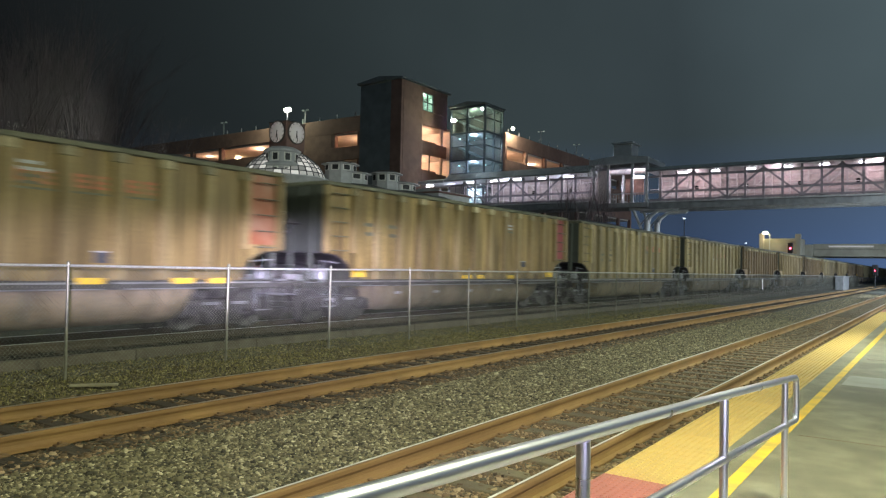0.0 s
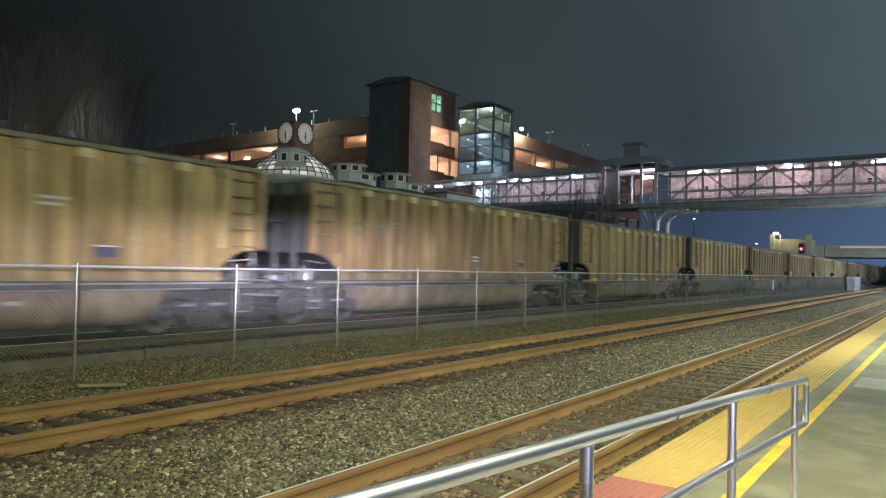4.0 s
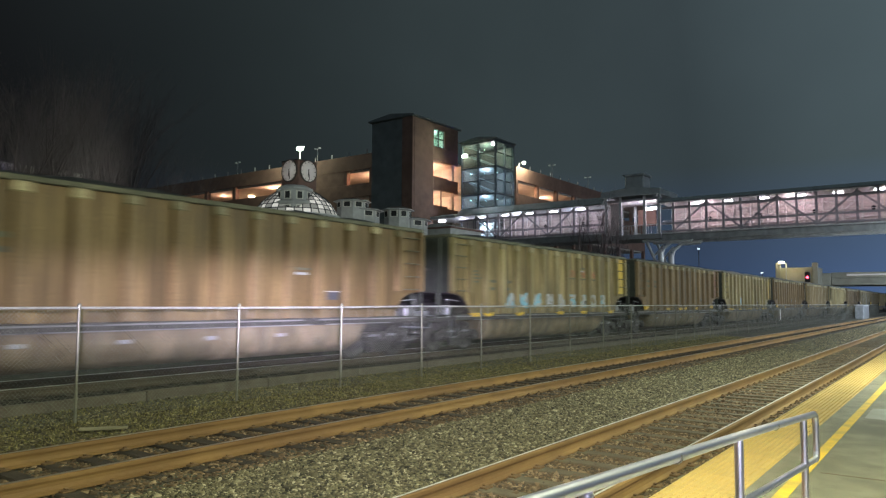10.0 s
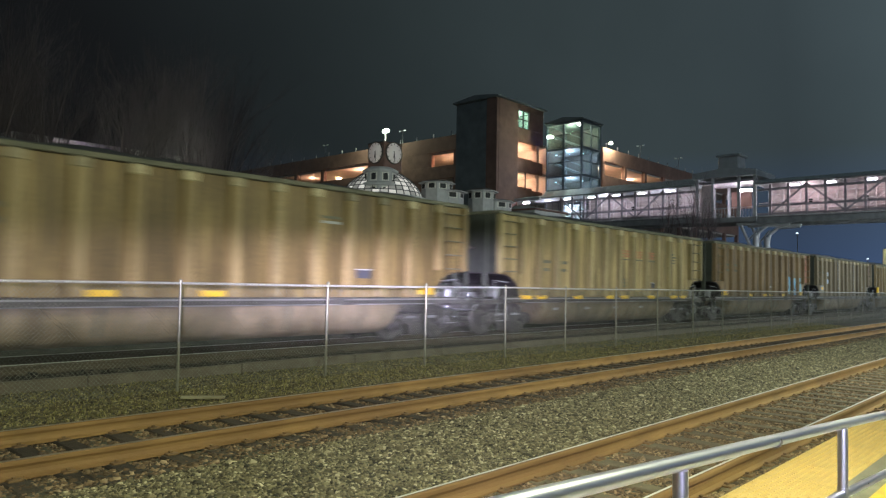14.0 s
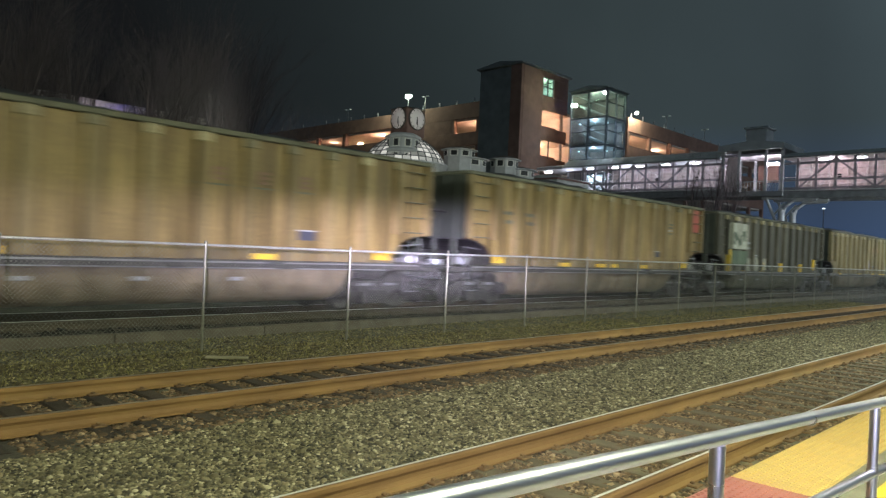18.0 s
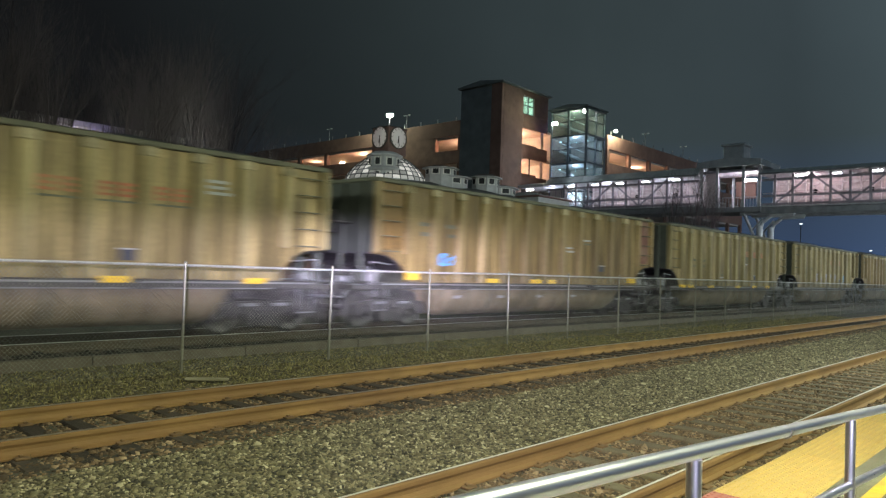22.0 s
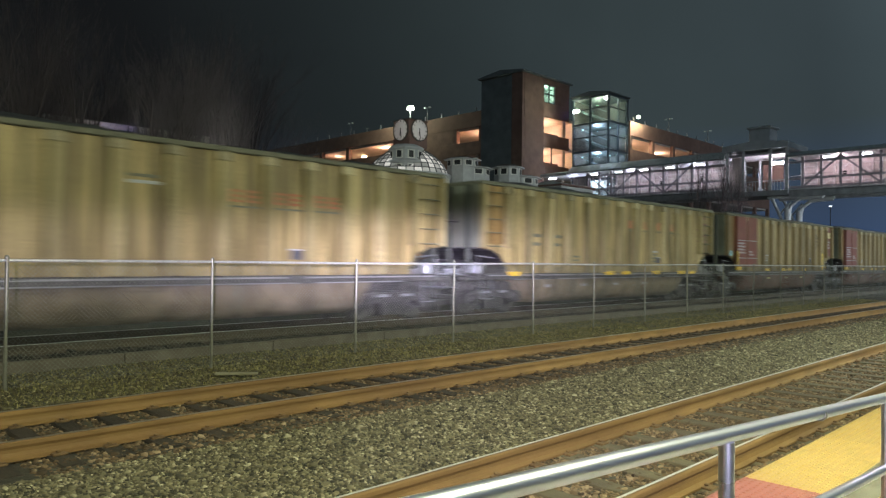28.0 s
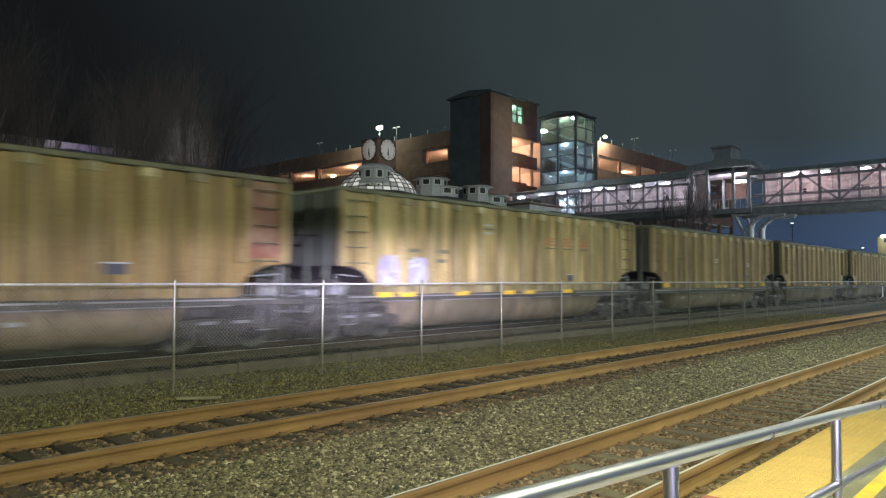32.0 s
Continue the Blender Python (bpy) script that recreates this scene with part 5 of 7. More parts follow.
for i, (tx, ty) in enumerate(spots):
    az = math.degrees(math.atan2(-tx, ty))
    # two masses of crowns with a dip between them, falling off towards the dome
    rise = next(a + (b - a) * (az - p) / (q - p) for (p, a), (q, b) in zip(SKYLINE, SKYLINE[1:]) if p <= az < q)
    seed = SEEDS[i % 5]
    size = (2.0 + math.hypot(tx, ty) * math.tan(radians(rise))) / TALL[i % 5] * TREES.uniform(1.0, 1.22)
    if math.hypot(tx + 30.0, ty - 15.9) < 1.2:
        tx -= 2.0
    copy_thing(seed, pose(tx, ty, -0.5, 0, 0, TREES.uniform(0, 360)) @ Matrix.Diagonal((size, size, size, 1)))
for i, (tx, ty, th) in enumerate(((-24.6, 60.2, 10.3), (-26.0, 59.0, 10.6), (-27.6, 58.0, 10.0), (-23.6, 58.5, 8.5), (-25.3, 57.2, 9.2))):
    bare_tree((tx, ty, -0.5), th, 0.6, 300 + i, "slender bare tree in front of the bridge")


# ---- coal train ----
def car_skin(name, dark, mid, pale, rough=0.6, metal=0.1, streak=(3.0, 3.0, 0.16), scale=1.5, pink=0.0):
    """Weathered side sheet: long run-off streaks, blotches of grime and fine speckle, different on every piece."""
    m = bpy.data.materials.new(name)
    m.use_nodes = True
    n, l = m.node_tree.nodes, m.node_tree.links
    b = n["Principled BSDF"]
    tc, mp, oi, w = n.new("ShaderNodeTexCoord"), n.new("ShaderNodeMapping"), n.new("ShaderNodeObjectInfo"), n.new("ShaderNodeMath")
    mp.inputs["Scale"].default_value = streak
    w.operation, w.inputs[1].default_value = "MULTIPLY", 37.0
    l.new(tc.outputs["Object"], mp.inputs[0])
    l.new(oi.outputs["Random"], w.inputs[0])
    runs, blots, fine = n.new("ShaderNodeTexNoise"), n.new("ShaderNodeTexNoise"), n.new("ShaderNodeTexNoise")
    for q, sc, det, src in ((runs, scale, 5, mp.outputs[0]), (blots, 0.55, 5, tc.outputs["Object"]), (fine, 22.0, 4, tc.outputs["Object"])):
        q.noise_dimensions = "4D"
        q.inputs["Scale"].default_value, q.inputs["Detail"].default_value = sc, det
        l.new(src, q.inputs["Vector"])
        l.new(w.outputs[0], q.inputs["W"])
    rp = n.new("ShaderNodeValToRGB")
    e = rp.color_ramp.elements
    e[0].position, e[0].color = 0.39, (*dark, 1)
    e[1].position, e[1].color = 0.63, (*pale, 1)
    e.new(0.50).color = (*mid, 1)
    l.new(runs.outputs["Fac"], rp.inputs[0])
    r2, mx, ov = n.new("ShaderNodeValToRGB"), n.new("ShaderNodeMixRGB"), n.new("ShaderNodeMixRGB")
    r2.color_ramp.elements[0].position, r2.color_ramp.elements[0].color = 0.42, (0, 0, 0, 1)
    r2.color_ramp.elements[1].position, r2.color_ramp.elements[1].color = 0.66, (0.6, 0.6, 0.6, 1)
    l.new(blots.outputs["Fac"], r2.inputs[0])
    l.new(r2.outputs[0], mx.inputs[0])
    l.new(rp.outputs[0], mx.inputs[1])
    mx.inputs[2].default_value = (*dark, 1)
    ov.blend_type, ov.inputs[0].default_value = "OVERLAY", 0.6
    l.new(mx.outputs[0], ov.inputs[1])
    l.new(fine.outputs["Fac"], ov.inputs[2])
    hs, mr = n.new("ShaderNodeHueSaturation"), n.new("ShaderNodeMapRange")
    mr.inputs["To Min"].default_value, mr.inputs["To Max"].default_value = 0.82, 1.14
    l.new(oi.outputs["Random"], mr.inputs["Value"])
    l.new(mr.outputs[0], hs.inputs["Value"])
    l.new(ov.outputs[0], hs.inputs["Color"])
    l.new(hs.outputs[0], b.inputs["Base Color"])
    b.inputs["Roughness"].default_value, b.inputs["Metallic"].default_value = rough, metal
    bp = n.new("ShaderNodeBump")
    bp.inputs["Strength"].default_value, bp.inputs["Distance"].default_value = 0.2, 0.02
    l.new(runs.outputs["Fac"], bp.inputs["Height"])
    l.new(bp.outputs[0], b.inputs["Normal"])
    return m


ALU = car_skin("ochre_grimed_side_sheet", (0.085, 0.056, 0.019), (0.175, 0.119, 0.042), (0.29, 0.207, 0.082), scale=1.9)
ALU_BROWN = car_skin("chestnut_grimed_side_sheet", (0.066, 0.041, 0.016), (0.136, 0.087, 0.034), (0.23, 0.155, 0.070), scale=1.9)
RIB_BROWN = car_skin("chestnut_side_rib", (0.110, 0.072, 0.031), (0.165, 0.109, 0.048), (0.22, 0.150, 0.074), scale=1.2)
ALU_RIB = car_skin("grimy_side_rib", (0.150, 0.108, 0.046), (0.22, 0.160, 0.070), (0.29, 0.220, 0.105), scale=1.2)
ALU_LIGHT = car_skin("cream_grimed_side_sheet", (0.095, 0.069, 0.026), (0.213, 0.158, 0.064), (0.39, 0.30, 0.135), scale=1.9)
RIB_LIGHT = car_skin("cream_side_rib", (0.155, 0.120, 0.052), (0.235, 0.188, 0.086), (0.38, 0.31, 0.155), scale=1.2)
ALU_GREY = car_skin("grey_beige_side_sheet", (0.084, 0.063, 0.032), (0.160, 0.125, 0.068), (0.26, 0.210, 0.122), scale=1.9)
RIB_GREY = car_skin("grey_beige_side_rib", (0.108, 0.084, 0.046), (0.19, 0.152, 0.088), (0.29, 0.242, 0.155), scale=1.2)
BELLY = car_skin("tan_hopper_belly", (0.130, 0.100, 0.060), (0.200, 0.156, 0.096), (0.27, 0.215, 0.142), streak=(2.0, 2.0, 0.5))
CAP = mat("pale_rib_cap", (0.18, 0.15, 0.085), (0.36, 0.31, 0.19), 0.6, 0.1, scale=7, bump=0.1, vary=0.45)
# bright steel for drawn highlights on sills and trucks, and for grab irons
HIGHLIGHT_STEEL = mat("bare_steel_flange", (0.22, 0.22, 0.24), (0.34, 0.34, 0.37), 0.3, 0.7, scale=4, bump=0.05, stretch=(1, 0.2, 1))
GREENCAR = car_skin("dark_olive_side_sheet", (0.040, 0.037, 0.024), (0.070, 0.063, 0.041), (0.115, 0.102, 0.068))
REDBELLY = mat("faded_red_paint", (0.095, 0.045, 0.034), (0.14, 0.068, 0.052), 0.7, scale=2.5, bump=0.1, dirt=(0.20, 0.13, 0.09), dirt_scale=1, dirt_amount=0.7)
# dark tone puts shade on the top chord; also rungs, seams, dark writing
CHORD_D = mat("sooty_top_chord", (0.07, 0.07, 0.05), (0.13, 0.125, 0.09), 0.8, scale=3, bump=0.2)
# one kind of end wall in two tones: as lit, and as shaded
END_LIT = mat("pale_grey_end_wall", (0.095, 0.102, 0.075), (0.16, 0.168, 0.125), 0.7, scale=1.3, bump=0.15, dirt=(0.08, 0.075, 0.055), dirt_scale=0.9, dirt_amount=0.7)
END_SHADED = mat("dark_end_wall", (0.030, 0.034, 0.028), (0.056, 0.061, 0.049), 0.8, scale=2, bump=0.15)
UNDER = mat("grimy_underframe", (0.017, 0.015, 0.016), (0.062, 0.055, 0.059), 0.52, 0.25, scale=7, bump=0.3)
WHEEL = mat("wheel_steel", (0.035, 0.032, 0.033), (0.09, 0.083, 0.083), 0.42, 0.6, scale=5, bump=0.1)
COAL = mat("coal", (0.012, 0.012, 0.013), (0.04, 0.04, 0.042), 0.5, scale=9, bump=1.0, bump_scale=14)
C_RED, C_ORANGE, C_YELLOW = (mat(n, a, b, 0.6, scale=3, bump=0.06, dirt=(0.22, 0.17, 0.12), dirt_scale=1.5, dirt_amount=0.5) for n, a, b in (("red_paint", (0.11, 0.040, 0.026), (0.16, 0.062, 0.040)), ("orange_paint", (0.20, 0.062, 0.028), (0.27, 0.090, 0.042)), ("yellow_paint", (0.50, 0.34, 0.035), (0.60, 0.42, 0.05))))
C_CRIMSON = mat("crimson_paint", (0.175, 0.030, 0.034), (0.245, 0.050, 0.052), 0.65, scale=3, bump=0.06, dirt=(0.14, 0.05, 0.04), dirt_scale=1.5)
C_BRIGHT = mat("bright_red_paint", (0.28, 0.054, 0.040), (0.38, 0.085, 0.064), 0.6, scale=3, bump=0.06, dirt=(0.22, 0.10, 0.07), dirt_scale=1.5)
FADED_DARK = mat("faded_dark_emblem", (0.060, 0.044, 0.020), (0.098, 0.071, 0.032), 0.7, scale=6, bump=0, dirt=(0.17, 0.12, 0.05), dirt_scale=3, dirt_amount=0.6)
C_LETTER = mat("red_orange_lettering", (0.27, 0.075, 0.035), (0.36, 0.11, 0.055), 0.6, scale=3, bump=0.0, dirt=(0.2, 0.14, 0.06), dirt_scale=4, dirt_amount=0.6)
C_BROWN = mat("brown_paint", (0.085, 0.046, 0.026), (0.13, 0.070, 0.042), 0.75, scale=3, bump=0.06)
C_CREAM = mat("cream_paint", (0.50, 0.44, 0.20), (0.62, 0.55, 0.28), 0.6, scale=3, bump=0.06)
EMBLEM, EMBLEM_G = car_skin("faded_white_paint", (0.20, 0.20, 0.15), (0.32, 0.32, 0.25), (0.42, 0.42, 0.34)), car_skin("faded_green_paint", (0.06, 0.085, 0.05), (0.10, 0.14, 0.085), (0.15, 0.19, 0.12))
FAINT, FAINT_B = mat("worn_off_white_paint", (0.22, 0.19, 0.14), (0.32, 0.29, 0.23), 0.6, scale=6, bump=0), mat("worn_off_lilac_paint", (0.20, 0.18, 0.22), (0.28, 0.26, 0.33), 0.6, scale=6, bump=0)
BLUEBLACK = mat("blue_black_paint", (0.02, 0.022, 0.035), (0.04, 0.042, 0.06), 0.6, scale=4, bump=0)
TAG_LILAC = mat("lilac_spray_paint", (0.19, 0.175, 0.27), (0.26, 0.24, 0.35), 0.5, scale=4, bump=0)
REFLECT = mat("yellow_reflector", (0.66, 0.40, 0.02), (0.80, 0.52, 0.03), 0.4, scale=8, bump=0)
DECAL = mat("white_stencil", (0.24, 0.25, 0.26), (0.34, 0.35, 0.37), 0.6, scale=8, bump=0)
TAG_BLUE, TAG_CYAN, TAG_WHITE, TAG_PINK = (mat(n, a, b, 0.5, scale=4, bump=0) for n, a, b in (("blue_spray_paint", (0.06, 0.20, 0.46), (0.10, 0.29, 0.56)), ("pale_cyan_spray_paint", (0.13, 0.31, 0.43), (0.21, 0.42, 0.53)), ("white_spray_paint", (0.27, 0.28, 0.29), (0.37, 0.38, 0.39)), ("pale_pink_spray_paint", (0.22, 0.185, 0.19), (0.30, 0.255, 0.26))))

LB, TOPZ, PITCH, HW = 7.35, 3.84, 16.2, 1.6     # half body length, height over rail, length over couplers, half width
BAYS = 14


def truck_parts():
    m = {}
    side = Mesh().prism([(-1.28, 0.36), (-1.28, 0.62), (-1.05, 0.70), (-0.62, 0.74), (0.62, 0.74), (1.05, 0.70), (1.28, 0.62), (1.28, 0.36), (1.0, 0.36), (0.86, 0.56), (0.5, 0.46), (0.42, 0.18), (-0.42, 0.18), (-0.5, 0.46), (-0.86, 0.56), (-1.0, 0.36)], "x", 0.93, 1.08)
    for y in (-0.89, 0.89):
        side.lathe([(0.0, 1.17), (0.11, 1.17), (0.15, 1.12), (0.15, 1.04)], (0, y, 0.48), 12, "x")
    for y in (-0.22, 0, 0.22):
        side.tube((1.0, y, 0.24), (1.0, y, 0.55), 0.075, 8)
    m["side_frame"] = side.data("side_frame", UNDER)
    # bar added to give the truck frame its highlight
    m["wear_strip"] = Mesh().box(1.082, 1.105, -0.62, 0.62, 0.63, 0.70, 0.01).data("wear_strip", HIGHLIGHT_STEEL)
    b = Mesh().box(-1.15, 1.15, -0.2, 0.2, 0.5, 0.78, 0.04).lathe([(0.3, 0.78), (0.3, 0.92), (0.0, 0.92)], n=12)
    m["bolster"] = b.data("bolster", UNDER)
    w = Mesh().tube((-1.05, 0, 0), (1.05, 0, 0), 0.085, 10)
    for s in (-1, 1):
        w.lathe([(0.09, s * 0.78), (0.16, s * 0.80), (0.17, s * 0.77), (0.36, s * 0.745), (0.40, s * 0.775), (0.4826, s * 0.785), (0.4826, s * 0.70), (0.51, s * 0.675), (0.50, s * 0.655), (0.40, s * 0.66), (0.36, s * 0.69), (0.16, s * 0.72), (0.09, s * 0.68)], n=28, axis="x")
        for k in range(6):
            a = k * math.pi / 3
            w.tube((s * 0.79, 0.26 * math.cos(a), 0.26 * math.sin(a)), (s * 0.765, 0.26 * math.cos(a), 0.26 * math.sin(a)), 0.035, 6)
    m["wheelset"] = w.data("wheelset", WHEEL)
    return m


TRUCK = truck_parts()


RIBCAP = Mesh().box(0.0, 0.15, -0.15, 0.15, TOPZ - 0.31, TOPZ - 0.115, 0.02).data("rib_cap", CAP)
SEAM = Mesh().prism([(1.525, 1.05), (1.515, 0.8), (1.375, 0.475), (1.34, 0.49), (1.48, 0.8), (1.49, 1.05)], "y", -0.035, 0.035).data("belly_seam", CHORD_D)


def car_meshes(skin, rib, chord, belly):
    m = {}
    cut = [(-LB, 1.93), (-LB + 0.5, 1.90), (-LB + 0.82, 1.77), (-LB + 1.02, 1.59), (-LB + 1.12, 1.40), (LB - 1.12, 1.40), (LB - 1.02, 1.59), (LB - 0.82, 1.77), (LB - 0.5, 1.90), (LB, 1.93), (LB, TOPZ - 0.1), (-LB, TOPZ - 0.1)]
    m["side_wall"] = Mesh().prism(cut, "x", HW - 0.03, HW - 0.005).data("side_wall", skin)
    far = Mesh().prism(cut, "x", -HW + 0.005, -HW + 0.03)
    m["far_side_wall"] = far.data("side_wall", skin)
    # lower side skirt between the trucks, with a rolled edge
    m["side_sill"] = Mesh().box(-0.04, 0.05, -LB + 0.2, LB - 0.2, 1.04, 1.22, 0.015).data("side_sill", UNDER)
    m["lower_panel"] = Mesh().box(-0.012, 0.0, -LB + 1.13, LB - 1.13, 1.2, 1.43).data("lower_panel", skin)
    tub = Mesh()
    xs = [(-1.52, 1.06), (-1.50, 0.8), (-1.36, 0.48), (-1.1, 0.30), (1.1, 0.30), (1.36, 0.48), (1.50, 0.8), (1.52, 1.06)]
    ends = [(-5.0, 0.94, 1.06), (-4.95, 0.5, 1.0), (-4.8, 0.12, 1.0), (-4.5, 0.0, 1.0), (-0.12, 0.0, 1.0), (-0.06, 0.05, 0.985), (0.06, 0.05, 0.985), (0.12, 0.0, 1.0), (4.5, 0.0, 1.0), (4.8, 0.12, 1.0), (4.95, 0.5, 1.0), (5.0, 0.94, 1.0)]
    vs = []
    for y, lift, k in ends:
        for x, z in xs:
            vs.append((x * min(k, 1.0), y, 1.06 - (1.06 - z) * (1 - lift)))
    n = len(xs)
    tub.add(vs, [(j * n + i, (j + 1) * n + i, (j + 1) * n + i + 1, j * n + i + 1) for j in range(len(ends) - 1) for i in range(n - 1)], True)
    m["tub"] = tub.data("tub", belly)
    r = Mesh().prism([(0.0, -0.145), (0.13, -0.10), (0.13, 0.10), (0.0, 0.145)], "z", 1.24, TOPZ - 0.24)
    m["rib"] = r.data("rib", rib)
    # thin bright lines along the sill draw its highlights
    m["sill_glint"] = Mesh().box(0.05, 0.065, -LB + 0.3, LB - 0.3, 1.15, 1.185).box(0.05, 0.06, -LB + 1.4, LB - 1.4, 1.035, 1.06).data("sill_flange", HIGHLIGHT_STEEL)
    r = Mesh().prism([(0.0, -0.10), (0.15, -0.07), (0.15, 0.07), (0.0, 0.10)], "z", 1.95, TOPZ - 0.11)
    m["end_rib"] = r.data("rib", rib)
    m["top_chord"] = Mesh().box(-0.07, 0.10, -LB - 0.03, LB + 0.03, TOPZ - 0.11, TOPZ, 0.02).data("top_chord", chord)
    m["end_chord"] = Mesh().box(-HW + 0.08, HW - 0.08, -0.07, 0.07, TOPZ - 0.108, TOPZ - 0.004, 0.02).data("end_chord", chord)
    return m


END = Mesh().prism([(-1.58, 1.96), (1.58, 1.96), (1.58, TOPZ - 0.11), (-1.58, TOPZ - 0.11)], "y", -0.03, 0.0).data("end_wall", END_SHADED)
END_LIGHT = Mesh().prism([(-1.58, 1.96), (1.58, 1.96), (1.58, TOPZ - 0.11), (-1.58, TOPZ - 0.11)], "y", -0.03, 0.0).data("end_wall", END_LIT)
END_POST = Mesh().box(-0.09, 0.09, -0.13, -0.035, 1.2, TOPZ - 0.11, 0.02).data("end_post", END_SHADED)
PLATFORM = Mesh().box(-1.5, 1.5, -0.55, 0.45, 1.02, 1.14, 0.02).data("end_platform", UNDER)
DRAFT = Mesh().box(-0.22, 0.22, -1.3, 3.0, 0.72, 1.02, 0.02).data("centre_sill", UNDER)
COUPLER = Mesh().box(-0.11, 0.11, -0.86, -0.3, 0.74, 0.98, 0.03).box(-0.2, 0.2, -0.86, -0.62, 0.68, 1.02, 0.05).data("coupler", WHEEL)
SLOPE = Mesh().prism([(0.0, 1.97), (0.5, 1.92), (0.84, 1.78), (1.75, 1.05), (1.7, 1.03), (0.81, 1.73), (0.48, 1.87), (0.0, 1.92)], "x", -1.54, 1.54).data("slope_sheet", UNDER)
RUNG = Mesh().path([(0.0, -0.24, 0), (0.17, -0.24, 0), (0.17, 0.24, 0), (0.0, 0.24, 0)], 0.016, 5).data("ladder_rung", CHORD_D)
WLAD = Mesh()
for k in range(13):
    WLAD.box(0.09, 0.11, -0.2, 0.2, 1.15 + k * 0.2, 1.21 + k * 0.2)
WLAD = WLAD.box(0.085, 0.1, -0.22, -0.19, 1.1, 3.7).box(0.085, 0.1, 0.19, 0.22, 1.1, 3.7).data("white_ladder", DECAL)
GRAB = Mesh().path([(1.42, -0.1, 1.14), (1.42, -0.42, 1.14), (1.42, -0.42, 1.5), (1.42, -0.1, 1.5)], 0.013, 6).path([(1.2, -0.5, 0.98), (1.2, -0.56, 0.82), (0.3, -0.6, 0.84)], 0.02, 6).path([(1.5, 0.2, 1.05), (1.5, 0.2, 0.5), (1.5, 0.6, 0.5), (1.5, 0.6, 1.05)], 0.016, 6).path([(1.45, 0.1, 1.14), (1.45, 0.1, 1.72), (1.45, 0.75, 1.66)], 0.018, 6).path([(1.3, 0.35, 1.14), (1.3, 0.5, 1.5), (0.6, 0.5, 1.5)], 0.03, 6).box(1.05, 1.35, 0.15, 0.42, 1.22, 1.46, 0.03).box(0.4, 0.75, -0.3, 0.05, 1.18, 1.34, 0.03).path([(-1.3, -0.45, 1.2), (1.3, -0.45, 1.2)], 0.018, 6).data("grab_iron", HIGHLIGHT_STEEL)
RES = Mesh().tube((-1.1, -0.35, 1.42), (0.9, -0.35, 1.42), 0.2, 12).data("air_reservoir", UNDER)
BRAKE = Mesh().lathe([(0.28, -0.62), (0.31, -0.6), (0.28, -0.58), (0.25, -0.6), (0.28, -0.62)], (0.75, 0, 2.7), 14, "y").tube((0.75, -0.6, 2.45), (0.75, -0.6, 2.95), 0.015, 5).tube((0.5, -0.6, 2.7), (1.0, -0.6, 2.7), 0.015, 5).tube((0.75, -0.6, 2.7), (0.75, -0.03, 2.7), 0.03, 6).data("brake_wheel", WHEEL)


MARK = Mesh().box(1.49, 1.522, -0.13, 0.13, 0.78, 0.86, 0.006).data("belly_plate", DECAL)


def coal_heap():
    g, n, k = random.Random(2), 24, 8
    vs = []
    for j in range(n + 1):
        for i in range(k + 1):
            u, v = i / k * 2 - 1, j / n * 2 - 1
            h = 0.30 * (1 - u ** 8) * (1 - v ** 8) + g.uniform(-0.08, 0.08) - 0.15
            vs.append((u * 1.54, v * (LB - 0.06), TOPZ - 0.02 + h))
    w = k + 1
    return Mesh().add(vs, [(j * w + i, j * w + i + 1, (j + 1) * w + i + 1, (j + 1) * w + i) for j in range(n) for i in range(k)]).data("coal_load", COAL)


HEAP = coal_heap()
KINDS = {
    "plain": car_meshes(ALU, ALU_RIB, CHORD_D, BELLY),
    "brown": car_meshes(ALU_BROWN, RIB_BROWN, CHORD_D, BELLY),
    "light": car_meshes(ALU_LIGHT, RIB_LIGHT, CHORD_D, BELLY),
    "grey": car_meshes(ALU_GREY, RIB_GREY, CHORD_D, BELLY),
    "green": car_meshes(GREENCAR, GREENCAR, CHORD_D, GREENCAR),
    "red": car_meshes(ALU_LIGHT, ALU_RIB, CHORD_D, REDBELLY),
}
SPAN = 2 * LB / BAYS


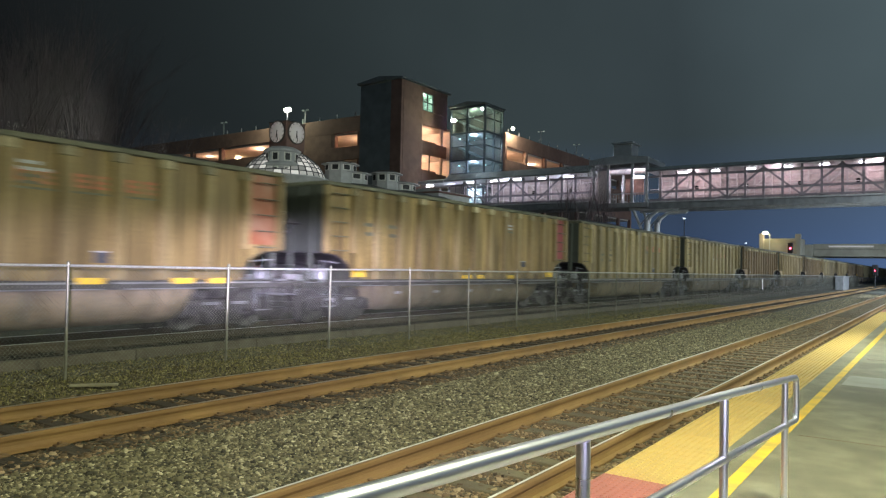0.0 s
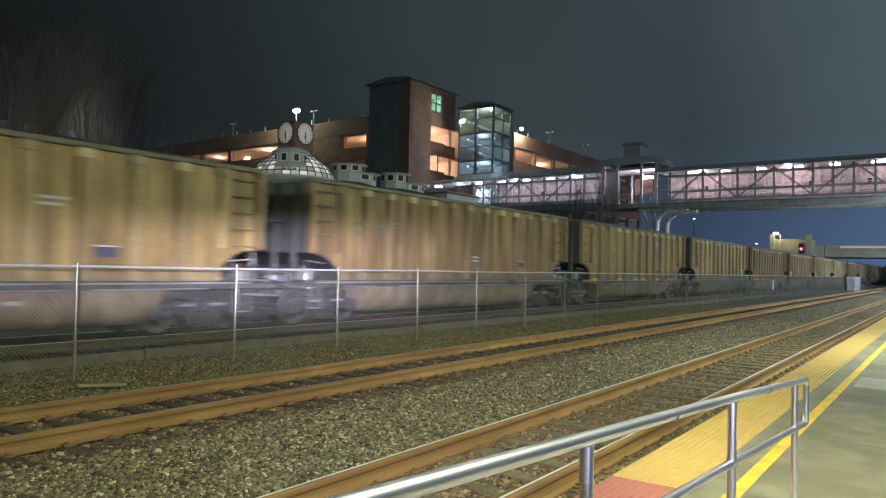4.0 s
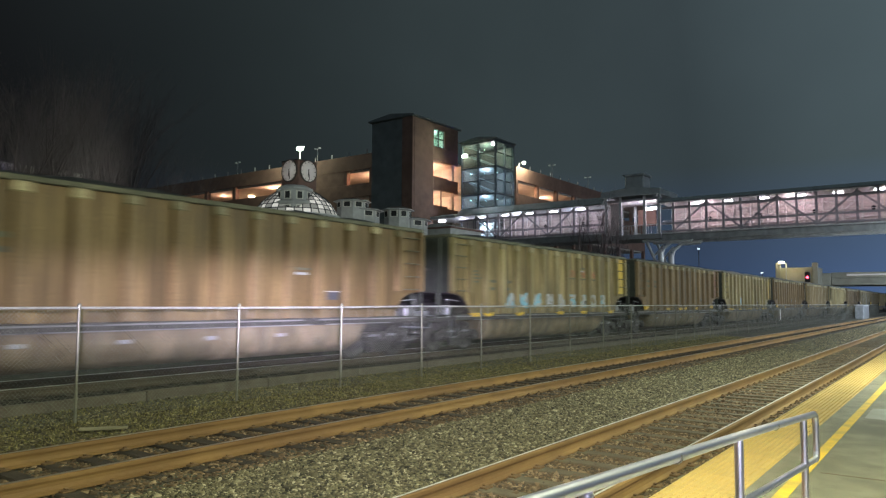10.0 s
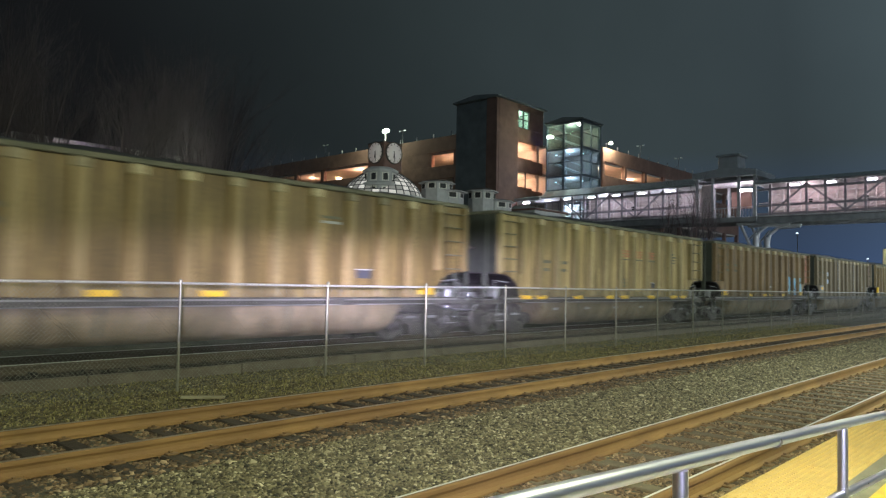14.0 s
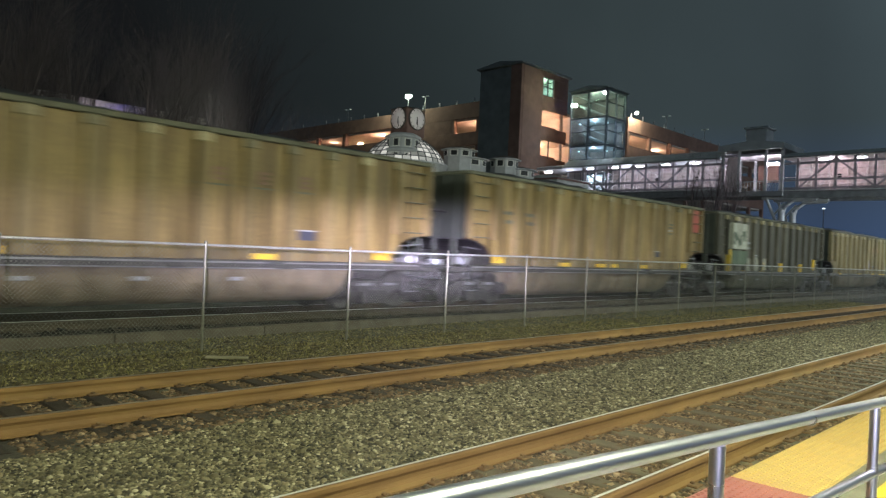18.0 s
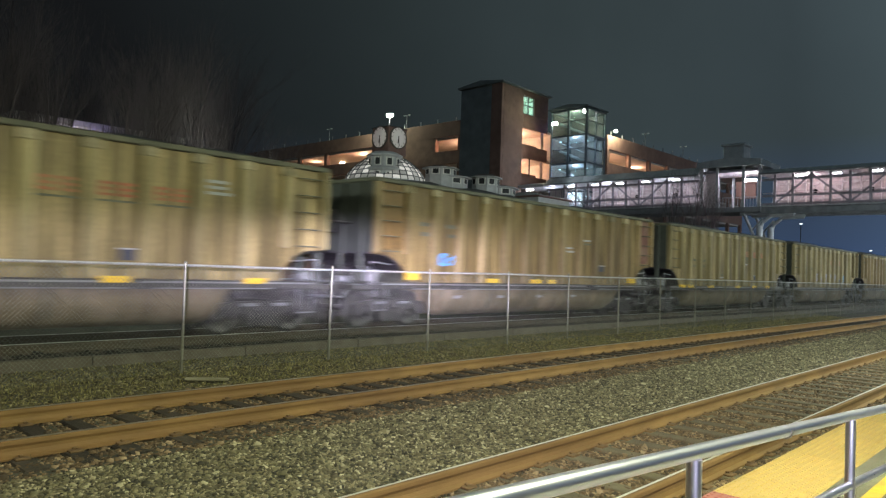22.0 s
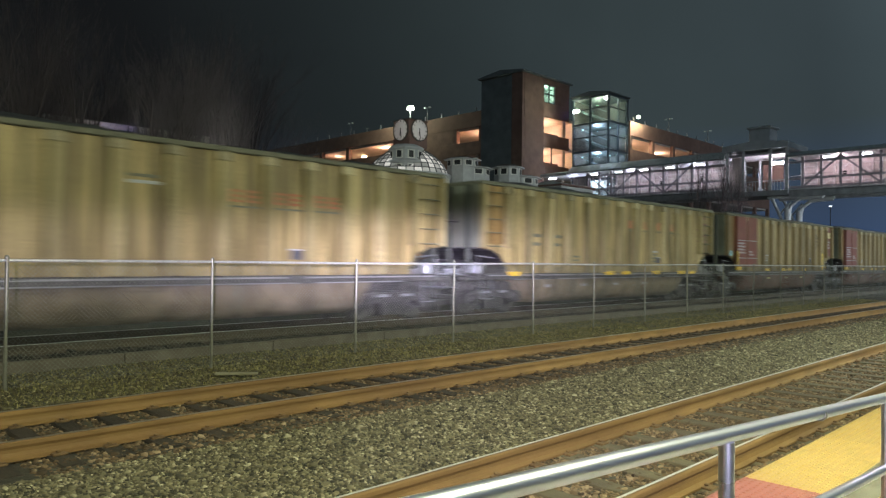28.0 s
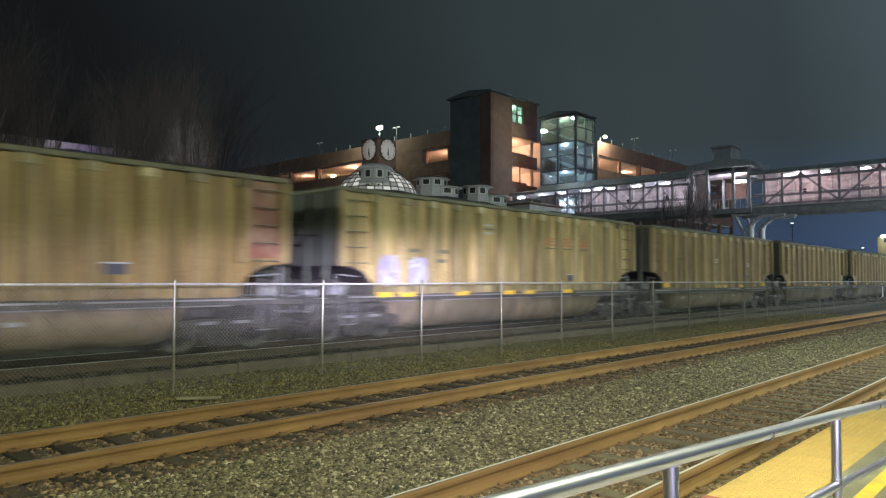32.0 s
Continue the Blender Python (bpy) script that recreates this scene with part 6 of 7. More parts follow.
def coal_car(kind, label):
    m = KINDS[kind]
    t = thing("coal_hopper_car", label, "rail car", "cars of the coal train")
    part("side_wall", m["side_wall"], None, t)
    part("side_wall", m["far_side_wall"], None, t)
    for s in (1, -1):
        side = s * (HW - 0.005)
        rot = (0, 0, 0) if s == 1 else (0, 0, 180)
        part("side_sill", m["side_sill"], None, t, at=(side, 0, 0, *rot))
        part("lower_panel", m["lower_panel"], None, t, at=(side, 0, 0, *rot))
        part("top_chord", m["top_chord"], None, t, at=(side, 0, 0, *rot))
    side = HW - 0.005
    for k in range(BAYS + 1):
        y = -LB + 0.09 + k * (2 * LB - 0.18) / BAYS
        part("rib", m["end_rib"] if k in (0, 1, BAYS - 1, BAYS) else m["rib"], None, t, at=(side, y, 0))
        if 0 < k < BAYS:
            part("rib_cap", RIBCAP, None, t, at=(side, y, 0))
    part("sill_flange", m["sill_glint"], None, t, "bright edge that draws the sill's highlight", at=(side, 0, 0))
    for y in (-2.6, 1.5):
        part("belly_seam", SEAM, None, t, at=(0, y, 0))
    for y in (-LB + 0.52, LB - 0.52):
        for k in range(5):
            part("ladder_rung", RUNG, None, t, at=(side, y, 2.0 + k * 0.38))
    for s in (-1, 1):
        e = pose(0, s * LB, 0, 0, 0, 0 if s < 0 else 180)
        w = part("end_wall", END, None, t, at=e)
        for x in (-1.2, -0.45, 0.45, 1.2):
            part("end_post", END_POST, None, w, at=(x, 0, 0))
        part("end_chord", m["end_chord"], None, t, at=e)
        part("end_platform", PLATFORM, None, t, at=e)
        part("centre_sill", DRAFT, None, t, at=e)
        part("coupler", COUPLER, None, t, at=e)
        part("grab_iron", GRAB, None, t, at=e if s < 0 else pose(0, LB, 0) @ Matrix.Scale(-1, 4, (0, 1, 0)))
        part("slope_sheet", SLOPE, None, t, at=e)
    part("air_reservoir", RES, None, t, at=(0, -LB + 0.75, 0))
    part("brake_wheel", BRAKE, None, t, at=pose(0, -LB, 0))
    part("tub", m["tub"], None, t)
    part("coal_load", HEAP, None, t, "heap of black coal")
    for y in (-6.15, 6.15):
        b = part("truck", TRUCK["bolster"], None, t, "two-axle wheel truck", at=(0, y, 0))
        part("side_frame", TRUCK["side_frame"], None, b)
        part("wear_strip", TRUCK["wear_strip"], None, b, "bright strip added as a highlight on the side frame")
        part("side_frame", TRUCK["side_frame"], None, b, at=(0, 0, 0, 0, 0, 180))
        for a in (-0.89, 0.89):
            part("wheelset", TRUCK["wheelset"], None, b, at=(0, a, 0.4826))
    return t


SIDE = HW + 0.001


def patch(t, name, y0, y1, z0, z1, material, label="", proud=0.004):
    return part(name, Mesh().box(SIDE - 0.006, SIDE + proud, y0, y1, z0, z1), material, t, label)


def end_colour(t, material, bays=1, lead=False, label=""):
    """Painted side panels at one end of a car."""
    for k in range(bays):
        a = LB - 0.09 - (k + 1) * (2 * LB - 0.18) / BAYS + 0.1
        b = a + SPAN - 0.2
        z0 = 2.06 if k == 0 else 2.0
        y0, y1 = (-b, -a) if lead else (a, b)
        patch(t, "painted_panel", y0, y1, z0, TOPZ - 0.13, material, label)


def reflectors(t, ys, z=1.52, w=0.42, h=0.13):
    for y in ys:
        part("reflector", Mesh().box(SIDE, SIDE + 0.09, y - w / 2, y + w / 2, z - h / 2, z + h / 2), REFLECT, t, "yellow reflective strip")


def stencils(t, seed, n=3):
    """Writing too small to read: rows of short bars."""
    r = random.Random(seed)
    for _ in range(n):
        y, z = r.uniform(-5.5, 5.0), r.choice((1.6, 2.3, 2.6, 2.95))
        k = round((y + LB) / SPAN - 0.5)
        y = -LB + 0.09 + (k + 0.5) * (2 * LB - 0.18) / BAYS
        for j in range(r.choice((2, 3, 4))):
            patch(t, "stencil_bar", y - 0.3, y + r.uniform(0.05, 0.33), z + j * 0.12, z + j * 0.12 + 0.06, r.choice((DECAL, CHORD_D)))


def tags(t, seed, y0, y1, z0, z1, colours, fill=None, lift=0.0):
    """Sprayed strokes in the bays between ribs: wandering bands, a filled patch here and there."""
    r = random.Random(seed)
    k0, k1 = int((y0 + LB) / SPAN), int((y1 + LB) / SPAN)
    for k in range(k0, k1 + 1):
        c = -LB + 0.09 + (k + 0.5) * (2 * LB - 0.18) / BAYS
        if fill:
            poly = [(c + 0.40 * math.copysign(abs(math.cos(q)) ** 0.45, math.cos(q)) * r.uniform(0.88, 1.0), (z0 + z1) / 2 + (z1 - z0) / 2 * math.copysign(abs(math.sin(q)) ** 0.45, math.sin(q)) * r.uniform(0.85, 1.0)) for q in (6.2832 * i / 14 + 0.2 for i in range(14))]
            part("graffiti_fill", Mesh().prism(poly, "x", SIDE - 0.006, SIDE + 0.002), fill, t)
        for layer, colour in enumerate(r.sample(colours, min(2, len(colours)))):
            out = SIDE + 0.003 + 0.002 * layer + lift
            y, z, a = c + r.uniform(-0.3, 0.3), r.uniform(z0, z1), r.uniform(0, 6.28)
            w, line = r.uniform(0.03, 0.06), []
            for _ in range(26):
                a += r.uniform(-0.9, 0.9)
                p, q = y + 0.15 * math.cos(a), z + 0.15 * math.sin(a)
                if abs(p - c) > 0.36 or not z0 <= q <= z1:
                    a += 2.2
                    p, q = max(c - 0.36, min(c + 0.36, p)), max(z0, min(z1, q))
                line.append((p, q, -math.sin(a) * w, math.cos(a) * w))
                y, z = p, q
            # one continuous band that wanders to and fro
            vs = [v for p, q, u, d in line for v in ((out, p + u, q + d), (out, p - u, q - d), (SIDE - 0.006, p - u, q - d), (SIDE - 0.006, p + u, q + d))]
            m = Mesh().add(vs, [(4 * i + e, 4 * i + 4 + e, 4 * i + 4 + (e + 1) % 4, 4 * i + (e + 1) % 4) for i in range(len(line) - 1) for e in range(4)])
            part("graffiti_stroke", m, colour, t)


BASE = {k: None for k in KINDS}
LABELS = {"brown": "chestnut-brown grimy coal hopper car heaped with coal", "plain": "ochre-brown grimy coal hopper car heaped with coal", "light": "streaked cream coal hopper car heaped with coal", "grey": "grey-beige coal hopper car with white ladders on its side", "green": "dark olive coal hopper car with a white emblem square", "red": "tan coal hopper car with brown panels and red belly"}
FIRST, LAST = -1, 51
LIGHT = {1, 2, 10, 11, 13, 15, 18, 25, 27, 29, 30, 35, 36, 39, 41, 45, 49}
BROWN = {3, 5, 8, 9, 12, 14, 16, 19, 26, 33, 34}
TRAIN = {}
for k in range(FIRST, LAST + 1):
    kind = "grey" if k == 20 else "green" if k == 24 else "red" if k in (37, 38) else "light" if k in LIGHT else "brown" if k in BROWN else "plain"
    if BASE[kind] is None:
        BASE[kind] = car = coal_car(kind, LABELS[kind])
        car["fresh"] = 1
    else:
        car = None
    TRAIN[k] = (kind, car)
# copies are made before anything is painted on the cars
for k in TRAIN:
    kind, car = TRAIN[k]
    TRAIN[k] = car or copy_thing(BASE[kind], pose(0, 0, 0))


def lettering(t, y, z, n=3, colour=None):
    """Faded owner's lettering that cannot be read: one block to a bay, over a dark line."""
    for j in range(n):
        c = y + 1.04 * j
        m = Mesh()
        for a in (-0.34, 0.04):
            m.box(SIDE - 0.006, SIDE + 0.004, c + a, c + a + 0.07, z - 0.13, z + 0.13)
            for q in (-0.13, -0.025, 0.08):
                m.box(SIDE - 0.006, SIDE + 0.0035, c + a + 0.07, c + a + 0.27, z + q, z + q + 0.05)
        part("lettering_block", m, colour or C_LETTER, t)
        patch(t, "lettering_line", c - 0.4, c + 0.4, z - 0.24, z - 0.20, CHORD_D)


def data_lines(t, y, z, colour=None):
    for j in (0, 1):
        for i, w in enumerate((0.34, 0.27)):
            patch(t, "stencil_bar", y + 1.04 * j - w, y + 1.04 * j + w, z - 0.26 * i, z - 0.26 * i + 0.1, colour or CHORD_D)


def plates(t, y, z):
    patch(t, "data_plate", y - 0.22, y + 0.22, z - 0.1, z + 0.1, BLUEBLACK, "small dark data plate with a pale edge")
    patch(t, "data_plate_edge", y - 0.25, y + 0.25, z + 0.1, z + 0.13, DECAL)


for k in range(FIRST, LAST + 1, 2):
    for y in (-4.05, -2.05, -0.05, 1.95):
        part("belly_plate", MARK, None, TRAIN[k + 1] if k + 1 <= LAST else TRAIN[LAST - 1], at=(0, y, 0))
# a few cars get a paler leading end, the light on it put into its colour
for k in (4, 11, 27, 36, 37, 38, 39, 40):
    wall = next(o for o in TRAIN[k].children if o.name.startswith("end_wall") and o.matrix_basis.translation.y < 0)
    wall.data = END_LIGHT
    tagged(wall, "end wall toned paler as when lit")
    if k == 11:
        # thin dark sheet as the shadow on the end's near side
        part("dark_recess", Mesh().box(0.62, 1.5, -0.045, -0.031, 2.12, 3.5, 0.005), END_SHADED, wall)


GOLD_SHEET = car_skin("golden_leading_sheet", (0.105, 0.060, 0.016), (0.185, 0.110, 0.030), (0.27, 0.168, 0.055))
for k in (6, 11, 16, 22, 28, 36, 37, 38, 39, 40):
    end_colour(TRAIN[k], GOLD_SHEET, 1, True, "golden brown leading panel")


LONG_A = (-5.9, -5.08, -2.9, -0.72, 0.37, 2.58, 4.6, 5.5)
LONG_B = (-2.65, -0.45, 0.35, 2.5)
for k, car in TRAIN.items():
    if "fresh" in car:
        del car["fresh"]
    r = random.Random(900 + k)
    end = {-1: C_ORANGE, 0: C_CRIMSON, 7: C_ORANGE, 11: C_YELLOW, 13: C_YELLOW, 14: C_RED, 15: C_YELLOW, 19: C_ORANGE, 20: C_RED, 28: C_RED, 31: C_RED, 33: C_BROWN, 40: C_RED}.get(k)
    if end:
        end_colour(car, end, 1, label="painted end panel")
    style = "C" if k in (9, 21, 24, 26, 31, 33) else "A" if k in LIGHT or k in (-1, 3, 6, 8) else "B"
    plain = k in (1, 2, 3, 4, 5, 7, 9, 10, 12, 20, 30, 35, 40)     # no reflective strips left on these
    if style == "A":
        reflectors(car, [] if plain else [y for y in LONG_A if r.random() < 0.88], 1.21, 0.5, 0.12)
        lettering(car, 1.0 if k == 36 else 0.52 if k in (-1, 8, 30) else 1.55 if k % 2 else 0.52, 3.1 if k == -1 else 2.95 if k == 36 else 2.86, 4 if k in (-1, 36) else 3)
        data_lines(car, -4.85, 2.32)
        plates(car, 2.9, 1.66)
    elif style == "B":
        reflectors(car, [] if plain else [y for y in LONG_B if r.random() < 0.9], 1.3, 0.5, 0.12)
        reflectors(car, [] if plain else [-6.0, 5.78], 1.4, 0.48, 0.22)
        data_lines(car, -5.4, 2.72)
        plates(car, 3.6, 1.78)
        if k in (16, 22, 32):
            lettering(car, 1.25, 2.95, 3, C_RED)
    else:
        if k not in (24, 31):
            reflectors(car, [-6.35], 1.74, 0.4, 0.46)
        reflectors(car, [] if k == 31 else [-4.1, -1.95, 0.7] + ([] if k in (9, 21) else [3.75]), 1.45, 0.27, 0.44)
        reflectors(car, [5.9], 1.66, 0.2, 0.6)
        data_lines(car, -6.0 + 0.05, 2.7)
    stencils(car, 500 + k, r.choice((1, 2)))
tags(TRAIN[3], 11, -4.2, -3.2, 1.5, 1.9, [TAG_WHITE])
tags(TRAIN[15], 1, -3.1, -2.7, 1.55, 2.05, [TAG_CYAN, TAG_WHITE], TAG_BLUE)
tags(TRAIN[13], 2, -3.8, 4.2, 1.45, 1.95, [TAG_CYAN, TAG_WHITE, TAG_WHITE])
tags(TRAIN[16], 12, 2.2, 3.1, 1.5, 2.2, [TAG_WHITE])
tags(TRAIN[16], 13, 0.1, 0.7, 1.6, 2.0, [TAG_BLUE])
tags(TRAIN[19], 3, 3.2, 5.9, 1.3, 2.35, [TAG_BLUE, CHORD_D], TAG_CYAN)
tags(TRAIN[24], 4, -3.7, -1.3, 1.26, 1.85, [FAINT, EMBLEM], EMBLEM)
tags(TRAIN[30], 8, 3.3, 3.9, 1.62, 2.0, [TAG_BLUE, TAG_CYAN])
tags(TRAIN[30], 14, -2.2, 1.4, 1.5, 2.1, [FAINT, FAINT_B])
tags(TRAIN[25], 15, 0.2, 2.0, 1.5, 2.1, [FAINT_B])
tags(TRAIN[28], 16, -5.2, -4.8, 1.7, 2.0, [TAG_BLUE])
tags(TRAIN[41], 7, -5.7, -4.4, 1.45, 2.2, [TAG_WHITE, TAG_LILAC], TAG_LILAC)
tags(TRAIN[9], 9, -3.0, -1.0, 1.5, 2.0, [TAG_WHITE])
# the mural: a pale block with a dark arched outline in every bay, running down over the belly
MINT, SKYISH, BEIGE = (mat(n, a, b, 0.5, scale=5, bump=0, dirt=d, dirt_scale=3.5, dirt_amount=0.8) for n, a, b, d in (("mint_spray_paint", (0.30, 0.41, 0.39), (0.42, 0.53, 0.50), (0.12, 0.16, 0.24)), ("sky_spray_paint", (0.28, 0.37, 0.53), (0.41, 0.49, 0.62), (0.36, 0.36, 0.37)), ("beige_spray_paint", (0.38, 0.37, 0.34), (0.50, 0.49, 0.46), (0.20, 0.23, 0.35))))
for j, (top, upper, lower) in enumerate(((0, None, None), (0, None, TAG_BLUE), (1.55, FAINT, TAG_BLUE), (1.95, SKYISH, BEIGE), (2.07, MINT, TAG_BLUE), (2.07, BEIGE, MINT), (2.1, SKYISH, TAG_LILAC), (2.1, MINT, BEIGE))):
    y = -0.52 + (j - 4) * (2 * LB - 0.18) / BAYS
    w = 0.44
    arch = [(y - w, 1.24), (y + w, 1.24), (y + w, top - 0.14), (y + w - 0.12, top - 0.02), (y, top + 0.01), (y - w + 0.12, top - 0.02), (y - w, top - 0.14)]
    if upper:
        part("mural_block", Mesh().prism(arch, "x", SIDE - 0.006, SIDE + 0.006), upper, TRAIN[39], "pale sprayed block of a mural")
    if j > 3:
        rim = Mesh()
        for p, q in zip(arch[1:], arch[2:] + arch[:1]):
            d = Vector((q[0] - p[0], q[1] - p[1])).normalized() * 0.045
            rim.prism([(p[0] + d.y, p[1] - d.x), (p[0] - d.y, p[1] + d.x), (q[0] - d.y, q[1] + d.x), (q[0] + d.y, q[1] - d.x)], "x", SIDE - 0.006, SIDE + 0.011)
        part("mural_outline", rim, BLUEBLACK, TRAIN[39])
    if lower:
        part("mural_patch", Mesh().box(1.4, 1.545, y - 0.47, y + 0.47, 0.45, 0.98, 0.03), lower, TRAIN[39])
        patch(TRAIN[39], "mural_sill", y - 0.47, y + 0.47, 1.062, 1.145, (TAG_LILAC, TAG_PINK)[j % 2] if j > 2 else TAG_BLUE, "", 0.05)
tags(TRAIN[39], 5, -0.6, 2.9, 1.3, 1.9, [TAG_WHITE, TAG_CYAN, TAG_PINK, SKYISH], None, 0.006)
tags(TRAIN[39], 6, 3.2, 3.8, 1.6, 2.35, [SKYISH, TAG_CYAN], FAINT_B)
for y, z in ((-6.1, 1.77), (-4.9, 1.94)):
    # a white splash struck through with a blue line
    part("graffiti_fill", Mesh().prism([(y - 0.38, z - 0.1), (y - 0.1, z - 0.17), (y + 0.36, z - 0.12), (y + 0.42, z + 0.06), (y + 0.1, z + 0.15), (y - 0.34, z + 0.18)], "x", SIDE - 0.006, SIDE + 0.13), BEIGE, TRAIN[39])
    part("graffiti_stroke", Mesh().prism([(y - 0.34, z + 0.06), (y - 0.3, z + 0.1), (y + 0.4, z - 0.03), (y + 0.36, z - 0.08)], "x", SIDE - 0.006, SIDE + 0.135), TAG_BLUE, TRAIN[39])
tags(TRAIN[39], 17, 4.3, 4.9, 1.4, 2.15, [TAG_WHITE, SKYISH, TAG_BLUE])
for y, w, z0, z1 in ((-2.42, 0.17, 1.9, 2.45), (-1.68, 0.22, 1.75, 3.55)):
    patch(TRAIN[39], "cream_patch", y - w, y + w, z0, z1, C_CREAM)
for j in range(5):
    patch(TRAIN[36], "stencil_bar", 6.0 + 0.08 * (j % 2), 7.0 - 0.1 * (j % 3), 2.45 + 0.24 * j, 2.51 + 0.24 * j, C_RED, "", 0.012)
part("white_ladder", WLAD, None, TRAIN[38], "white painted corner ladder", at=(HW, 7.22, 0))
part("white_ladder", WLAD, None, TRAIN[39], "white painted corner ladder", at=(HW, -7.22, 0))
for y in (-2.1, 2.0):
    part("white_ladder", WLAD, None, TRAIN[20], "white painted ladder", at=(HW, y, 0))
for y0, y1, z0, z1 in ((-5.16, -4.26, 2.56, 2.82), (-5.18, -4.24, 2.07, 2.34), (-4.02, -3.64, 2.07, 2.36), (-6.1, -5.3, 1.6, 1.92), (-2.9, -2.6, 1.6, 1.76)):
    patch(TRAIN[20], "data_panel", y0, y1, z0, z1, SKYISH if z0 > 2 else DECAL, "pale painted data panel", 0.012)
patch(TRAIN[20], "reflector", -5.92, -5.5, 1.66, 1.84, REFLECT, "yellow reflective strip", 0.02)
C_MAROON = mat("maroon_paint", (0.115, 0.034, 0.026), (0.165, 0.052, 0.040), 0.7, scale=3, bump=0.06, dirt=(0.16, 0.075, 0.045), dirt_scale=1.3, dirt_amount=0.5)
def round_emblem(t, y, z):
    """A faded round emblem, drawn as a dark ring round three short bars."""
    ring = lambda a: [(y + a * math.cos(6.2832 * i / 20), z + 0.88 * a * math.sin(6.2832 * i / 20)) for i in range(20)]
    outer, inner = ring(0.46), ring(0.37)
    vs = [(SIDE + 0.005, p, q) for p, q in outer + inner] + [(SIDE - 0.006, p, q) for p, q in outer + inner]
    e = part("emblem_ring", Mesh().add(vs, [(i, (i + 1) % 20, 20 + (i + 1) % 20, 20 + i) for i in range(20)] + [(i, 40 + i, 40 + (i + 1) % 20, (i + 1) % 20) for i in range(20)] + [(20 + i, 20 + (i + 1) % 20, 60 + (i + 1) % 20, 60 + i) for i in range(20)]), FADED_DARK, t, "faded dark round emblem")
    for j, w in ((-0.16, 0.22), (0.0, 0.30), (0.16, 0.22)):
        part("emblem_bar", Mesh().box(SIDE - 0.006, SIDE + 0.004, y - w, y + w, z + j - 0.05, z + j + 0.05), FADED_DARK, e)


round_emblem(TRAIN[31], 4.5, 2.98)
for k in (37, 38):
    car = TRAIN[k]
    for o in [o for o in car.children if o.name.startswith("ladder_rung")]:
        bpy.data.objects.remove(o)
    # two maroon bays with thin white lines and rows of writing too small to read
    for y in (-5.9, -4.71):
        patch(car, "painted_panel", y - 0.52, y + 0.52, 1.45, TOPZ - 0.13, C_MAROON, "maroon painted panel", 0.16)
        for z in (1.82, 2.62):
            patch(car, "white_line", y - 0.5, y + 0.5, z, z + 0.03, DECAL, "", 0.165)
    for j in range(4):
        patch(car, "stencil_bar", -6.35, -5.55 - 0.07 * (j % 2), 2.04 + 0.14 * j, 2.12 + 0.14 * j, TAG_PINK, "", 0.165)
    for j in range(2):
        patch(car, "stencil_bar", -5.1, -4.6 - 0.15 * j, 1.96 + 0.13 * j, 2.04 + 0.13 * j, TAG_PINK, "", 0.165)
    # the last bay: maroon under a cream block, with rows of white writing
    patch(car, "painted_panel", 6.22, 7.14, 2.06, TOPZ - 0.13, C_MAROON, "maroon painted end panel", 0.012)
    patch(car, "cream_patch", 6.24, 7.12, 3.1, 3.42, C_CREAM if k == 37 else TAG_PINK, "", 0.018)
    for j in range(3):
        patch(car, "stencil_bar", 6.3, 7.05 - 0.12 * (j % 2), 2.5 + 0.16 * j, 2.6 + 0.16 * j, TAG_PINK, "", 0.018)
    round_emblem(car, 4.67, 2.85)
    for y in (-2.05, 0.4, 2.6):
        part("belly_plate", Mesh().box(1.44, 1.535, y - 0.15, y + 0.15, 0.84, 0.92), C_CREAM, car)
patch(TRAIN[37], "yellow_bar", -6.42, -6.3, 1.5, 2.15, C_YELLOW, "yellow painted bar", 0.17)
patch(TRAIN[37], "yellow_bar", 5.62, 5.9, 1.55, 2.2, C_YELLOW, "yellow painted bar", 0.02)
patch(TRAIN[37], "data_plate", -6.88, -6.62, 1.92, 2.16, TAG_CYAN)
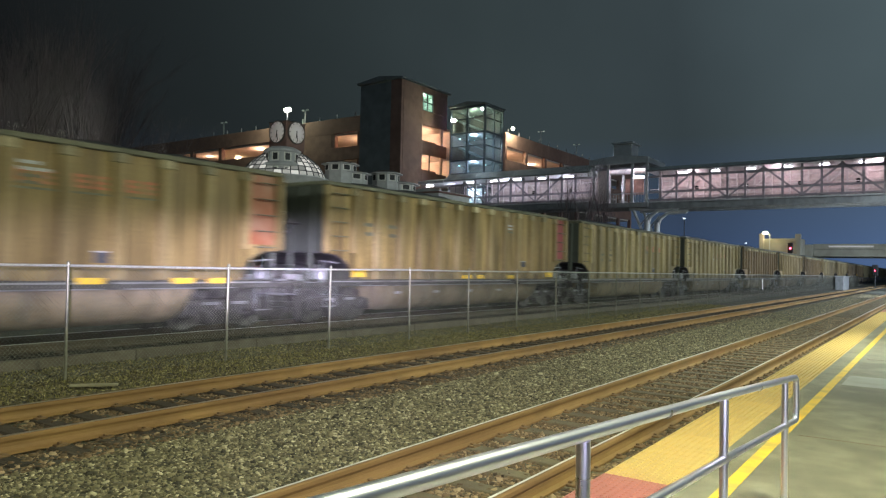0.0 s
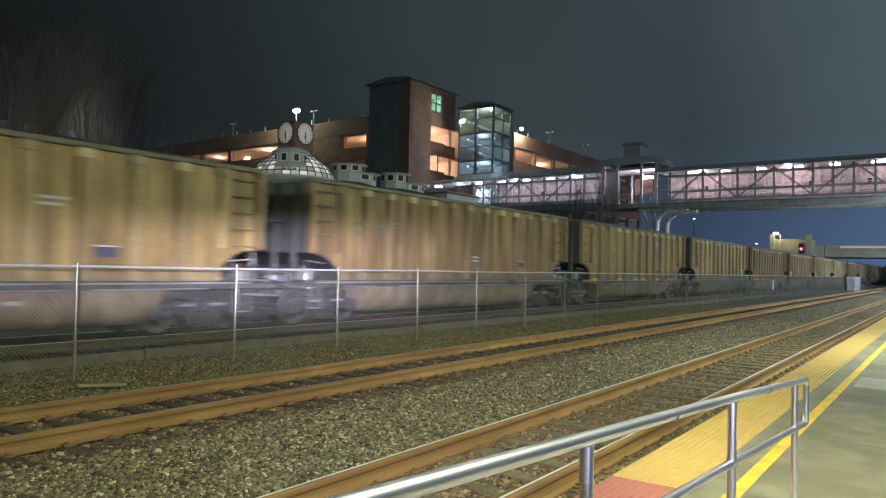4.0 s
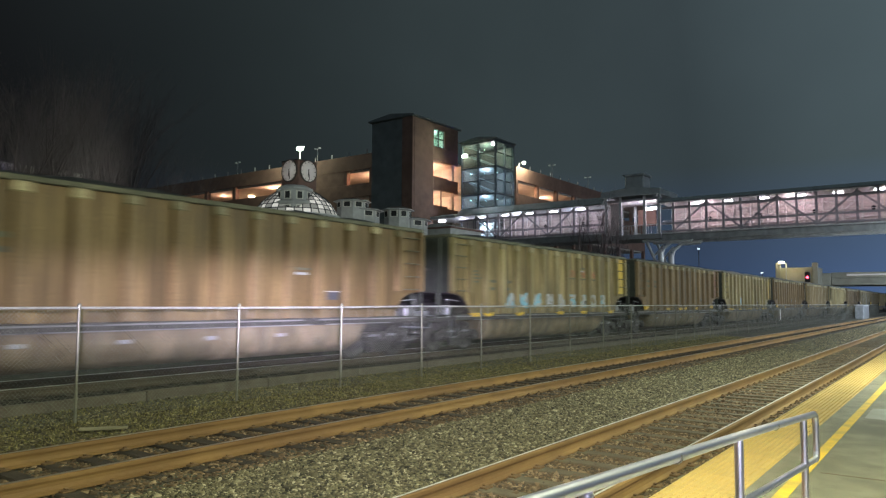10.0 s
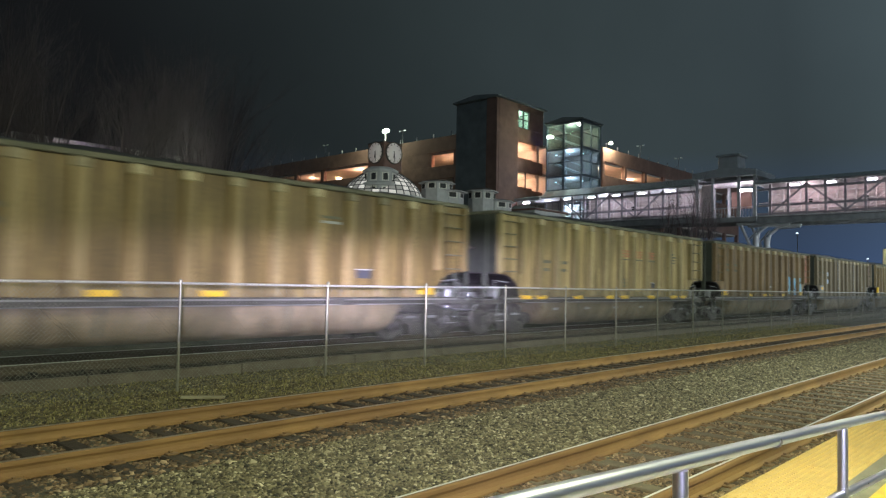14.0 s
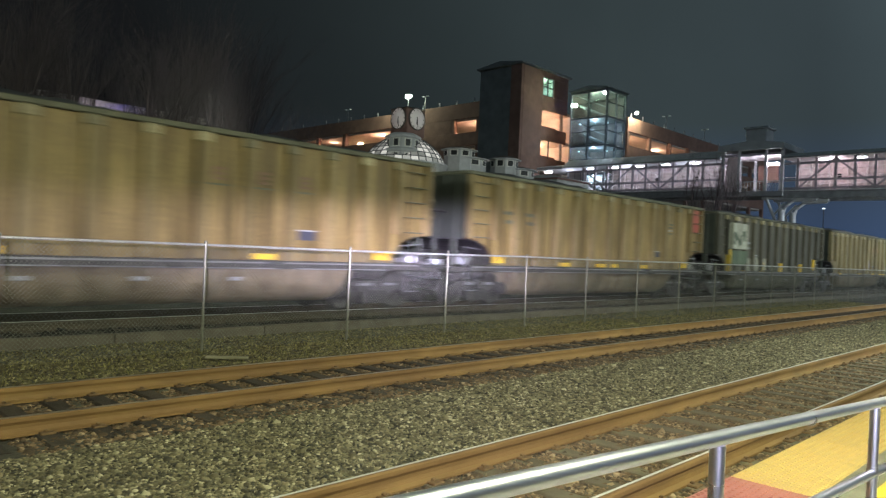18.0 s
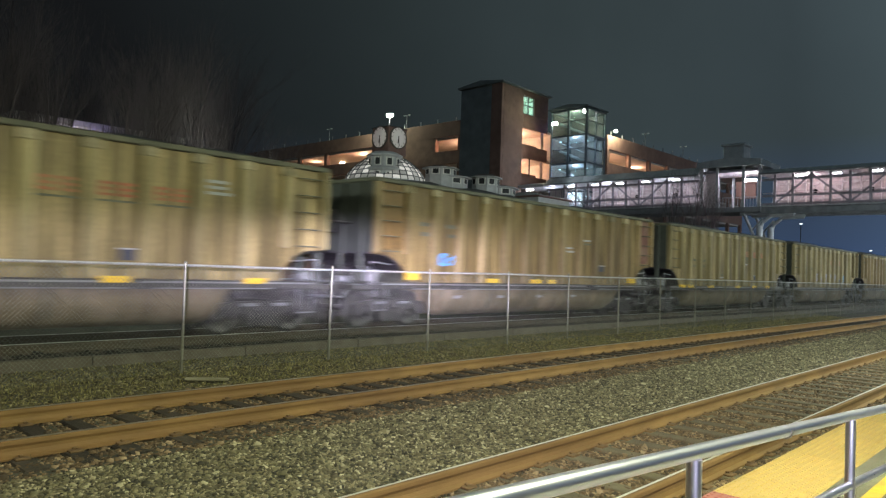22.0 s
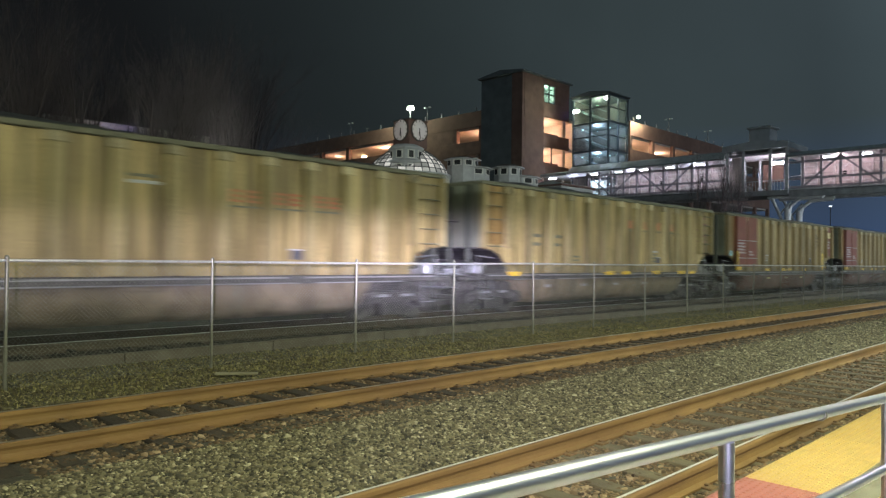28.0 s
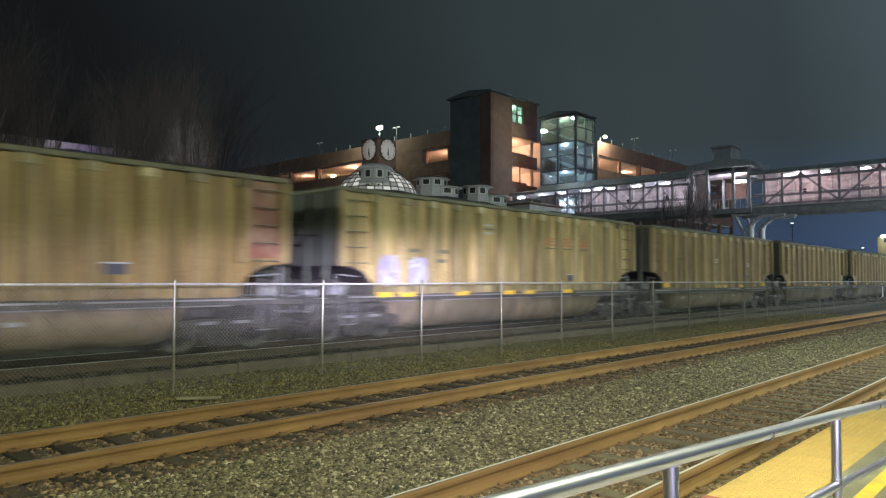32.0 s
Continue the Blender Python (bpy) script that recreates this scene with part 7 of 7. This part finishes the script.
# emblem of the dark car: a white square with a dark zigzag, drawn as plain shapes
patch(TRAIN[24], "emblem_square", -5.85, -4.1, 2.24, 3.42, EMBLEM, "faded white emblem square", 0.165)
for shape in ([(-5.7, 2.98), (-5.5, 3.02), (-5.0, 2.62), (-4.95, 2.86), (-4.75, 2.9), (-4.82, 2.42), (-5.05, 2.4), (-5.5, 2.74), (-5.5, 2.42), (-5.7, 2.42)], [(-4.75, 3.05), (-4.35, 3.12), (-4.35, 2.62), (-4.6, 2.58), (-4.58, 2.86), (-4.75, 2.83)]):
    part("emblem_shape", Mesh().prism(shape, "x", SIDE + 0.16, SIDE + 0.17), EMBLEM_G, TRAIN[24])
patch(TRAIN[24], "green_patch", -5.78, -4.05, 1.5, 2.16, EMBLEM_G, "faded green painted patch", 0.16)
part("yellow_bar", Mesh().box(SIDE, SIDE + 0.17, -6.09, -5.91, 1.2, 2.2), C_YELLOW, TRAIN[24], "tall yellow painted bar")
# the car before it ends in a bright red half panel
patch(TRAIN[23], "painted_panel", 6.2, 7.15, 2.78, TOPZ - 0.13, C_BRIGHT, "bright red painted half panel", 0.012)


def ahead(t):
    """How far the train's first joint stands along the track at t seconds."""
    return 13.509 - 20.4136 * t - 0.0124047 * t * t - 0.0000255 * t ** 3


def motions():
    for k, car in TRAIN.items():
        walk(car, [(t, pose(-14.9, ahead(t) + PITCH * k + LB, TRAIN_Z)) for t in range(33)])
    # wheels roll with the train; alike wheelsets share their keys
    turned = {}
    for car in TRAIN.values():
        for truck in car.children:
            for ob in truck.children:
                if not ob.name.startswith("wheelset"):
                    continue
                y = round(ob.matrix_basis.translation.y, 2)
                if y not in turned:
                    rows = [(i / FPS, pose(0, y, 0.4826) @ Matrix.Rotation((13.509 - ahead(i / FPS)) / 0.4826, 4, "X")) for i in range(32 * FPS + 1)]
                    walk(ob, rows)
                    turned[y] = (ob.animation_data.action, ob.animation_data.action_slot)
                elif not ob.animation_data:
                    ob.rotation_mode = "QUATERNION"
                    ob.animation_data_create()
                    ob.animation_data.action = turned[y][0]
                    ob.animation_data.action_slot = turned[y][1]


motions()
